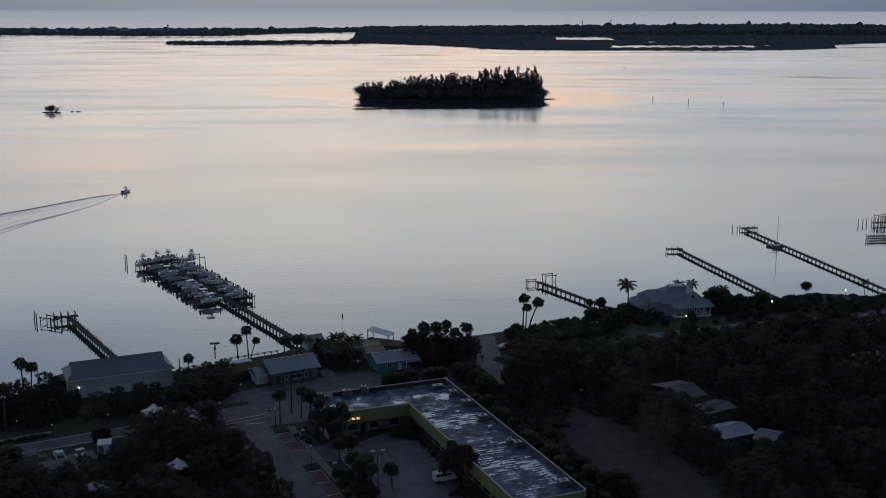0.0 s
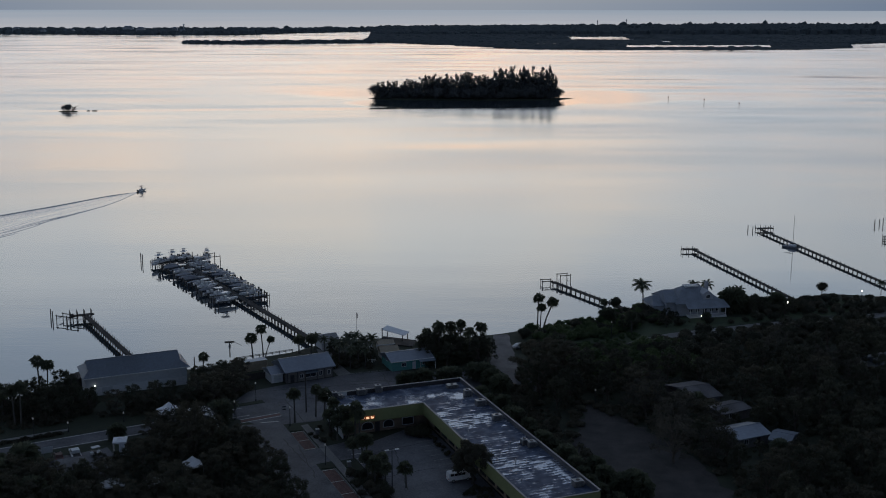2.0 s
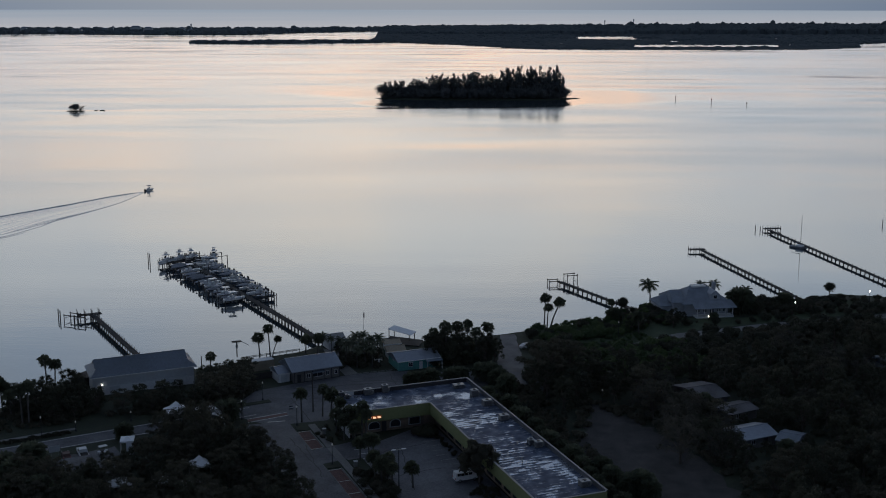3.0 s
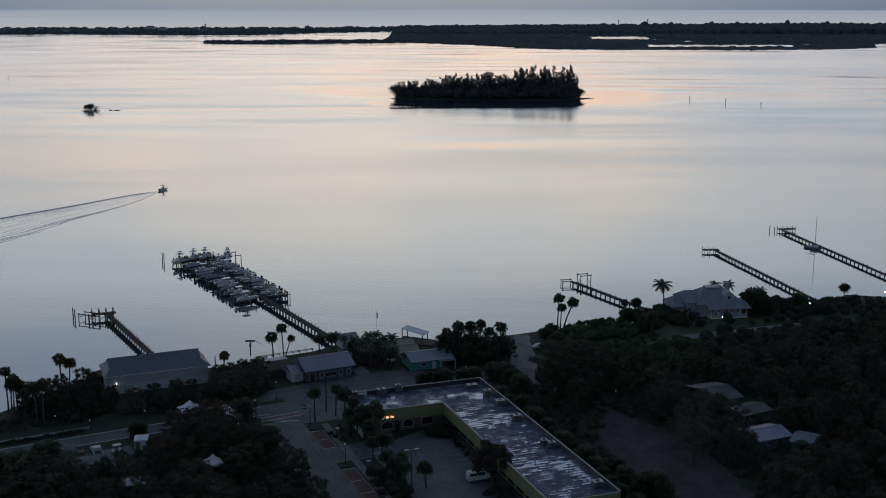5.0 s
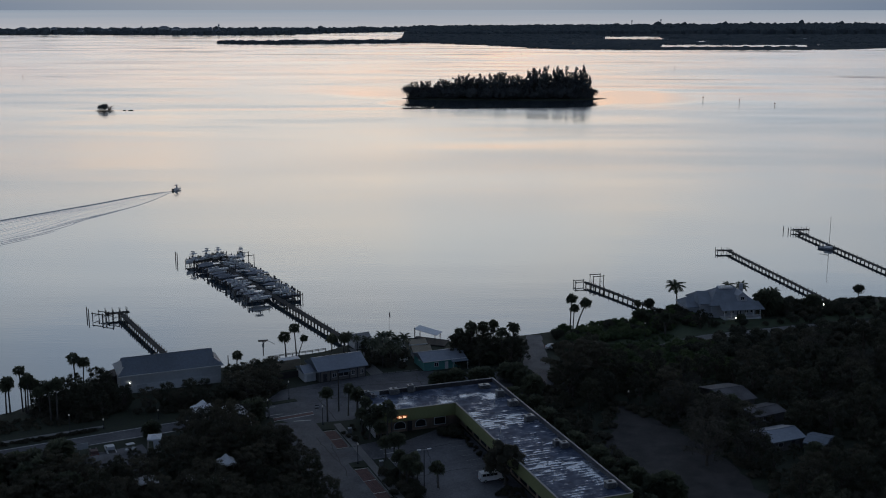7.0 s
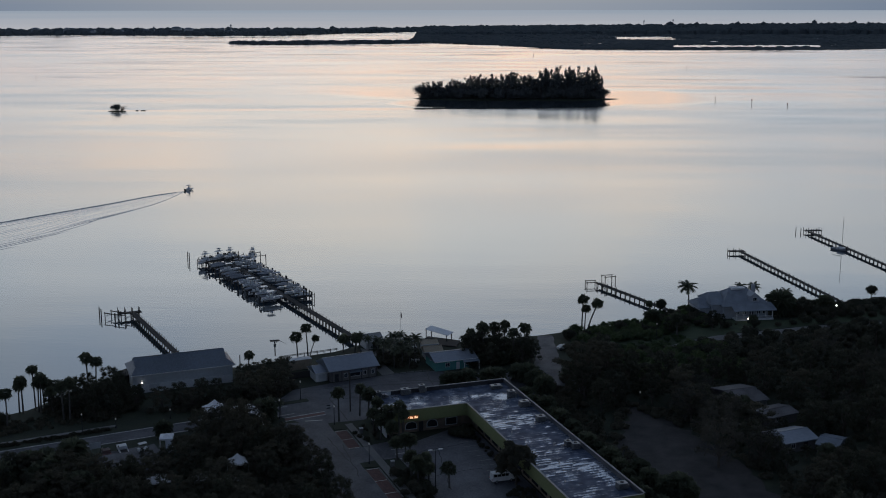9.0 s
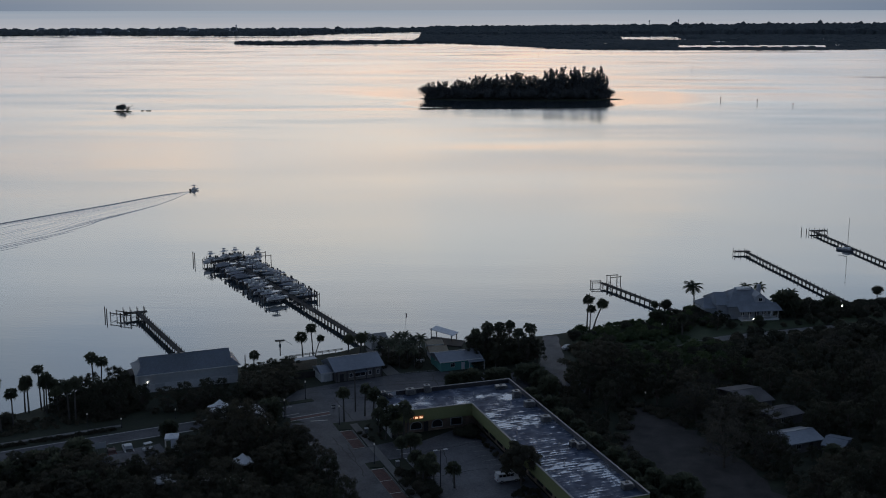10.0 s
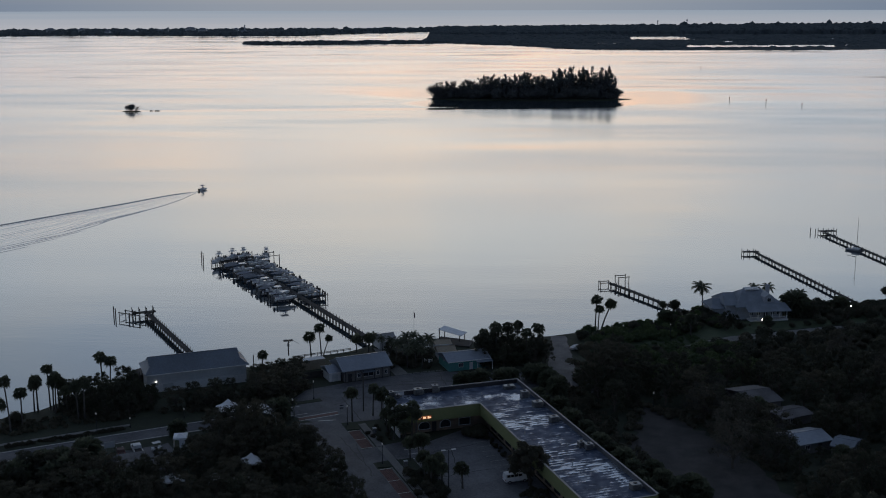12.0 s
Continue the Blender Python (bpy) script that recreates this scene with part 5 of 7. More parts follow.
slab("shore_deck", [(-24, 326), (-13, 323), (-12, 329), (-22, 333)], 0.6, GZ + 0.4, WOOD, "weathered timber deck by the water", "deck", "")

# strip mall: L-shaped, flat wet roof, lime fascia over a recessed front
ml = thing("strip_mall", pose(-31.3, 262.8, GZ, 0, 0, 21.7), "L-shaped strip mall with wet flat roof and lime-green fascia", "building")
A0, A1, B0, B1 = 34.7, 19.8, 13.6, 73.0
FL = Matrix.Diagonal((1, -1, 1, 1))


def ell(inset, z0, z1, rim=0.0):
    """The L plan as a prism, drawn in on its inner sides."""
    p = [(rim, rim), (A0 - rim, rim), (A0 - rim, B1 - rim), (A1 + inset, B1 - rim), (A1 + inset, B0 - inset), (rim, B0 - inset)]
    p = [(x, -y) for x, y in p]
    k = len(p)
    return Geo().add([(x, y, z0) for x, y in p] + [(x, y, z1) for x, y in p], [tuple(range(k - 1, -1, -1)), tuple(range(k, 2 * k))] + [(i, (i + 1) % k, k + (i + 1) % k, k + i) for i in range(k)])


part("wall", ell(2.0, -0.3, 3.5, 0.02), STONE, ml, "brown stone-clad front wall")
part("soffit", ell(0.05, 3.5, 3.7, 0.03), DARK, ml)
rf = part("roof", ell(0.3, 3.7, 5.6, 0.25), ROOFWET, ml, "wet patched membrane roof")
g = Geo()
g.box(0, A1 + 0.3, B0 - 0.3, B0, 3.4, 6.3, FL)
part("fascia", g, GREEN, ml, "lime-green stucco fascia")
part("fascia", Geo().box(A1, A1 + 0.3, B0 + 0.002, B1, 3.4, 6.3, FL), GREEN, ml, "lime-green stucco fascia")
part("fascia", Geo().box(A1 + 0.302, A0, B1 - 0.28, B1, 3.0, 6.3, FL), GREEN, ml, "lime-green stucco fascia")
part("parapet", Geo().box(0, A0, 0, 0.25, 0, 6.6, FL), GREYWALL, ml)
part("parapet", Geo().box(A0 - 0.25, A0, 0.252, B1 - 0.282, 0, 6.6, FL), GREYWALL, ml)
part("parapet", Geo().box(0, 0.25, 0.252, B0 - 0.302, 0, 6.3, FL), GREYWALL, ml)
part("parapet_lining", Geo().box(5, A0 - 0.26, 0.25, 0.33, 5.6, 6.55, FL), DARK, ml)
part("parapet_lining", Geo().box(A0 - 0.33, A0 - 0.25, 0.35, B1 - 0.4, 5.6, 6.55, FL), ASPHALT, ml)
for x0, x1, y0, y1, z in ((-0.05, A0 + 0.05, -0.05, 0.3, 6.6), (A0 - 0.3, A0 + 0.05, 0.302, B1 + 0.05, 6.6), (A1 - 0.05, A1 + 0.35, B0 - 0.04, B1 + 0.05, 6.3), (-0.05, A1 - 0.052, B0 - 0.35, B0 + 0.05, 6.3), (A1 + 0.352, A0 - 0.302, B1 - 0.33, B1 + 0.05, 6.3)):
    part("coping", Geo().box(x0, x1, y0, y1, z, z + 0.09, FL), PARAPET, ml)
for x, w in ((6.6, 2.6), (11.8, 2.4), (16.6, 2.6)):
    m = Matrix.Translation((x, -(B0 - 2.0), 0.0))
    arch = x < 14
    g = Geo()
    k = 10 if arch else 2
    outer = [(-w / 2 - 0.18, 0.7), (w / 2 + 0.18, 0.7)] + ([((w / 2 + 0.18) * math.cos(math.pi * i / k), 1.6 + 1.1 * math.sin(math.pi * i / k)) for i in range(k + 1)] if arch else [(w / 2 + 0.18, 2.6), (-w / 2 - 0.18, 2.6)])
    inner = [(-w / 2, 0.85), (w / 2, 0.85)] + ([(w / 2 * math.cos(math.pi * i / k), 1.6 + 0.92 * math.sin(math.pi * i / k)) for i in range(k + 1)] if arch else [(w / 2, 2.45), (-w / 2, 2.45)])
    q = len(outer)
    g.add([m @ Vector((a, -0.1, b)) for a, b in outer] + [m @ Vector((a, -0.1, b)) for a, b in inner] + [m @ Vector((a, 0.02, b)) for a, b in outer], [(i, (i + 1) % q, q + (i + 1) % q, q + i) for i in range(q)] + [(i, 2 * q + i, 2 * q + (i + 1) % q, (i + 1) % q) for i in range(q)])
    wn2 = part("window", g, GREYWALL, ml, "pale surround of an arched window" if arch else "")
    part("pane", Geo().add([m @ Vector((a, -0.03, b)) for a, b in inner] + [m @ Vector((a, 0.0, b)) for a, b in inner], [tuple(range(q))] + [(i, (i + 1) % q, q + (i + 1) % q, q + i) for i in range(q)]), PANE, wn2)
part("door", Geo().box(8.5, 9.6, B0 - 2.0, B0 - 1.92, 0, 2.4, FL), DARK, ml)
for i in range(12):
    y = B0 + 2.5 + i * 4.6
    part("shop_window", Geo().box(A1 + 1.93, A1 + 2.0, y, y + 3.2, 0.6, 2.7, FL), PANE, ml)
sg = thing("lit_sign", ml.matrix_world @ Matrix.Translation((4.4, -B0, 3.9)), "glowing orange sign on the mall fascia", "sign")
part("backing", Geo().box(0.15, 3.35, -0.12, 0, 0.2, 0.9), NEONBACK, sg, "dim orange lit panel")
for x, w, h in ((0.35, 0.5, 0.36), (0.72, 0.2, 0.5), (1.3, 0.34, 0.5), (1.68, 0.3, 0.4), (2.4, 0.3, 0.5), (2.74, 0.4, 0.36)):
    part("letter_bar", Geo().box(x, x + w, -0.22, -0.12, 0.3, 0.3 + h, bevel=0.02), NEON, sg)


def rooftop_unit(wx, wy, w, d, h, kind="box"):
    """A packaged cooling unit on its sleepers, standing on the mall's roof."""
    t = thing("rooftop_unit", pose(wx, wy, GZ + 5.6, 0, 0, 20.7), "grey metal rooftop air unit", "air conditioner", "units on the mall roof")
    part("housing", Geo().box(-w / 2, w / 2, -d / 2, d / 2, 0.15, h, bevel=0.05), UNITGREY, t)
    for s in (-1, 1):
        part("sleeper", Geo().box(-w / 2, w / 2, s * d * 0.35 - 0.08, s * d * 0.35 + 0.08, 0, 0.15), WOOD, t)
    part("top_panel", Geo().box(-w / 2 - 0.03, w / 2 + 0.03, -d / 2 - 0.03, d / 2 + 0.03, h, h + 0.05), HVAC, t, "pale sheet-metal top")
    part("fan_grille", Geo().tube([(0, 0, h + 0.05), (0, 0, h + 0.16)], [d * 0.26, d * 0.24], 12), DARK, t)
    g = Geo()
    for i in range(5):
        g.box(-w * 0.4, w * 0.4, -d / 2 - 0.02, -d / 2 + 0.01, 0.3 + i * h * 0.13, 0.36 + i * h * 0.13)
    part("louvre", g, DARK, t)
    part("duct", Geo().box(w / 2, w / 2 + 0.5, -d / 4, d / 4, 0.2, h * 0.6), UNITGREY, t)


for x, y, w, d, h in ((-29.6, 263.4, 1.3, 1.3, 1.2), (-27.9, 262.3, 0.9, 0.9, 0.9), (-23.2, 265.0, 2.0, 1.5, 1.5), (-19.2, 266.8, 1.4, 1.3, 1.9), (-1.2, 270.6, 2.6, 1.6, 0.9), (2.6, 264.6, 1.7, 1.5, 1.6), (5.6, 258.0, 2.2, 1.6, 1.4), (9.2, 248.4, 2.0, 1.6, 1.3), (14.6, 233.6, 1.3, 1.4, 1.2), (16.1, 232.2, 1.6, 1.4, 1.3), (23.9, 211.8, 2.0, 1.6, 1.3)):
    rooftop_unit(x, y, w, d, h)
for i in range(7):
    t = thing("roof_vent", ml.matrix_world @ Matrix.Translation((23 + 6 * ((i * 5) % 3) / 2.0, -(6 + i * 9.3), 5.6)), "small pipe vent on the mall roof", "vent", "vents on the mall roof")
    part("pipe", Geo().tube([(0, 0, 0), (0, 0, 0.6)], [0.09, 0.09], 8), HVAC, t)
    part("cap", Geo().tube([(0, 0, 0.6), (0, 0, 0.75)], [0.17, 0.06], 8), HVAC, t)
# ---- waterfront house ----
wh = thing("waterfront_house", pose(71.0, 358.4, GZ, 0, 0, 12), "large grey waterfront house with stepped hipped roofs and a porch", "house")
part("wall", Geo().box(0, 15, 0, 13, -0.3, 4.2), HOUSEWALL, wh)
part("roof", roof_solid(15, 13, 4.2, 8.5, 5.0, 6.0, 0.8), SHINGLE, wh)


def wing(x0, x1, y0, y1, eave, ridge, hip):
    """A lower roofed block against the main house."""
    part("wing_wall", Geo().box(x0, x1 - 0.02, y0, y1, -0.3, eave), HOUSEWALL, wh)
    q = roof_solid(x1 - x0 + 0.3, y1 - y0, eave, ridge, hip, 0.0, 0.6)
    q.v = [(x + x0, y + y0, z) for x, y, z in q.v]
    part("wing_roof", q, SHINGLE, wh)


wing(-3.4, 0.0, 1.2, 12.2, 4.6, 7.4, 1.4)
wing(-7.0, -3.4, 2.4, 11.4, 3.3, 5.6, 1.6)
part("dormer", Geo().add([(9.0, 0.6, 5.0), (12.2, 0.6, 5.0), (12.2, 5.5, 5.0), (9.0, 5.5, 5.0), (9.0, 0.6, 6.8), (12.2, 0.6, 6.8), (12.2, 5.5, 6.8), (9.0, 5.5, 6.8), (10.6, 0.6, 8.0), (10.6, 5.5, 8.0)], [(0, 1, 5, 8, 4), (1, 2, 6, 5), (3, 0, 4, 7), (4, 8, 9, 7), (8, 5, 6, 9)]), HOUSEWALL, wh)
window(wh, 10.6, 5.3, 1.3, 1.2, 0.6)
part("chimney", Geo().box(12.0, 13.0, 6, 7.0, 6.4, 9.4), HOUSEWALL, wh)
part("roof_deck", Geo().box(4.6, 9.2, 5.2, 7.8, 8.1, 8.6), WHITE, wh)
for i in range(6):
    part("baluster", Geo().box(4.65 + i * 0.88, 4.73 + i * 0.88, 5.2, 5.28, 8.6, 9.15), WHITE, wh)
part("deck_rail", Geo().box(4.6, 9.2, 5.18, 5.3, 9.15, 9.23), WHITE, wh)
part("porch_floor", Geo().box(3, 15.6, -3.2, -0.02, -0.3, 0.5), WHITE, wh)
part("porch_roof", Geo().add([(2.4, 0.6, 4.9), (16, 0.6, 4.9), (16.4, -3.8, 3.3), (2.0, -3.8, 3.3), (2.4, 0.6, 4.7), (16, 0.6, 4.7), (16.4, -3.8, 3.1), (2.0, -3.8, 3.1)], [(0, 1, 2, 3), (7, 6, 5, 4), (0, 3, 7, 4), (3, 2, 6, 7), (2, 1, 5, 6)]), SHINGLE, wh)
for i in range(6):
    x = 3.2 + i * 2.4
    part("porch_column", Geo().tube([(x, -3.0, 0.5), (x, -3.0, 3.2)], [0.17, 0.14], 8), WHITE, wh)
for i in range(5):
    part("porch_rail", Geo().box(3.35 + i * 2.4, 5.45 + i * 2.4, -3.05, -2.95, 1.25, 1.37), WHITE, wh)
for x in (4.6, 7.0, 11.8, 13.8):
    window(wh, x, 1.2, 1.2, 1.9)
door(wh, 9.4, 1.2, 2.3, material=DARK)
window(wh, -6, 1.0, 1.2, 1.5, 2.5)
window(wh, -3, 1.0, 1.2, 1.5, 2.5)
# cottages in the woods
c1 = house("cottage", "small cottage with weathered grey roof among trees", 58.6, 271.6, 23, 8.2, 11.5, 2.6, 3.9, SHOPWALL, RUSTROOF, 0, 0, 0.5)
window(c1, 2, 1, 1.2, 1.1)
door(c1, 5)
c2 = house("long_shed", "low shed with patchy weathered roof", 63.6, 261.6, 30, 9.0, 6.2, 2.4, 3.1, SHOPWALL, RUSTROOF, 0, 0, 0.4)
window(c2, 3, 1, 1.2, 1.0)
c3 = house("cottage", "small cottage with pale sheet-metal roof among trees", 63.4, 245.0, 25.5, 8.8, 7.4, 2.6, 3.8, SHOPWALL, METALROOF, 0, 0, 0.5)
window(c3, 2.5, 1, 1.2, 1.1)
door(c3, 6)
c4 = house("cottage_annex", "low annex with grey roof beside a cottage", 70.9, 246.0, -31, 4.3, 7.0, 2.3, 3.1, SHOPWALL, SHINGLE, 0, 0, 0.4)
window(c4, 3, 1, 1.2, 1.0)
for nm, x, y, a in (("garage", 116, 300, 30),):
    q = house(nm, "grey-roofed garage half hidden by trees", x, y, a, 9, 8, 2.6, 4.0, GREYWALL, METALROOF, 0, 0, 0.5)
    window(q, 3, 1, 1.2, 1.1)


# ---- piers ----
def pier(name, x0, y0, x1, y1, w, label, deck=1.7, gap=3.2, proud=0.45):
    """A plank walkway on paired piles that stand proud of its edges."""
    L = math.dist((x0, y0), (x1, y1))
    ang = math.degrees(math.atan2(y1 - y0, x1 - x0))
    t = thing(name, pose(x0, y0, 0, 0, 0, ang), label, "pier")
    g = Geo()
    k = int(L / 0.42)
    for i in range(k):
        g.box(i * L / k + 0.012, (i + 1) * L / k - 0.012, -w / 2, w / 2, deck - 0.06 + 0.008 * ((i * 7) % 3), deck)
    part("decking", g, DECKWOOD, t, "weathered dark planks")["kind"] = "stuff"
    for s in (-1, 1):
        part("stringer", Geo().box(0, L, s * (w / 2 - 0.15) - 0.06, s * (w / 2 - 0.15) + 0.06, deck - 0.26, deck - 0.06), PILE, t)
    me = Geo().tube([(0, 0, -1.0), (0, 0, deck + proud - 0.1), (0, 0, deck + proud)], [0.13, 0.12, 0.06], 7).mesh("post", PILE)
    cap = Geo().box(-0.09, 0.09, -w / 2 - 0.25, w / 2 + 0.25, deck - 0.42, deck - 0.26).mesh("cap_beam", PILE)
    for i in range(int(L / gap) + 1):
        for s in (-1, 1):
            o = part("post", me, PILE, t)
            o.location = (i * gap, s * (w / 2 + 0.16), 0.12 * math.sin(i * 5 + s))
        part("cap_beam", cap, PILE, t).location = (i * gap, 0, 0)
    return t


def post(parent, x, y, h, r=0.14, name="post"):
    return part(name, Geo().tube([(x, y, -1.0), (x, y, h - 0.1), (x, y, h)], [r, r * 0.9, r * 0.4], 7), PILE, parent)


def boat_lift(x, y, ang, L=5.0, W=3.6, h=3.4):
    """Four tall piles with head beams and slings' cradle."""
    t = thing("boat_lift", pose(x, y, 0, 0, 0, ang), "dark timber boat lift on four piles", "boat lift", "boat lifts at the docks")
    for sx in (0, L):
        for sy in (0, W):
            post(t, sx, sy, h)
    for sy in (0, W):
        part("head_beam", Geo().box(-0.3, L + 0.3, sy - 0.1, sy + 0.1, h - 0.55, h - 0.3), PILE, t)
    for sx in (0.4, L - 0.4):
        part("cradle_beam", Geo().box(sx - 0.1, sx + 0.1, 0.1, W - 0.1, 1.0, 1.2), STEEL, t)
    return t


pier("pier", -92.6, 312.0, -119.8, 356.0, 1.7, "long narrow timber pier beside the boathouse", gap=2.6)
pier("tee_pier", -124.3, 354.9, -117.6, 358.1, 2.2, "timber tee head at the end of a pier", gap=2.2, proud=1.6)
boat_lift(-128.4, 354.0, -22, 4.0, 3.0, 2.4)
boat_lift(-124.4, 352.2, -22, 4.0, 2.8, 2.5)
pier("pier", 56.2, 367.6, 34.8, 406.0, 1.9, "narrow timber pier from the garden shore", deck=1.35, gap=2.8)
boat_lift(31.0, 404.8, 8, 3.6, 3.0, 2.0)
boat_lift(37.6, 406.2, 20, 4.0, 3.0, 3.8)
pier("pier", 117.6, 373.0, 97.6, 463.2, 1.6, "long timber pier on paired piles", deck=1.2, gap=3.0)
pier("tee_pier", 92.8, 464.2, 99.4, 464.9, 2.4, "short timber tee head at the end of a pier", deck=1.2, gap=2.4, proud=1.0)
pier("pier", 159.6, 383.0, 136.3, 507.0, 1.7, "long timber pier on paired piles", deck=1.2, gap=3.2)
pier("tee_pier", 135.0, 509.8, 142.5, 511.0, 2.6, "timber tee head at the end of a pier", deck=1.2, gap=2.4, proud=1.1)
pier("pier", 221.0, 414.0, 191.5, 488.0, 2.0, "timber pier on paired piles", deck=1.2, gap=2.9)
pier("tee_pier", 183.6, 486.6, 195.0, 488.2, 1.6, "timber tee head at the end of a pier", deck=1.2, gap=1.9, proud=1.0)
pier("tee_pier", 185.6, 492.0, 195.6, 493.6, 1.4, "timber tee head at the end of a pier", deck=1.2, gap=1.9, proud=0.9)
pier("tee_pier", 199.2, 522.6, 212.5, 524.4, 1.8, "timber tee head at the end of a pier", deck=1.4, gap=1.7, proud=2.2)
boat_lift(202.4, 524.4, 8, 3.4, 4.0, 4.2)
boat_lift(206.8, 525.0, 8, 3.4, 4.0, 4.4)
pier("pier", 233.0, 444.0, 211.0, 522.0, 2.3, "timber pier on paired piles", deck=1.4, gap=2.9)
for x, y, h in ((193, 524, 3.0), (195.5, 525, 2.7), (197.6, 526, 3.2), (133.2, 509.5, 2.2), (131.4, 511, 2.4), (-131.5, 357.5, 3.2), (-130.0, 355.0, 3.2), (-125.0, 441.5, 3.6), (-123.5, 438.5, 3.8)):
    t = thing("mooring_post", pose(x, y, 0), "single dark mooring post in the water", "post", "mooring posts")
    post(t, 0, 0, h, 0.18, "shaft")

# ---- the dock of boat slips ----
DK = Vector((-0.5236, 0.852))
DN = Vector((0.852, 0.5236))
P0 = Vector((-40.6, 325.5))


def dock(u, v):
    p = P0 + DK * u + DN * v
    return p.x, p.y


e = dock(134, 0)
pier("dock_pier", P0.x, P0.y, e[0], e[1], 2.1, "long timber dock pier lined with boat slips", gap=2.6)


def hull_rings(L, W, H, keel=0.35):
    rr = []
    for s in (0.0, 0.15, 0.45, 0.7, 0.88, 1.0):
        w = W / 2 * (1 - max(0, (s - 0.35) / 0.65) ** 2.2) * (0.94 if s == 0 else 1)
        w = max(w, 0.03)
        zk = keel * max(0, (s - 0.55) / 0.45) ** 2 * 1.6
        top = H * (0.86 + 0.22 * s * s)
        x = L * s - (0 if s < 1 else 0.0)
        rr.append([(x, 0, zk), (x, w * 0.72, zk * 0.8 + 0.28 * H), (x, w, 0.62 * H), (x, w, top), (x, w * 0.86, top), (x, -w * 0.86, top), (x, -w, top), (x, -w, 0.62 * H), (x, -w * 0.72, zk * 0.8 + 0.28 * H)])
    return rr


def motorboat(kind, L=7.2, W=2.5, H=1.15, label="white motorboat on a lift", hull=None):
    """Stern at the origin, bow towards +x, keel at z 0."""
    t = thing("motorboat", pose(0, 0, 0), label, "boat", "boats in the slips")
    part("hull", Geo().loft(hull_rings(L, W, H)), hull or GEL, t)
    part("rub_rail", Geo().loft([[(x, y * 1.02, z * 0.97), (x, y * 1.02, z * 0.9), (x, -y * 1.02, z * 0.9), (x, -y * 1.02, z * 0.97)] for x, y, z in [r[3] for r in hull_rings(L, W, H)]]), DARK, t)
    if kind == "cover":
        rr = []
        for s, h in ((0.03, 0.15), (0.25, 0.55), (0.5, 0.8), (0.75, 0.4), (0.97, 0.1)):
            w = max(0.08, W / 2 * (1 - max(0, (s - 0.35) / 0.65) ** 2.2))
            top = H * (0.86 + 0.22 * s * s)
            rr.append([(L * s, w * 1.03, top - 0.1), (L * s, w * 0.6, top + h * 0.7), (L * s, 0, top + h), (L * s, -w * 0.6, top + h * 0.7), (L * s, -w * 1.03, top - 0.1)])
        part("cover", Geo().loft(rr), COVER, t, "grey fitted boat cover")
    else:
        part("cockpit_sole", Geo().box(0.5, L * 0.62, -W * 0.36, W * 0.36, H * 0.86, H * 0.93), COVER, t)
        part("console", Geo().box(L * 0.38, L * 0.5, -0.45, 0.45, H * 0.9, H + 1.0, bevel=0.08), GEL, t)
        part("windshield", Geo().add([(L * 0.5, -0.45, H + 0.95), (L * 0.5, 0.45, H + 0.95), (L * 0.46, 0.4, H + 1.5), (L * 0.46, -0.4, H + 1.5), (L * 0.49, -0.45, H + 0.95), (L * 0.49, 0.45, H + 0.95), (L * 0.45, 0.4, H + 1.5), (L * 0.45, -0.4, H + 1.5)], [(0, 1, 2, 3), (7, 6, 5, 4), (0, 3, 7, 4), (1, 5, 6, 2)]), CARGLASS, t)
        part("seat", Geo().box(L * 0.22, L * 0.32, -0.6, 0.6, H * 0.9, H + 0.6, bevel=0.06), WHITE, t)
        part("bow_cushion", Geo().box(L * 0.62, L * 0.8, -W * 0.2, W * 0.2, H * 1.0, H * 1.08), WHITE, t)
    if kind in ("ttop", "tower", "hard"):
        for sx in (0.34, 0.52):
            for sy in (-1, 1):
                part("top_leg", Geo().tube([(L * sx, sy * 0.75, H * 0.9), (L * sx, sy * 0.7, H + 2.0)], [0.05, 0.05], 6), STEEL, t)
        tp = part("hardtop", Geo().box(L * 0.26, L * 0.58, -1.05, 1.05, H + 2.0, H + 2.14, bevel=0.05), COVER if kind == "ttop" else GEL, t)
        if kind == "tower":
            part("upper_station", Geo().box(L * 0.36, L * 0.46, -0.5, 0.5, H + 2.14, H + 2.55, bevel=0.06), WHITE, tp)
            for sy in (-1, 1):
                part("tower_leg", Geo().tube([(L * 0.44, sy * 0.6, H + 2.1), (L * 0.42, sy * 0.5, H + 3.0)], [0.04, 0.04], 5), STEEL, tp)
            part("sunshade", Geo().box(L * 0.35, L * 0.48, -0.7, 0.7, H + 2.97, H + 3.05, bevel=0.03), COVER, tp)
    for sy in ((-0.4, 0.4) if kind in ("ttop", "tower") else (0,)):
        mo2 = part("outboard", Geo().box(-0.62, -0.05, sy - 0.22, sy + 0.22, H * 0.75, H + 0.55, bevel=0.09), MOTOR, t, "black outboard motor")
        part("lower_unit", Geo().box(-0.5, -0.18, sy - 0.07, sy + 0.07, -0.3, H * 0.75), MOTOR, mo2)
    part("bow_rail", Geo().tube([(L * 0.6, W * 0.36, H * 1.45), (L * 0.85, W * 0.2, H * 1.6), (L * 0.97, 0, H * 1.65), (L * 0.85, -W * 0.2, H * 1.6), (L * 0.6, -W * 0.36, H * 1.45)], [0.03] * 5, 5), STEEL, t)
    return t


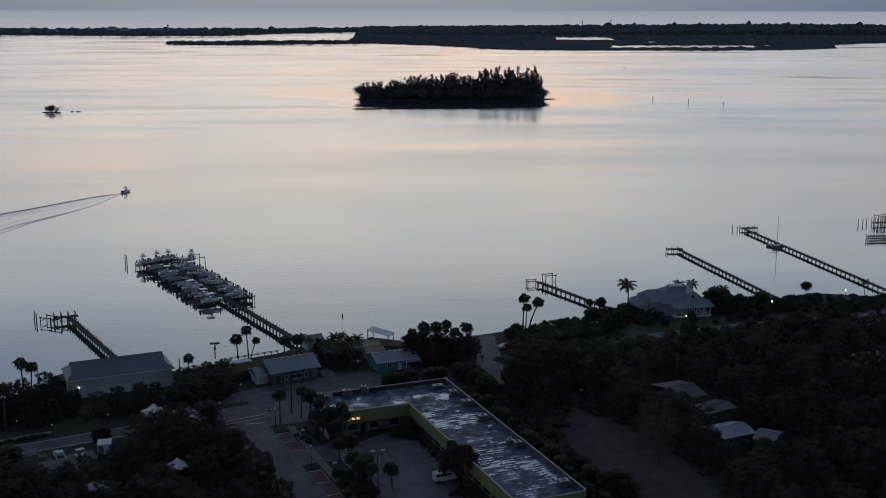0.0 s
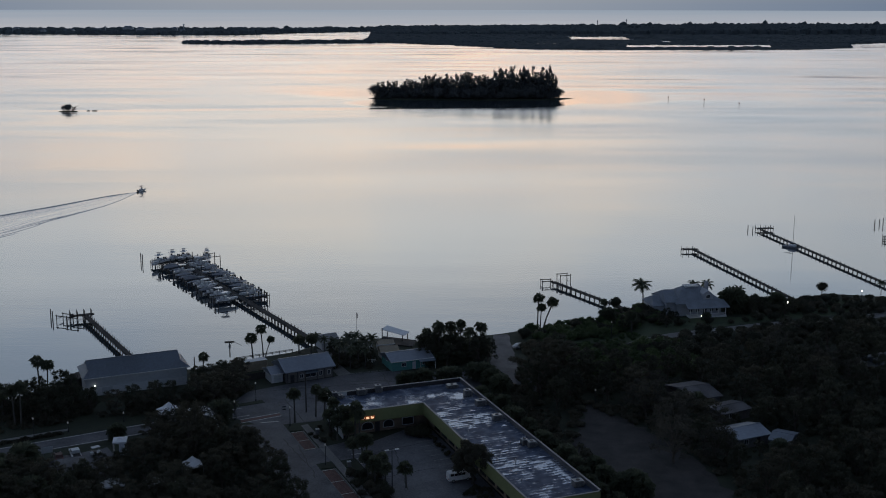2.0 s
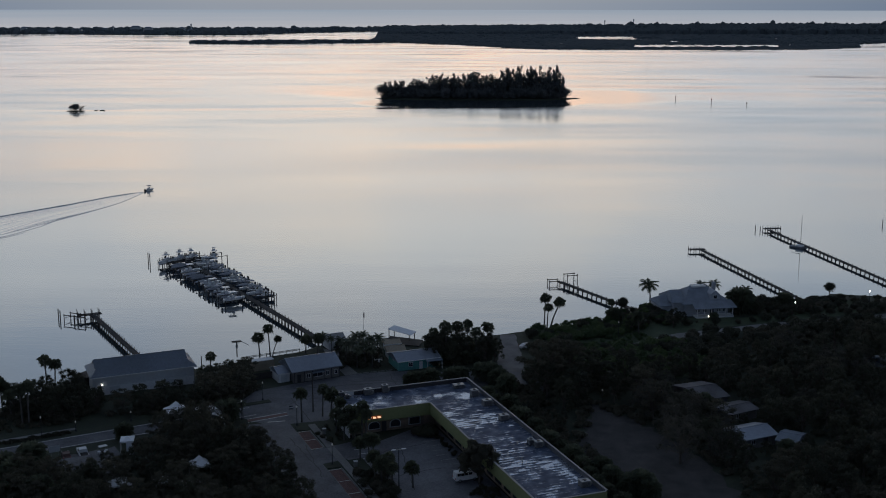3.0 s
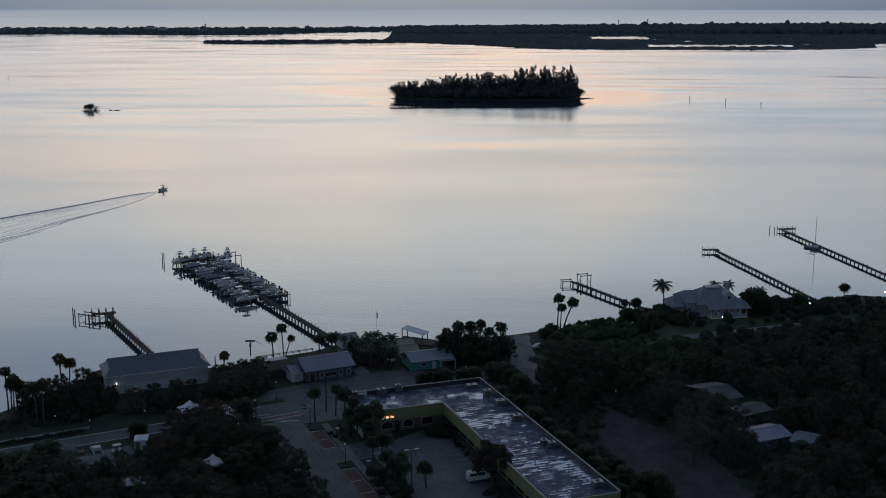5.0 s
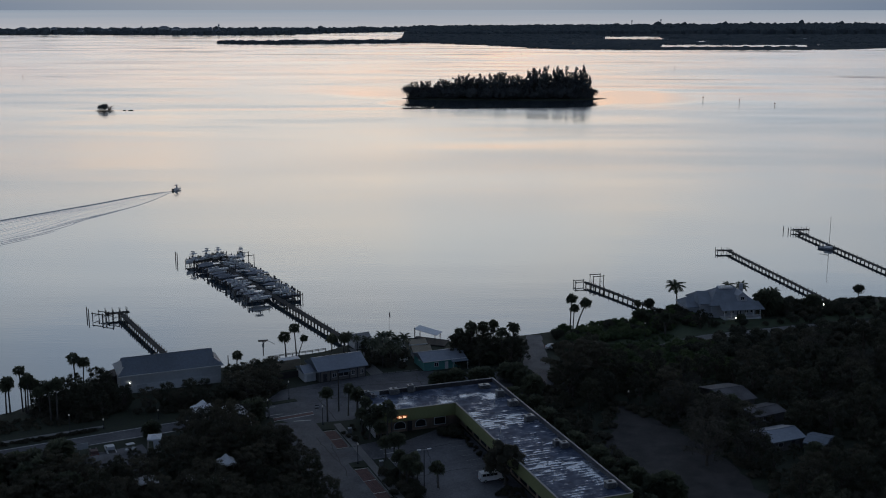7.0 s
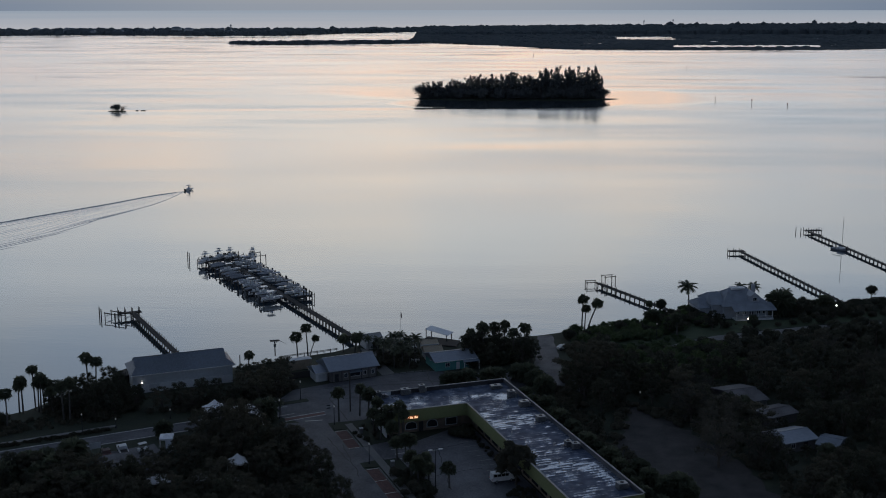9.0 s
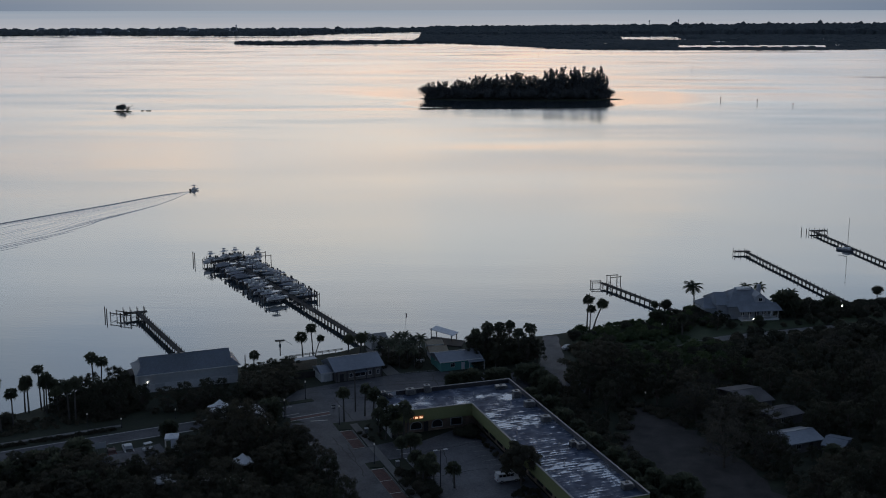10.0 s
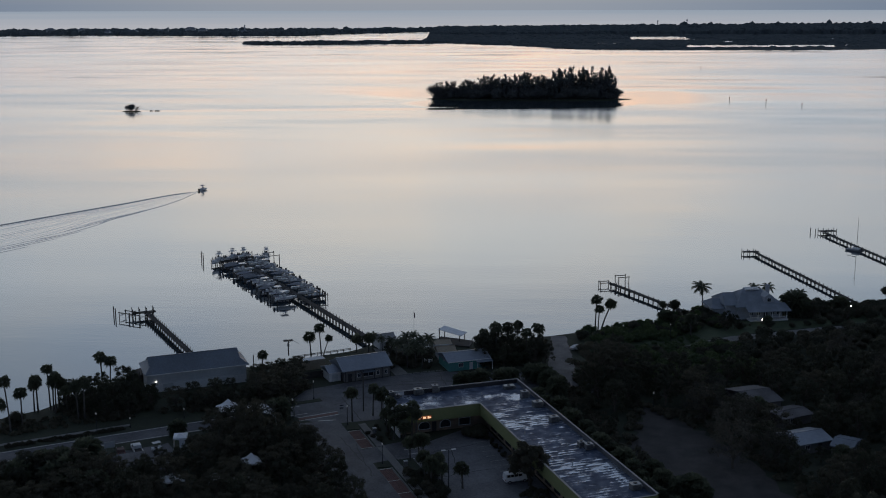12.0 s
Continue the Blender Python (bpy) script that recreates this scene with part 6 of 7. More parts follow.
BOATS = [motorboat("cover", label="motorboat under a grey cover on a lift", hull=GELSHADE), motorboat("open", hull=GELSHADE, label="open white motorboat on a lift"), motorboat("ttop", 7.8, 2.6, label="white motorboat with canvas top on a lift"), motorboat("cover", 6.4, 2.3, 1.0, "motorboat under a grey cover on a lift", GELSHADE)]
WHITEBOAT = motorboat("hard", 8.0, 2.7, 1.2, "white motorboat with a flat hardtop on a lift")
BIG = motorboat("tower", 8.8, 3.5, 1.6, "large white fishing boat with hardtop and tower on a lift")
heading = math.degrees(math.atan2(DN.y, DN.x))


def set_boat(proto, u, v, turn, z):
    x, y = dock(u, v)
    m = pose(x, y, z, 0, 0, turn)
    if proto.name not in used:
        used.add(proto.name)
        proto.matrix_basis = m
        return proto
    return copy_thing(proto, m)


r6 = random.Random(21)
SLIPS = [62.5 + i * 4.35 for i in range(16)]
for i, u in enumerate(SLIPS):
    # bows in towards the walkway, motors outwards
    set_boat(r6.choice(BOATS + [BOATS[2], WHITEBOAT]), u + 0.6, 8.9 + r6.uniform(-0.5, 0.7), heading + 180 + r6.uniform(-6, 6), 0.7 + r6.uniform(-0.3, 0.5))
    if i < 15:
        set_boat(r6.choice(BOATS + [BOATS[2], WHITEBOAT, WHITEBOAT]), u + 0.6, -8.6 + r6.uniform(-0.7, 0.5), heading + r6.uniform(-6, 6), 0.7 + r6.uniform(-0.3, 0.5))
for u, v, a in ((133.2, -5.0, 40), (135.6, 1.4, 36), (136.0, 5.4, 48), (133.0, 12.0, 75)):
    set_boat(BIG, u, v + 0.2, heading + 180 + a, 1.0)
sl = thing("slip_frame", pose(P0.x, P0.y, 0, 0, 0, heading + 90), "dark lift piles and beams of the boat slips", "boat lift")
for u in [60.5 + i * 4.35 for i in range(18)]:
    for sgn in (-1, 1):
        for v in (3.2, 9.2):
            post(sl, u, sgn * v, 2.5 + r6.uniform(-0.3, 0.4), 0.13)
        part("lift_beam", Geo().box(u - 0.08, u + 0.08, sgn * 6.2 - 3.2, sgn * 6.2 + 3.2, 1.75, 1.95), PILE, sl)
        part("cradle_beam", Geo().box(u, u + 4.35, sgn * 4.6 - 0.08, sgn * 4.6 + 0.08, 0.42, 0.57), PILE, sl)
for uc, vc in ((128.6, 6.6), (131.0, -0.4), (131.8, -4.9), (128.8, -13.0)):
    # a square lift frame round each large boat
    for du in (-3.2, 3.2):
        for dv in (-2.3, 2.3):
            post(sl, uc + du, vc + dv, 3.3 + 0.3 * math.sin(uc + du + dv), 0.16)
        part("lift_beam", Geo().box(uc + du - 0.1, uc + du + 0.1, vc - 2.3, vc + 2.3, 2.6, 2.8), PILE, sl)
for v in (-3.6, -5.7):
    # empty lift at the inner end of the row
    for u in (58.8, 61.4):
        post(sl, u, v - 2.0, 3.6, 0.16)
    part("lift_beam", Geo().box(58.6, 61.6, v - 2.1, v - 1.9, 3.1, 3.35), PILE, sl)
    part("cradle_beam", Geo().box(58.6, 61.6, v - 2.1, v - 1.9, 1.2, 1.4), PILE, sl)
pier("finger_pier", *dock(131, -10), *dock(131, 10), 5.2, "broad timber platform at the dock's end", gap=2.5)

# sailing boat beside the long pier, the running motorboat and its wake
sb2 = thing("sailing_boat", pose(140.4, 473.0, 0.0, 0, 0, -42), "small pale sailing boat with a bare mast", "boat")
rr = hull_rings(7.6, 2.4, 1.1)
part("hull", Geo().loft([[(x - 4, y, z - 0.25) for x, y, z in r] for r in rr]), COVER, sb2)
part("cabin", Geo().box(-1.4, 1.8, -0.8, 0.8, 0.85, 1.5, bevel=0.15), WHITE, sb2)
part("mast", Geo().tube([(0.4, 0, 0.8), (0.4, 0, 14.0)], [0.10, 0.07], 6), DARK, sb2)
part("boom", Geo().tube([(0.4, 0, 2.3), (-3.4, 0, 2.2)], [0.12, 0.09], 6), COVER, sb2)
for a, b in (((4.4, 0, 1.2), (0.4, 0, 13.8)), ((-3.9, 0, 1.0), (0.4, 0, 13.8))):
    part("stay", Geo().tube([a, b], [0.008, 0.008], 3), DARK, sb2)
RUN = Vector((-171.0, 617.0))
WAY = Vector((0.51, 0.86))
rb2 = motorboat("ttop", 6.0, 2.2, 0.95, label="motorboat with canvas top running across the lagoon")
rb2["group"] = ""
rb2.name = "running_boat"
rb2.matrix_basis = pose(RUN.x - 4 * WAY.x, RUN.y - 4 * WAY.y, -0.3, 0, -3, math.degrees(math.atan2(WAY.y, WAY.x)))
wk = thing("boat_wake", pose(0, 0, 0), "spreading wake of smooth ridges behind the running boat", "wake", kind="structure")


def ridge(pts, w, h, name="wake_ridge"):
    """A low smooth swell along a polyline."""
    g = Geo()
    k = len(pts)
    rr = []
    for i, p in enumerate(pts):
        a, b = Vector(pts[max(i - 1, 0)]), Vector(pts[min(i + 1, k - 1)])
        d = (b - a).normalized()
        q = Vector((-d.y, d.x))
        fade = min(1, i / 2, (k - 1 - i) / 2) * 0.97 + 0.03
        rr.append([(p[0] + q.x * w * s, p[1] + q.y * w * s, -0.02 + h * fade * z) for s, z in ((-1, 0), (-0.55, 0.45), (-0.15, 0.95), (0.15, 0.95), (0.55, 0.45), (1, 0))])
    for i in range(k - 1):
        g.add(rr[i] + rr[i + 1], [(j, j + 1, 7 + j, 6 + j) for j in range(5)])
    me = mesh_from(name, g.v, [f[::-1] for f in g.f], WAKE, True)
    part(name, me, WAKE, wk)


STERN = RUN - WAY * 4.5
UPPER = [(STERN.x, STERN.y), (-186.2, 596.4), (-201.3, 569.5), (-227.7, 527.9), (-262, 472), (-330, 362)]
LOWER = [(STERN.x + 0.6, STERN.y - 1), (-175.1, 584.2), (-177.9, 568.7), (-184.9, 545.9), (-191.9, 526.2), (-197.6, 492.1), (-204.1, 471.1), (-222, 422), (-240, 380)]


def along(pts, q):
    """The point a share q of the way down a polyline."""
    lens = [math.dist(a, b) for a, b in zip(pts, pts[1:])]
    left = q * sum(lens)
    for a, b, k in zip(pts, pts[1:], lens):
        if left <= k:
            return Vector(a).lerp(Vector(b), left / k)
        left -= k
    return Vector(pts[-1])


# the churned fan between the two arms: fine furrows that spread and fade with distance
NU, NV = 90, 132
fan = []
for i in range(NU + 1):
    q = 0.004 + 0.9 * (i / NU) ** 1.3
    a, b = along(UPPER, q), along(LOWER, q)
    for j in range(NV + 1):
        s = j / NV
        p = a.lerp(b, s)
        rip2 = noise.noise((s * 34, i * 0.09, 3)) + 0.6 * noise.noise((s * 13, i * 0.05, 9)) + 0.35 * noise.noise((p.x * 0.5, p.y * 0.5, 4))
        fade = min(1, s * 12, (1 - s) * 5) * min(1, (1 - i / NU) * 2.2)
        fan.append((p.x, p.y, -0.01 + fade * (0.03 + 0.075 * min(1, 0.3 + q * 2.4) * rip2)))
quads = [((i + 1) * (NV + 1) + j, (i + 1) * (NV + 1) + j + 1, i * (NV + 1) + j + 1, i * (NV + 1) + j) for i in range(NU) for j in range(NV)]
part("wake_fan", mesh_from("wake_fan", fan, quads, WAKE, True), WAKE, wk)
for k2, w, h in ((0.0, 0.9, 0.32), (0.035, 0.5, 0.15), (-0.02, 0.4, 0.10), (0.09, 0.5, 0.10)):
    ridge([tuple(along(UPPER, 0.95 * i / 48).lerp(along(LOWER, 0.95 * i / 48), k2)) for i in range(49)], w, h)
ridge([tuple(along(LOWER, 0.42 * i / 30)) for i in range(31)], 0.6, 0.2)
for i in range(9):
    # crests that peel off the near arm one after another
    q = 0.16 + 0.075 * i
    pts = [along(LOWER, min(1, q + 0.02 * j)).lerp(along(UPPER, min(1, q + 0.03 * j)), 0.012 * j - 0.03 + 0.002 * j * (i % 3)) for j in range(11)]
    ridge([tuple(p) for p in pts], 0.7, 0.15 - 0.006 * i)
for i in range(6):
    q = 0.3 + 0.1 * i
    pts = [along(LOWER, min(1, q + 0.02 * j)).lerp(along(UPPER, min(1, q + 0.03 * j)), 0.012 * j + 0.07) for j in range(10)]
    ridge([tuple(p) for p in pts], 0.6, 0.09)
# channel markers
for x, y, h in ((284.5, 1816, 6), (221.5, 1217, 5), (252, 1183, 5.5), (281.5, 1157, 4), (-640, 1560, 4), (60, 2300, 4)):
    t = thing("channel_marker", pose(x, y, 0), "dark channel marker pile with a board", "marker", "channel markers")
    post(t, 0, 0, h, 0.24, "post")
    part("board", Geo().box(-0.6, 0.6, -0.42, -0.32, h - 1.4, h - 0.3), RED, t)

# ---- palms, shrubs ----
PG = "cabbage palms along the shore"
for x, y, h in ((-118.6, 249.7, 13.5), (-117, 252.6, 9.6), (-118.3, 262.6, 8.4), (-117.4, 262.7, 9.2), (-115, 264.6, 11.6), (-113.8, 263.6, 9), (-112.6, 264.4, 8.4), (-111.6, 265.2, 7.8), (-109.6, 262, 7.2), (-105.4, 258.1, 9.8), (-103.8, 257.9, 10.6), (-125, 248, 8), (-58.1, 313, 6.9), (-55.1, 313, 9.4)):
    palm(x, y, h, PG)
# palms by the junction, the car park and the shore gardens
for x, y, h in ((-38.8, 260.7, 8.6), (-34.3, 264.8, 8), (-32, 262.5, 7.6), (-22.6, 237.2, 5.4), (-20.6, 236.2, 6.8), (-19.5, 236.2, 6.6), (-10.4, 223.1, 5.6), (25, 344.2, 10.8), (25.9, 344.0, 7.8), (1, 312, 11.4), (-4.8, 311, 11.0), (6.5, 313, 10.6), (-2.2, 314, 10.4), (-8.4, 313, 8.4), (-9.6, 310.6, 7.2), (3.6, 310.4, 9.6), (-69.5, 300.5, 5), (-45.5, 317, 5.2), (-42, 316.5, 5.6), (-29.5, 252.5, 6.5), (-27.5, 249.5, 6), (-26.4, 253.4, 6.8), (-24.6, 246, 5.6), (-106.8, 279, 10.6), (-104.4, 277.6, 10)):
    palm(x, y, h, PG)
plant(LEANPALM, -54.5, 312.5, 0.75, 20)
plant(LEANPALM, 26.8, 344.2, 1.2, 0)
plant(LEANPALM, 48.6, 356.0, 0.8, 200)
for x, y, h in ((-93, 231.5, 6.2), (-100.2, 224.8, 5.8), (-93.1, 222.1, 6.4), (-95.2, 218.6, 6.0), (-89.6, 213.6, 6.2), (-85.6, 215.2, 5.6), (-97.3, 227.4, 5.4), (-103, 219, 6.0)):
    plant(BUSHPALM, x, y, h / 5.2, group="low palms south of the road")
for x, y, h in ((31.0, 225.5, 0.85), (34.2, 221.0, 0.9), (36.6, 221.5, 1.0), (38.0, 218.6, 0.85), (29.6, 231.0, 0.8)):
    plant(BUSHPALM, x, y, h, group="low palms beside the sandy yard")
# low palms before the teal building and down the mall's flank
r7 = random.Random(4)
for x, y in ((-13.4, 286.2), (-10.6, 287.2), (-8.6, 288.4), (-3.0, 290.2), (-0.6, 291.2), (4.6, 293.8), (7.2, 292.0), (9.4, 287.0), (11.4, 282.6)):
    plant(BUSHPALM, x, y, r7.uniform(0.85, 1.1), group="low palms before the teal building")
for i in range(17):
    u = i / 16
    x, y = 6.5 + 28.5 * u + r7.uniform(-0.8, 1.6), 278 - 74 * u + r7.uniform(-1, 1)
    plant(BUSHPALM, x, y, r7.uniform(0.62, 0.92), group="low palms along the mall's flank")
for x, y, s in ((61.9, 370.5, 1.3), (94, 371, 0.85), (83.5, 374, 0.9), (80, 376, 0.85), (-41, 318.5, 0.62), (-38, 317, 0.55), (-31.5, 312, 0.7), (-24.6, 313.5, 0.75), (-29, 318, 0.66), (-27.4, 306.5, 0.8), (-25.2, 303.4, 0.7), (-29.4, 303.2, 0.72), (-32.8, 306.8, 0.78), (-26.6, 309.8, 0.82), (-34.6, 312.4, 0.7), (-30.4, 315.2, 0.74), (-55.5, 262.5, 0.55), (-53.5, 263.5, 0.5), (147, 388, 0.6)):
    plant(COCO, x, y, s, sz=0.78 if 90 < x < 95 else min(s, 0.9 + 0.1 * s), group="coconut palms")
for x, y, h in ((51.5, 361.5, 5.6), (124.6, 382, 6.0)):
    t = thing("clipped_tree", pose(x, y, GZ), "small tree clipped to a dark round ball", "tree", "clipped round trees")
    part("trunk", Geo().tube([(0, 0, -0.2), (0.05, 0, h - 2.4)], [0.16, 0.1], 6), BARK, t)
    v, f = leaves([(0, 0, h - 1.9), (0.3, 0, h - 1.7), (-0.3, 0.2, h - 2.0)], [1.75, 1.6, 1.6], 2800, 0.24, 0.95, 0.3)
    part("crown", mesh_from("crown", v, f, LEAF), LEAF, t)
wood([(-35, 253), (-33, 257), (-29, 259), (-28, 250), (-31, 247)], 2.4, SHRUBS, 0.3, 0.5, "shrubs by the car park", (), 12)
wood([(-19, 214), (-23, 231), (-17.5, 233), (-13.5, 216)], 2.6, SHRUBS, 0.5, 0.9, "shrubs by the car park", (), 13)
wood([(-11.5, 253.5), (-8, 256), (-6.6, 252), (-8.5, 251)], 1.9, SHRUBS, 0.7, 1.0, "shrubs along the mall front", (), 14)
plant(broadleaf("round_tree", 9.0, 4.7, 10500, LEAF_DARK, "dense round dark tree beside the parked van", 0.9, low=0.3), 3.4, 225.2, 1.0, 0)
wood([(1.8, 219.6), (3.2, 222.6), (7.5, 221.6), (8.4, 218.8), (5.0, 217.8)], 1.4, SHRUBS, 0.35, 0.5, "shrubs in the tree bed", (), 61)
for x, y, h in ((-18.6, 227.4, 6.4), (-17.0, 225.2, 5.8), (-16.0, 228.2, 5.4), (-14.8, 224.4, 5.0), (-29.0, 254.5, 8.2), (-25.6, 251.0, 7.4), (-121.5, 250, 7.6), (-112.8, 262.6, 10.2), (-23.4, 249.3, 9.2), (-22.2, 247.4, 8.0)):
    palm(x, y, h, PG)
for i in range(24):
    # planting along the long shop front
    p = ml.matrix_world @ Vector((A1 - 0.4 + 0.5 * math.sin(i * 3.0), -(B0 + 1.5 + i * 1.35), 0))
    plant(SHRUBS[i % 2], p.x, p.y, 0.3 + 0.12 * math.sin(i * 1.7), group="shrubs along the mall front")
plant(SHRUBS[0], -119.5, 253.5, 1.3)
wood([(20, 340), (45, 353), (52, 363), (60, 366), (62, 352), (48, 336), (30, 330), (20, 332)], 3.4, SHRUBS[:1] + [FRESH] * 4, 0.6, 1.1, "garden shrubs by the shore", (), 15)
wood([(44, 340), (46, 350), (66, 358), (66, 350), (54, 342)], 4.0, SHRUBS[:1] + [FRESH] * 3, 0.6, 1.1, "garden shrubs by the shore", (), 16)
wood([(90, 356), (96, 372), (112, 374), (118, 366), (104, 358)], 3.6, SHRUBS + LEAFY[:1], 0.3, 0.45, "garden shrubs by the house", (), 17)
wood([(66, 346), (69, 352), (84, 353), (98, 356), (106, 356), (98, 352), (84, 348)], 4.6, SHRUBS, 0.3, 1.15, "shrubs before the waterfront house", (DRV,), 81)
wood([(62, 348), (60, 356), (67, 358), (69, 352)], 2.6, SHRUBS, 0.7, 1.1, "front garden shrubs", (), 18)
for x, y, s in ((47.6, 237, 1.1), (49.5, 251, 1.0), (57, 238, 0.9), (46, 265, 1.0), (54, 259, 0.9)):
    plant(GREYTREE, x, y, s, group="sparse trees by the yard")
plant(GREYTREE, -64, 247, 0.9)
plant(GREYTREE, -58, 250, 0.8)
wood([(89, 362), (91, 372), (100, 377), (108, 374), (104, 366), (96, 362)], 2.8, SHRUBS, 0.7, 1.2, "garden shrubs by the house", (), 51)
wood([(104, 366), (110, 376), (119, 377), (120, 370), (112, 366)], 2.6, SHRUBS, 0.7, 1.2, "hedge shrubs by the pier foot", (), 52)
wood([(48, 352), (52, 362), (62, 368), (66, 362), (58, 352)], 3.0, SHRUBS, 0.7, 1.2, "garden shrubs by the shore", (), 53)
hd = thing("clipped_hedge", pose(121.5, 378, GZ, 0, 0, 5), "long dark clipped hedge", "hedge")
v, f = leaves([(x, 0, 1.1) for x in (-4, -2, 0, 2, 4)], [1.5] * 5, 2600, 0.28, 0.75, 0.4)
part("foliage", mesh_from("foliage", v, f, LEAF), LEAF, hd)
part("woody_base", Geo().box(-4, 4, -0.2, 0.2, -0.2, 0.8), BARK, hd)


# ---- lamps, poles ----
def street_lamp(x, y, h=5.0, lit=False):
    t = thing("street_lamp", pose(x, y, GZ), "post-top street lamp, lit" if lit else "slim dark post-top street lamp with pale globe", "street lamp", "street lamps")
    part("base", Geo().tube([(0, 0, 0), (0, 0, 0.5), (0, 0, 0.6)], [0.2, 0.18, 0.09], 8), DARK, t)
    part("post", Geo().tube([(0, 0, 0.6), (0, 0, h - 0.5)], [0.085, 0.06], 8), DARK, t)
    part("globe", Geo().tube([(0, 0, h - 0.5), (0, 0, h - 0.38), (0, 0, h - 0.12), (0, 0, h)], [0.09, 0.16, 0.15, 0.05], 10), BULB if lit else BULBDIM, t)


for x, y in ((-28.5, 234.8), (-39.6, 258.2), (-50.8, 275.9), (-97.8, 249.8), (-1.5, 310.5), (46.7, 334.5), (-53.5, 262.0), (34.5, 272.0)):
    street_lamp(x, y)
street_lamp(-91.1, 253.6, 2.6)
street_lamp(-80.0, 260.5, 2.6)
for x, y, h in ((77.9, 354.2, 1.6), (108.5, 366.0, 3.2), (137.0, 378.5, 4.0)):
    street_lamp(x, y, h, True)


def nest_pole(x, y, h, turn):
    t = thing("platform_pole", pose(x, y, GZ, 0, 0, turn), "wooden pole with a flat nest platform by the shore", "pole")
    part("pole", Geo().tube([(0, 0, -0.3), (0, 0, h)], [0.17, 0.15], 8), PILE, t)
    part("platform", Geo().box(-1.35, 1.35, -0.6, 0.6, h, h + 0.22), PILE, t)
    part("housing", Geo().box(-0.3, 0.3, -0.3, 0.3, h - 1.7, h - 0.8, bevel=0.05), STEEL, t)
    part("brace", Geo().tube([(0, 0, h - 0.8), (0.9, 0, h)], [0.06, 0.06], 5), PILE, t)
    part("stay_arm", Geo().tube([(1.3, 0, h + 0.1), (3.4, 0, h - 1.2)], [0.05, 0.04], 5), PILE, t)


def utility_pole(x, y, h, turn, arm=2.2, label="tall wooden utility pole with a cross-arm"):
    t = thing("utility_pole", pose(x, y, GZ, 0, 0, turn), label, "utility pole")
    part("pole", Geo().tube([(0, 0, -0.3), (0, 0, h)], [0.17, 0.12], 8), PILE, t)
    if arm:
        part("cross_arm", Geo().box(-arm / 2, arm / 2, -0.08, 0.08, h - 0.7, h - 0.52), PILE, t)
        for x2 in (-arm * 0.45, 0.25, arm * 0.45):
            part("insulator", Geo().tube([(x2, 0, h - 0.52), (x2, 0, h - 0.3)], [0.05, 0.04], 6), DARK, t)
        part("transformer", Geo().tube([(0.3, 0, h - 2.2), (0.3, 0, h - 1.4)], [0.22, 0.22], 8), STEEL, t)


utility_pole(-37.0, 267.8, 10.0, 30, 0)
nest_pole(-64.7, 313.4, 4.1, 15)
utility_pole(7.2, 313.0, 8.5, 25)
utility_pole(-71.8, 300.0, 4.0, 0, 0, "short wooden post at the water's edge")
t = thing("lot_light", pose(-13.3, 223.0, GZ, 0, 0, 20), "tall car-park light with two pale heads", "light pole")
part("pole", Geo().tube([(0, 0, 0), (0, 0, 8.4)], [0.12, 0.08], 8), DARK, t)
part("arm", Geo().box(-1.3, 1.3, -0.04, 0.04, 8.3, 8.4), STEEL, t)
for s in (-1, 1):
    part("head", Geo().box(s * 1.1 - 0.45, s * 1.1 + 0.45, -0.2, 0.2, 8.4, 8.55, bevel=0.04), WHITE, t)
t = thing("flagpole", pose(-30.0, 331.0, GZ), "slim flagpole with a limp dark flag", "flagpole")
part("pole", Geo().tube([(0, 0, -0.2), (0, 0, 8.6)], [0.06, 0.035], 6), STEEL, t)
part("flag", Geo().loft([[(0.05 + 0.3 * s, 0.06 * math.sin(7 * s + k), 8.3 - 1.5 * k / 4 - 0.4 * s) for k in range(5)] + [(0.05 + 0.3 * s, 0.02 + 0.06 * math.sin(7 * s + k), 8.3 - 1.5 * k / 4 - 0.4 * s) for k in range(4, -1, -1)] for s in (0, 0.3, 0.6, 1.0)]), FLAGCLOTH, t)
t = thing("junction_sign", pose(-42.4, 267.4, GZ, 0, 0, 15), "dark striped warning sign on a short post", "sign")
part("post", Geo().tube([(0, 0, 0), (0, 0, 1.6)], [0.05, 0.05], 6), STEEL, t)
for z, mm in ((0.8, DARK), (1.1, WHITE), (1.4, DARK)):
    part("board_stripe", Geo().box(-0.45, 0.45, -0.06, -0.02, z, z + 0.29), mm, t)
for x, y in ((-32.5, 253.2), (-23.3, 233.9), (-27.0, 256.0)):
    t = thing("utility_box", pose(x, y, GZ, 0, 0, 20), "pale utility box beside the sidewalk", "utility box", "utility boxes")
    part("case", Geo().box(-0.4, 0.4, -0.35, 0.35, 0, 1.25, bevel=0.06), CONCRETE, t)
    part("lid", Geo().box(-0.45, 0.45, -0.4, 0.4, 1.25, 1.33), GREYWALL, t)
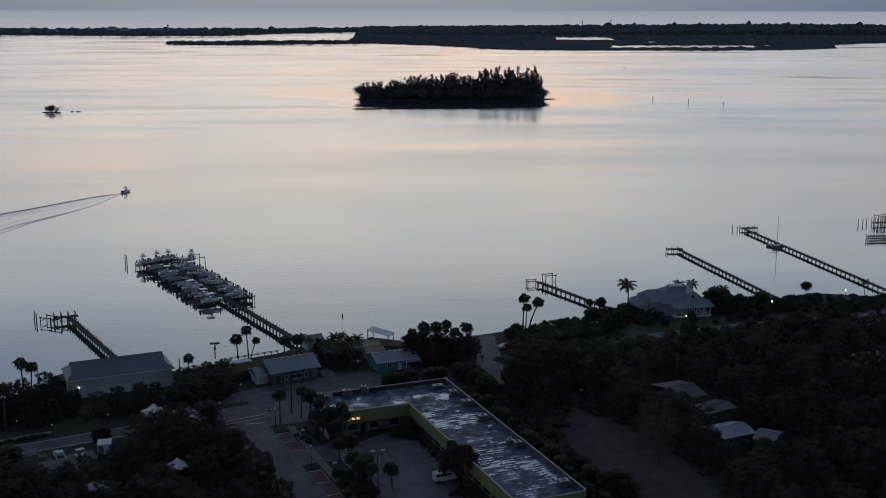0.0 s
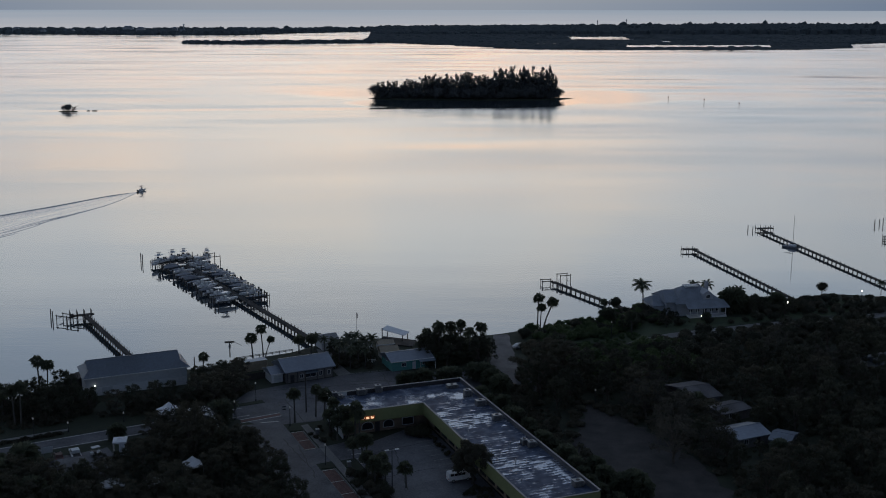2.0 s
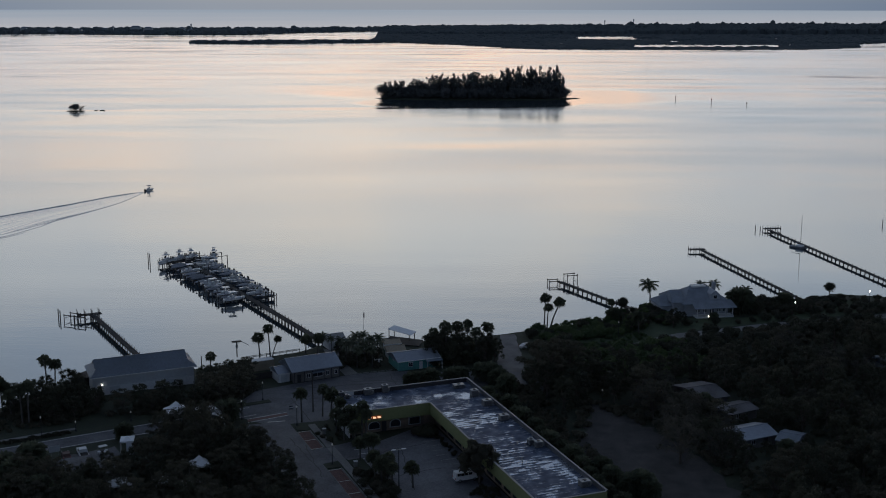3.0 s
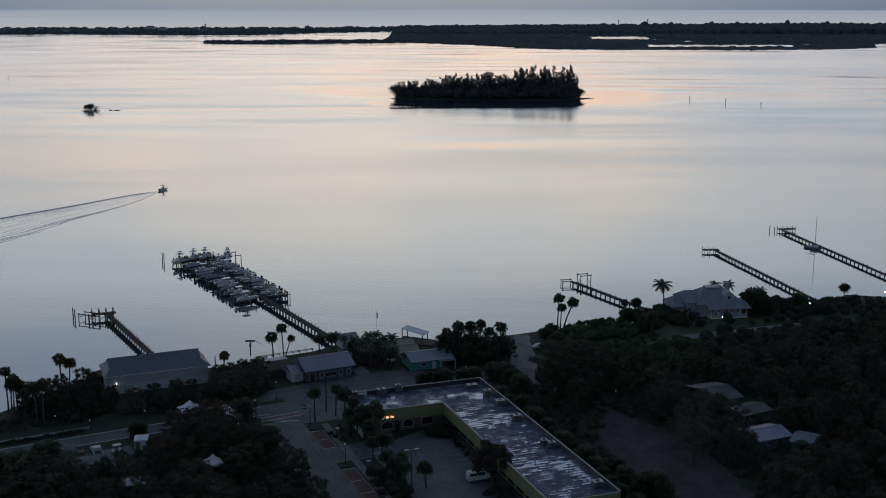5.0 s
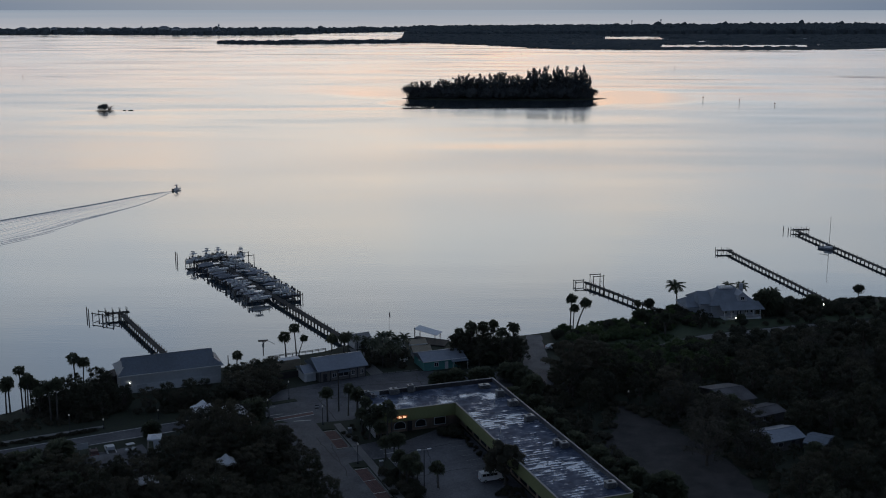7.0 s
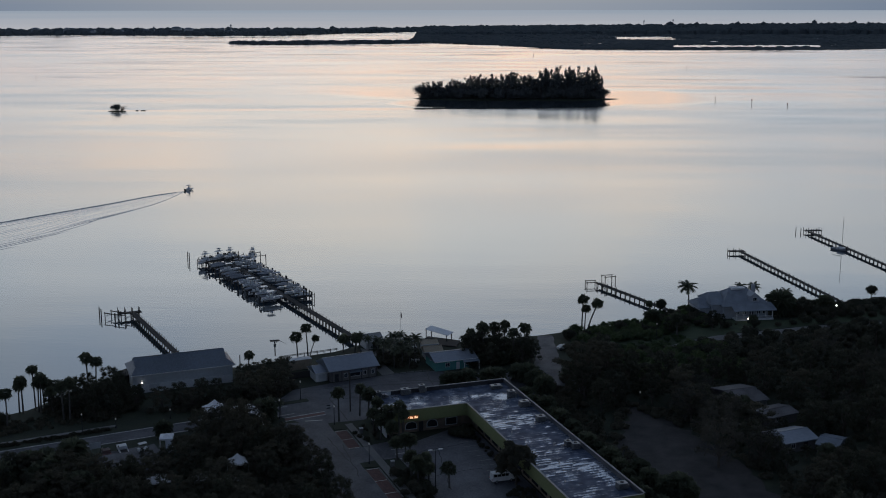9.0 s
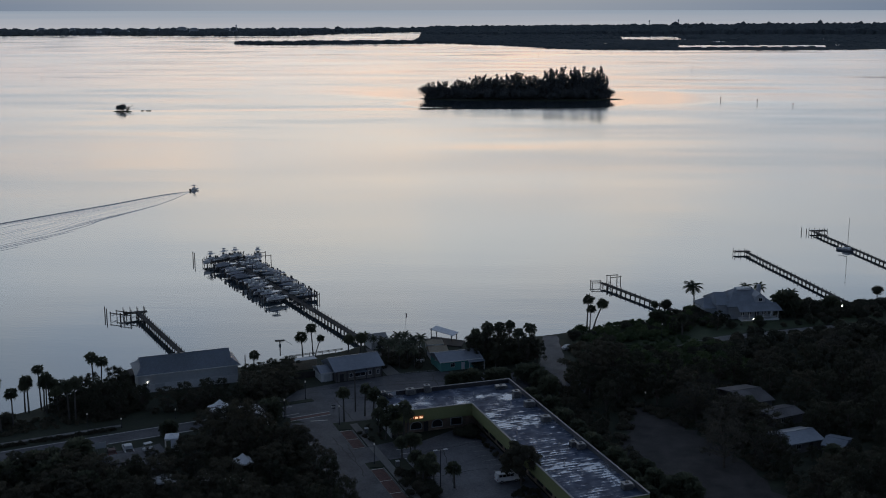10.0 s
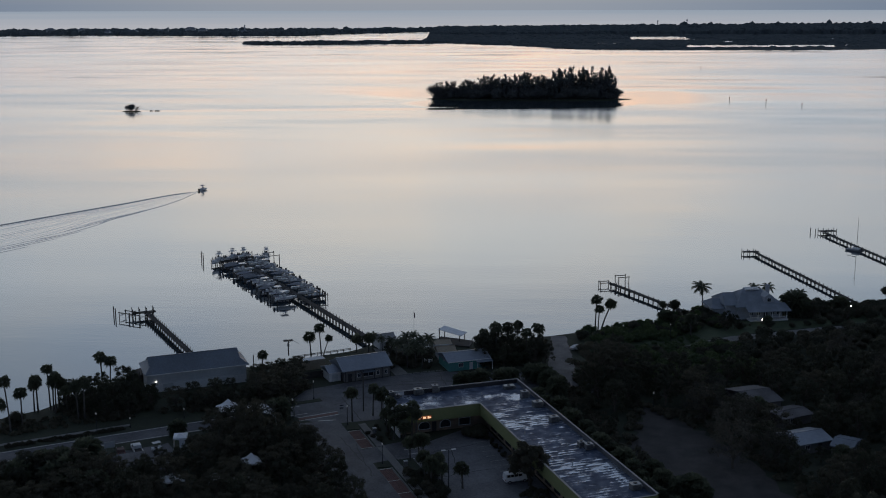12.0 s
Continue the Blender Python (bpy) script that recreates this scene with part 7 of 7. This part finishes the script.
# shoreline seawall and rail fence by the shop
sw = thing("shore_fence", pose(-61.5, 310.5, GZ, 0, 0, 29.5), "long low timber rail fence on the seawall", "fence")
for i in range(9):
    part("fence_post", Geo().box(i * 2 - 0.07, i * 2 + 0.07, -0.07, 0.07, -0.5, 0.75), WOOD, sw)
for z in (0.25, 0.55):
    part("rail", Geo().box(0, 16.2, -0.04, 0.04, z, z + 0.14), WOOD, sw)
for i in range(5):
    t = thing("kerb_stone", pose(-28.6 + i * 2.05, 297.6 + i * 0.8, GZ, 0, 0, 21), "low pale concrete kerb along the palm garden", "kerb", "garden kerb stones")
    part("block", Geo().box(-0.95, 0.95, -0.12, 0.12, -0.05, 0.22, bevel=0.04), CONCRETE, t)


# white garden tables and chairs under the palms
def patio_set(x, y, turn):
    t = thing("patio_table", pose(x, y, GZ, 0, 0, turn), "round white patio table in the palm garden", "table", "patio tables")
    part("tabletop", Geo().tube([(0, 0, 0.70), (0, 0, 0.75)], [0.62, 0.6], 14), WHITE, t)
    part("pedestal", Geo().tube([(0, 0, 0), (0, 0, 0.06), (0, 0, 0.7)], [0.3, 0.06, 0.05], 8), WHITE, t)
    for i in range(3):
        a = radians(120 * i + 25)
        c = thing("patio_chair", t.matrix_basis @ pose(1.0 * math.cos(a), 1.0 * math.sin(a), 0, 0, 0, 120 * i + 25), "white moulded garden chair beside a patio table", "chair", "patio chairs")
        part("seat", Geo().box(-0.24, 0.24, -0.24, 0.24, 0.42, 0.47, bevel=0.04), WHITE, c)
        part("backrest", Geo().box(0.2, 0.26, -0.24, 0.24, 0.47, 0.9, bevel=0.03), WHITE, c)
        for sx in (-0.2, 0.2):
            for sy in (-0.2, 0.2):
                part("leg", Geo().box(sx - 0.025, sx + 0.025, sy - 0.025, sy + 0.025, 0, 0.42), WHITE, c)


for x, y, a in ((-28.2, 324.7, 10), (-25.4, 321.4, 50), (-25.3, 317.6, 80), (-27.6, 319.4, 20), (-29.0, 327.6, 65), (-25.8, 327.8, 35), (-23.9, 308.8, 15)):
    patio_set(x, y, a)


# ---- vehicles ----
def vehicle(name, x, y, turn, label, kind, paint):
    """Front towards +x; body, glass, wheels, lights."""
    t = thing(name, pose(x, y, GZ + 0.03, 0, 0, turn), label, "vehicle")
    prof = {"van": (5.3, 2.0, [(-2.6, 0.45), (-2.62, 1.2), (-2.5, 2.15), (1.2, 2.2), (1.75, 1.75), (2.2, 1.25), (2.62, 1.05), (2.68, 0.5)]),
            "car": (4.6, 1.8, [(-2.25, 0.4), (-2.3, 0.9), (-1.75, 1.0), (-1.2, 1.45), (0.35, 1.48), (1.1, 0.98), (2.2, 0.8), (2.3, 0.4)]),
            "truck": (5.6, 1.95, [(-2.8, 0.5), (-2.82, 1.0), (-0.9, 1.02), (-0.85, 1.78), (0.75, 1.82), (1.35, 1.15), (2.7, 1.05), (2.78, 0.5)])}[kind]
    L, W, pts = prof
    h = W / 2
    rr = []
    for s, sc in ((-h, 0.86), (-h * 0.97, 1.0), (h * 0.97, 1.0), (h, 0.86)):
        rr.append([(px, s if z < 1.1 else s * 0.88, 0.75 + (z - 0.75) * (sc if z > 0.75 else 1)) for px, z in pts])
    part("body", Geo().loft(rr), paint, t)
    roofz = max(z for _, z in pts)
    x0, x1 = {"van": (-2.3, 1.1), "car": (-1.1, 0.5), "truck": (-0.7, 0.7)}[kind]
    for s in (-1, 1):
        n2 = 4 if kind == "van" else 2
        for i in range(n2):
            a, b = x0 + (x1 - x0) * i / n2 + 0.06, x0 + (x1 - x0) * (i + 1) / n2 - 0.06
            ys = s * h * (0.885 if kind != "car" else 0.9)
            part("side_window", Geo().box(a, b, min(ys, ys + s * 0.05), max(ys, ys + s * 0.05), roofz * 0.66, roofz * 0.9), CARGLASS, t)
    fx = {"van": ((1.3, 2.12), (1.85, 1.68)), "car": ((0.42, 1.44), (1.05, 1.02)), "truck": ((0.8, 1.77), (1.3, 1.2))}[kind]
    (xa, za), (xb, zb) = fx
    part("windscreen", Geo().add([(xa, -h * 0.75, za), (xa, h * 0.75, za), (xb, h * 0.82, zb), (xb, -h * 0.82, zb), (xa + 0.06, -h * 0.75, za + 0.06), (xa + 0.06, h * 0.75, za + 0.06), (xb + 0.06, h * 0.82, zb + 0.06), (xb + 0.06, -h * 0.82, zb + 0.06)], [(4, 5, 6, 7), (0, 4, 7, 3), (1, 2, 6, 5), (0, 1, 5, 4), (3, 7, 6, 2)]), CARGLASS, t)
    if kind == "truck":
        part("bed_floor", Geo().box(-2.7, -0.95, -h * 0.82, h * 0.82, 1.02, 1.06), RUBBER, t, "dark open truck bed")
    for wx in (-L * 0.31, L * 0.31):
        for s in (-1, 1):
            ty = part("wheel", Geo().tube([(wx, s * (h - 0.22), 0.36), (wx, s * (h + 0.01), 0.36)], [0.36, 0.36], 12), RUBBER, t)
            part("rim", Geo().tube([(wx, s * (h + 0.01), 0.36), (wx, s * (h + 0.03), 0.36)], [0.22, 0.2], 10), STEEL, ty)
    e2 = max(px for px, _ in pts)
    for s in (-1, 1):
        part("headlight", Geo().box(e2 - 0.14, e2 + 0.01, s * h * 0.72 - 0.16, s * h * 0.72 + 0.16, 0.72, 0.9), HVAC, t)
        part("tail_light", Geo().box(-L / 2 - 0.05, -L / 2 + 0.1, s * h * 0.8 - 0.1, s * h * 0.8 + 0.1, 0.8, 1.05), RED, t)
    part("bumper", Geo().box(e2 - 0.05, e2 + 0.08, -h * 0.9, h * 0.9, 0.42, 0.62), MOTOR, t)
    return t


vehicle("passenger_van", 0.6, 227.2, 22, "white passenger van parked in the car park", "van", WHITE)
vehicle("pickup_truck", -84.6, 238.8, 118, "white pickup truck with dark open bed", "truck", WHITE)
vehicle("parked_car", -87.8, 237.2, 115, "dark red car parked by the road", "car", MAROON)
gc = thing("golf_cart", pose(-80.4, 239.8, GZ + 0.03, 0, 0, 40), "small white golf cart parked by the road", "vehicle")
part("body", Geo().loft([[(x, -0.55, 0.3), (x, 0.55, 0.3), (x, 0.5, z), (x, -0.5, z)] for x, z in ((-1.1, 0.75), (-0.6, 0.8), (-0.2, 0.62), (0.5, 0.55), (0.8, 0.9), (1.15, 0.7))]), WHITE, gc)
part("seat", Geo().box(-0.5, 0.1, -0.5, 0.5, 0.78, 0.95, bevel=0.05), DARK, gc)
part("roof", Geo().box(-0.9, 0.95, -0.6, 0.6, 1.85, 1.93, bevel=0.03), WHITE, gc)
for x in (-0.8, 0.85):
    for s in (-1, 1):
        part("roof_post", Geo().tube([(x, s * 0.52, 0.6), (x * 0.95, s * 0.52, 1.86)], [0.025, 0.025], 5), STEEL, gc)
        part("wheel", Geo().tube([(x * 0.9, s * 0.42, 0.22), (x * 0.9, s * 0.6, 0.22)], [0.22, 0.22], 10), RUBBER, gc)
vehicle("parked_car", -43.6, 302.0, 120, "pale car parked behind the shop", "car", HVAC)
plant(SHRUBS[0], 20.0, 320.6, 0.9)
plant(SHRUBS[1], 21.6, 323.0, 0.9)
vehicle("parked_car", 18.6, 322.6, 20, "pale car parked under the trees", "car", WHITE)
vehicle("parked_car", 100.5, 345.0, 40, "dark car on the driveway", "car", DARK)
vehicle("parked_car", -57.0, 222.5, 40, "white car under the trees", "car", WHITE)
t = thing("road_sign_board", pose(-90.8, 238.6, GZ, 0, 0, 30), "blank grey back of a roadside board", "sign")
for s in (-0.8, 0.8):
    part("post", Geo().box(s - 0.05, s + 0.05, -0.05, 0.05, 0, 2.0), STEEL, t)
part("board", Geo().box(-1.2, 1.2, -0.1, -0.05, 0.9, 2.3), GREYWALL, t)
for i in range(4):
    x, y = -43.0 + i * 2.3, 285.8 + i * 1.2
    t = thing("wheel_stop", pose(x, y, GZ, 0, 0, 28), "pale concrete wheel stop before the shop", "wheel stop", "wheel stops")
    part("block", Geo().box(-0.9, 0.9, -0.1, 0.1, 0, 0.2, bevel=0.04), CONCRETE, t)


# ---- tents among the trees ----
def tent(x, y, turn, w, d, eave, peak, label, wallside=False):
    t = thing("canopy_tent", pose(x, y, GZ, 0, 0, turn), label, "tent", "white canopy tents")
    g = Geo().add([(0, 0, eave), (w, 0, eave), (w, d, eave), (0, d, eave), (w / 2, d / 2, peak), (w / 4, d / 4, eave + (peak - eave) * 0.36), (w * 0.75, d / 4, eave + (peak - eave) * 0.36), (w * 0.75, d * 0.75, eave + (peak - eave) * 0.36), (w / 4, d * 0.75, eave + (peak - eave) * 0.36)],
                  [(0, 1, 6, 5), (1, 2, 7, 6), (2, 3, 8, 7), (3, 0, 5, 8), (5, 6, 4), (6, 7, 4), (7, 8, 4), (8, 5, 4)])
    part("canopy", g, CANVAS, t, "white canvas canopy")
    for a, b in ((0, 0), (w, 0), (w, d), (0, d)):
        part("pole", Geo().tube([(a, b, 0), (a, b, eave)], [0.04, 0.04], 6), STEEL, t)
    g = Geo()
    for x0, x1, y0, y1 in ((0, w, -0.02, 0), (0, w, d, d + 0.02), (-0.02, 0, 0, d), (w, w + 0.02, 0, d)):
        g.box(x0, x1, y0, y1, eave - 0.35, eave)
    part("valance", g, CANVAS, t)
    if wallside:
        part("side_wall", Geo().box(-0.03, 0.03, 0.05, d - 0.05, 0.1, eave - 0.36), CANVAS, t)
        part("side_wall", Geo().box(w * 0.45, w - 0.05, -0.03, 0.03, 0.1, eave - 0.36), CANVAS, t)


def dome_tent(x, y, turn, w, d, eave, peak, label):
    """A large frame tent with a rounded roof."""
    t = thing("dome_tent", pose(x, y, GZ, 0, 0, turn), label, "tent", "white canopy tents")
    g = Geo()
    rr = []
    for i in range(9):
        a = math.pi * i / 8
        u, h = -w / 2 * math.cos(a), eave + (peak - eave) * math.sin(a) ** 0.8
        sag = 1 - 0.12 * math.sin(a)
        rr.append([(u, -d / 2 * sag, h), (u, 0, h + 0.12), (u, d / 2 * sag, h), (u, d / 2 * sag, h - 0.08), (u, 0, h + 0.04), (u, -d / 2 * sag, h - 0.08)])
    part("canopy", g.loft(rr), CANVAS, t, "rounded white canvas roof")
    for i in (0, 4, 8):
        for s in (-1, 1):
            u = -w / 2 * math.cos(math.pi * i / 8)
            part("pole", Geo().tube([(u, s * d * 0.42, 0), (u, s * d * 0.42, eave + (peak - eave) * (i == 4) - 0.1)], [0.05, 0.05], 6), STEEL, t)
    for s in (-1, 1):
        part("side_wall", Geo().box(s * w / 2 - 0.03, s * w / 2 + 0.03, -d / 2 * 0.95, d / 2 * 0.95, 0.6, eave - 0.06), CANVAS, t)


tent(-70.0, 257.6, 30, 5.0, 5.0, 2.8, 5.0, "white peaked canopy tent among trees")
dome_tent(-60.6, 255.4, 16, 8.4, 7.0, 1.6, 4.9, "large white dome tent rising behind the oaks")
tent(-76.2, 238.8, 12, 3.0, 3.4, 3.3, 4.0, "grey-white boxy canopy tent by the road", True)
tent(-57.0, 226.0, 25, 3.8, 3.8, 2.8, 4.6, "pale canopy tent half hidden by trees")
tent(-62.8, 218.6, 25, 3.0, 3.0, 2.2, 3.2, "pale canopy tent half hidden by trees")
tent(-71.8, 216.6, 25, 4.5, 3.5, 2.4, 3.6, "pale canopy tent half hidden by trees")
plant(OAKS[1], -71.4, 238.6, 0.42)
plant(OAKS[0], -77.6, 233.6, 0.3)
cp = thing("carport", pose(-84.4, 226.4, GZ, 0, 0, 26), "low carport with flat grey roof beside the lot", "carport")
part("roof", Geo().add([(0, 0, 2.3), (6.4, 0, 2.3), (6.4, 4.6, 2.6), (0, 4.6, 2.6), (0, 0, 2.1), (6.4, 0, 2.1), (6.4, 4.6, 2.4), (0, 4.6, 2.4)], [(0, 1, 2, 3), (7, 6, 5, 4), (0, 4, 5, 1), (1, 5, 6, 2), (2, 6, 7, 3), (3, 7, 4, 0)]), ASPHALT, cp)
for x in (0.2, 3.2, 6.2):
    for y in (0.2, 4.4):
        part("post", Geo().box(x - 0.06, x + 0.06, y - 0.06, y + 0.06, -0.1, 2.2), STEEL, cp)
# ---- brick parking bays ----
def bay(u0, u1, lines):
    t = thing("brick_bay", pose(0, 0, 0), "red brick parallel parking bay with pale dividing lines", "parking bay", kind="structure")
    bed = slab("bed", [street(u0, 0.02), street(u0, 2.9), street(u1, 2.9), street(u1, 0.02)], GZ - 0.2, GZ + 0.022, CONCRETE, kind="", parent=t)
    me = Geo().box(-0.31, 0.31, -0.155, 0.155, 0, 0.05).mesh("brick", BRICK)
    ang = math.degrees(math.atan2(D2.y, D2.x))
    for i in range(int((u1 - u0) / 0.66)):
        for j in range(8):
            p = street(u0 + 0.5 + i * 0.66 + 0.33 * (j % 2) - 0.1, 0.3 + j * 0.335)
            o = part("brick", me, BRICK, t)
            o.matrix_basis = pose(p[0], p[1], GZ + 0.005, 0, 0, ang)
    for u in lines:
        slab("bay_line", [street(u, 0.1), street(u, 2.8), street(u + 0.18, 2.8), street(u + 0.18, 0.1)], GZ + 0.02, GZ + 0.065, LINE, kind="", parent=t)
    slab("kerb", [street(u0, 2.92), street(u0, 3.2), street(u1, 3.2), street(u1, 2.92)], GZ - 0.2, GZ + 0.16, CONCRETE, kind="", parent=t)


bay(0.6, 12.2, (0.6, 6.4, 12.0))
bay(24.8, 46, (25.0, 31.6, 38.2, 44.8))
for u0, u1 in ((-4.2, 0.4), (21.5, 24.6)):
    slab("kerb_island", [street(u0, 3.4), street(u0 + 0.8, 0.6), street(u1 - 0.6, 0.2), street(u1, 3.4)], GZ - 0.2, GZ + 0.15, GRASS, "small planted kerb island", "kerb")
slab("verge_1", [street(21.2, 5.5), street(21.2, 9.0), street(60, 9.0), street(60, 5.5)], GZ - 0.2, GZ + 0.1, GRASS, "grass verge between sidewalk and car park", "verge")
slab("verge_2", [(-57, 272.2), (-49.4, 276.4), (-48.4, 274.6), (-55.6, 270.8)], GZ - 0.2, GZ + 0.12, GRASS, "small grassy kerb island", "verge")

plant(LEAFY[3], 67.5, 241.4, 0.36, group="low trees by the cottages")
plant(LEAFY[1], 58.6, 243.0, 0.5, group="low trees by the cottages")
plant(LEAFY[0], 77.4, 243.8, 0.42, group="low trees by the cottages")
plant(LEAFY[2], 71.8, 261.0, 0.4, group="low trees by the cottages")
plant(BUSHPALM, 59.4, 271.0, 0.9, group="low trees by the cottages")
plant(BUSHPALM, 72.0, 241.6, 0.8, group="low trees by the cottages")
plant(LEAFY[2], 60.5, 268.0, 0.42, group="low trees by the cottages")
plant(LEAFY[1], 66.0, 257.5, 0.4, group="low trees by the cottages")
plant(LEAFY[0], 71.5, 256.5, 0.5, group="low trees by the cottages")
plant(OAKS[2], 74.5, 238.0, 0.45, group="low trees by the cottages")
plant(OAKS[0], 76.5, 262.5, 0.6, group="low trees by the cottages")

# planting close round the waterfront house
for x, y, s, sz in ((65.2, 345.4, 0.62, 0.60), (68.2, 347.6, 0.44, 0.44), (96.0, 363.0, 0.42, 0.50), (99.6, 366.4, 0.34, 0.40), (51.6, 341.0, 0.5, 0.5), (54.4, 343.0, 0.42, 0.5)):
    plant(LEAFY[int(x) % len(LEAFY)], x, y, s, 37 * x, sz=sz, group="trees round the waterfront house")
for x, y, s in ((90.0, 364.6, 1.62), (92.2, 366.4, 1.3), (79.4, 353.6, 0.55), (106.2, 371.0, 1.0), (47.5, 350.5, 1.0)):
    plant(BUSHPALM, x, y, s, 50 * x, group="palms round the waterfront house")
palm(53.4, 338.4, 7.0, PG)
plant(BUSHPALM, -56.7, 259.9, 1.15, 20, group="palms by the camp")
plant(BUSHPALM, -78.3, 249.2, 0.75, 80, group="palms by the camp")
# tall oaks standing out of the woods behind the mall
for x, y, s, turn in ((21.0, 284.0, 0.95, 10), (27.5, 290.0, 0.8, 130)):
    plant(TALLOAK, x, y, s, turn, group="tall oaks behind the mall")

# prototypes that no place needed
for proto in [*OAKS, *LEAFY, TALLOAK, GREYTREE, LEANPALM, BUSHPALM, COCO, *SHRUBS, FRESH, *PINES, SKIRT, *BOATS, WHITEBOAT, BIG, *[p for pair in PALMSET.values() for p in pair]]:
    if proto.name not in used:
        for o in (*proto.children_recursive, proto):
            bpy.data.objects.remove(o)
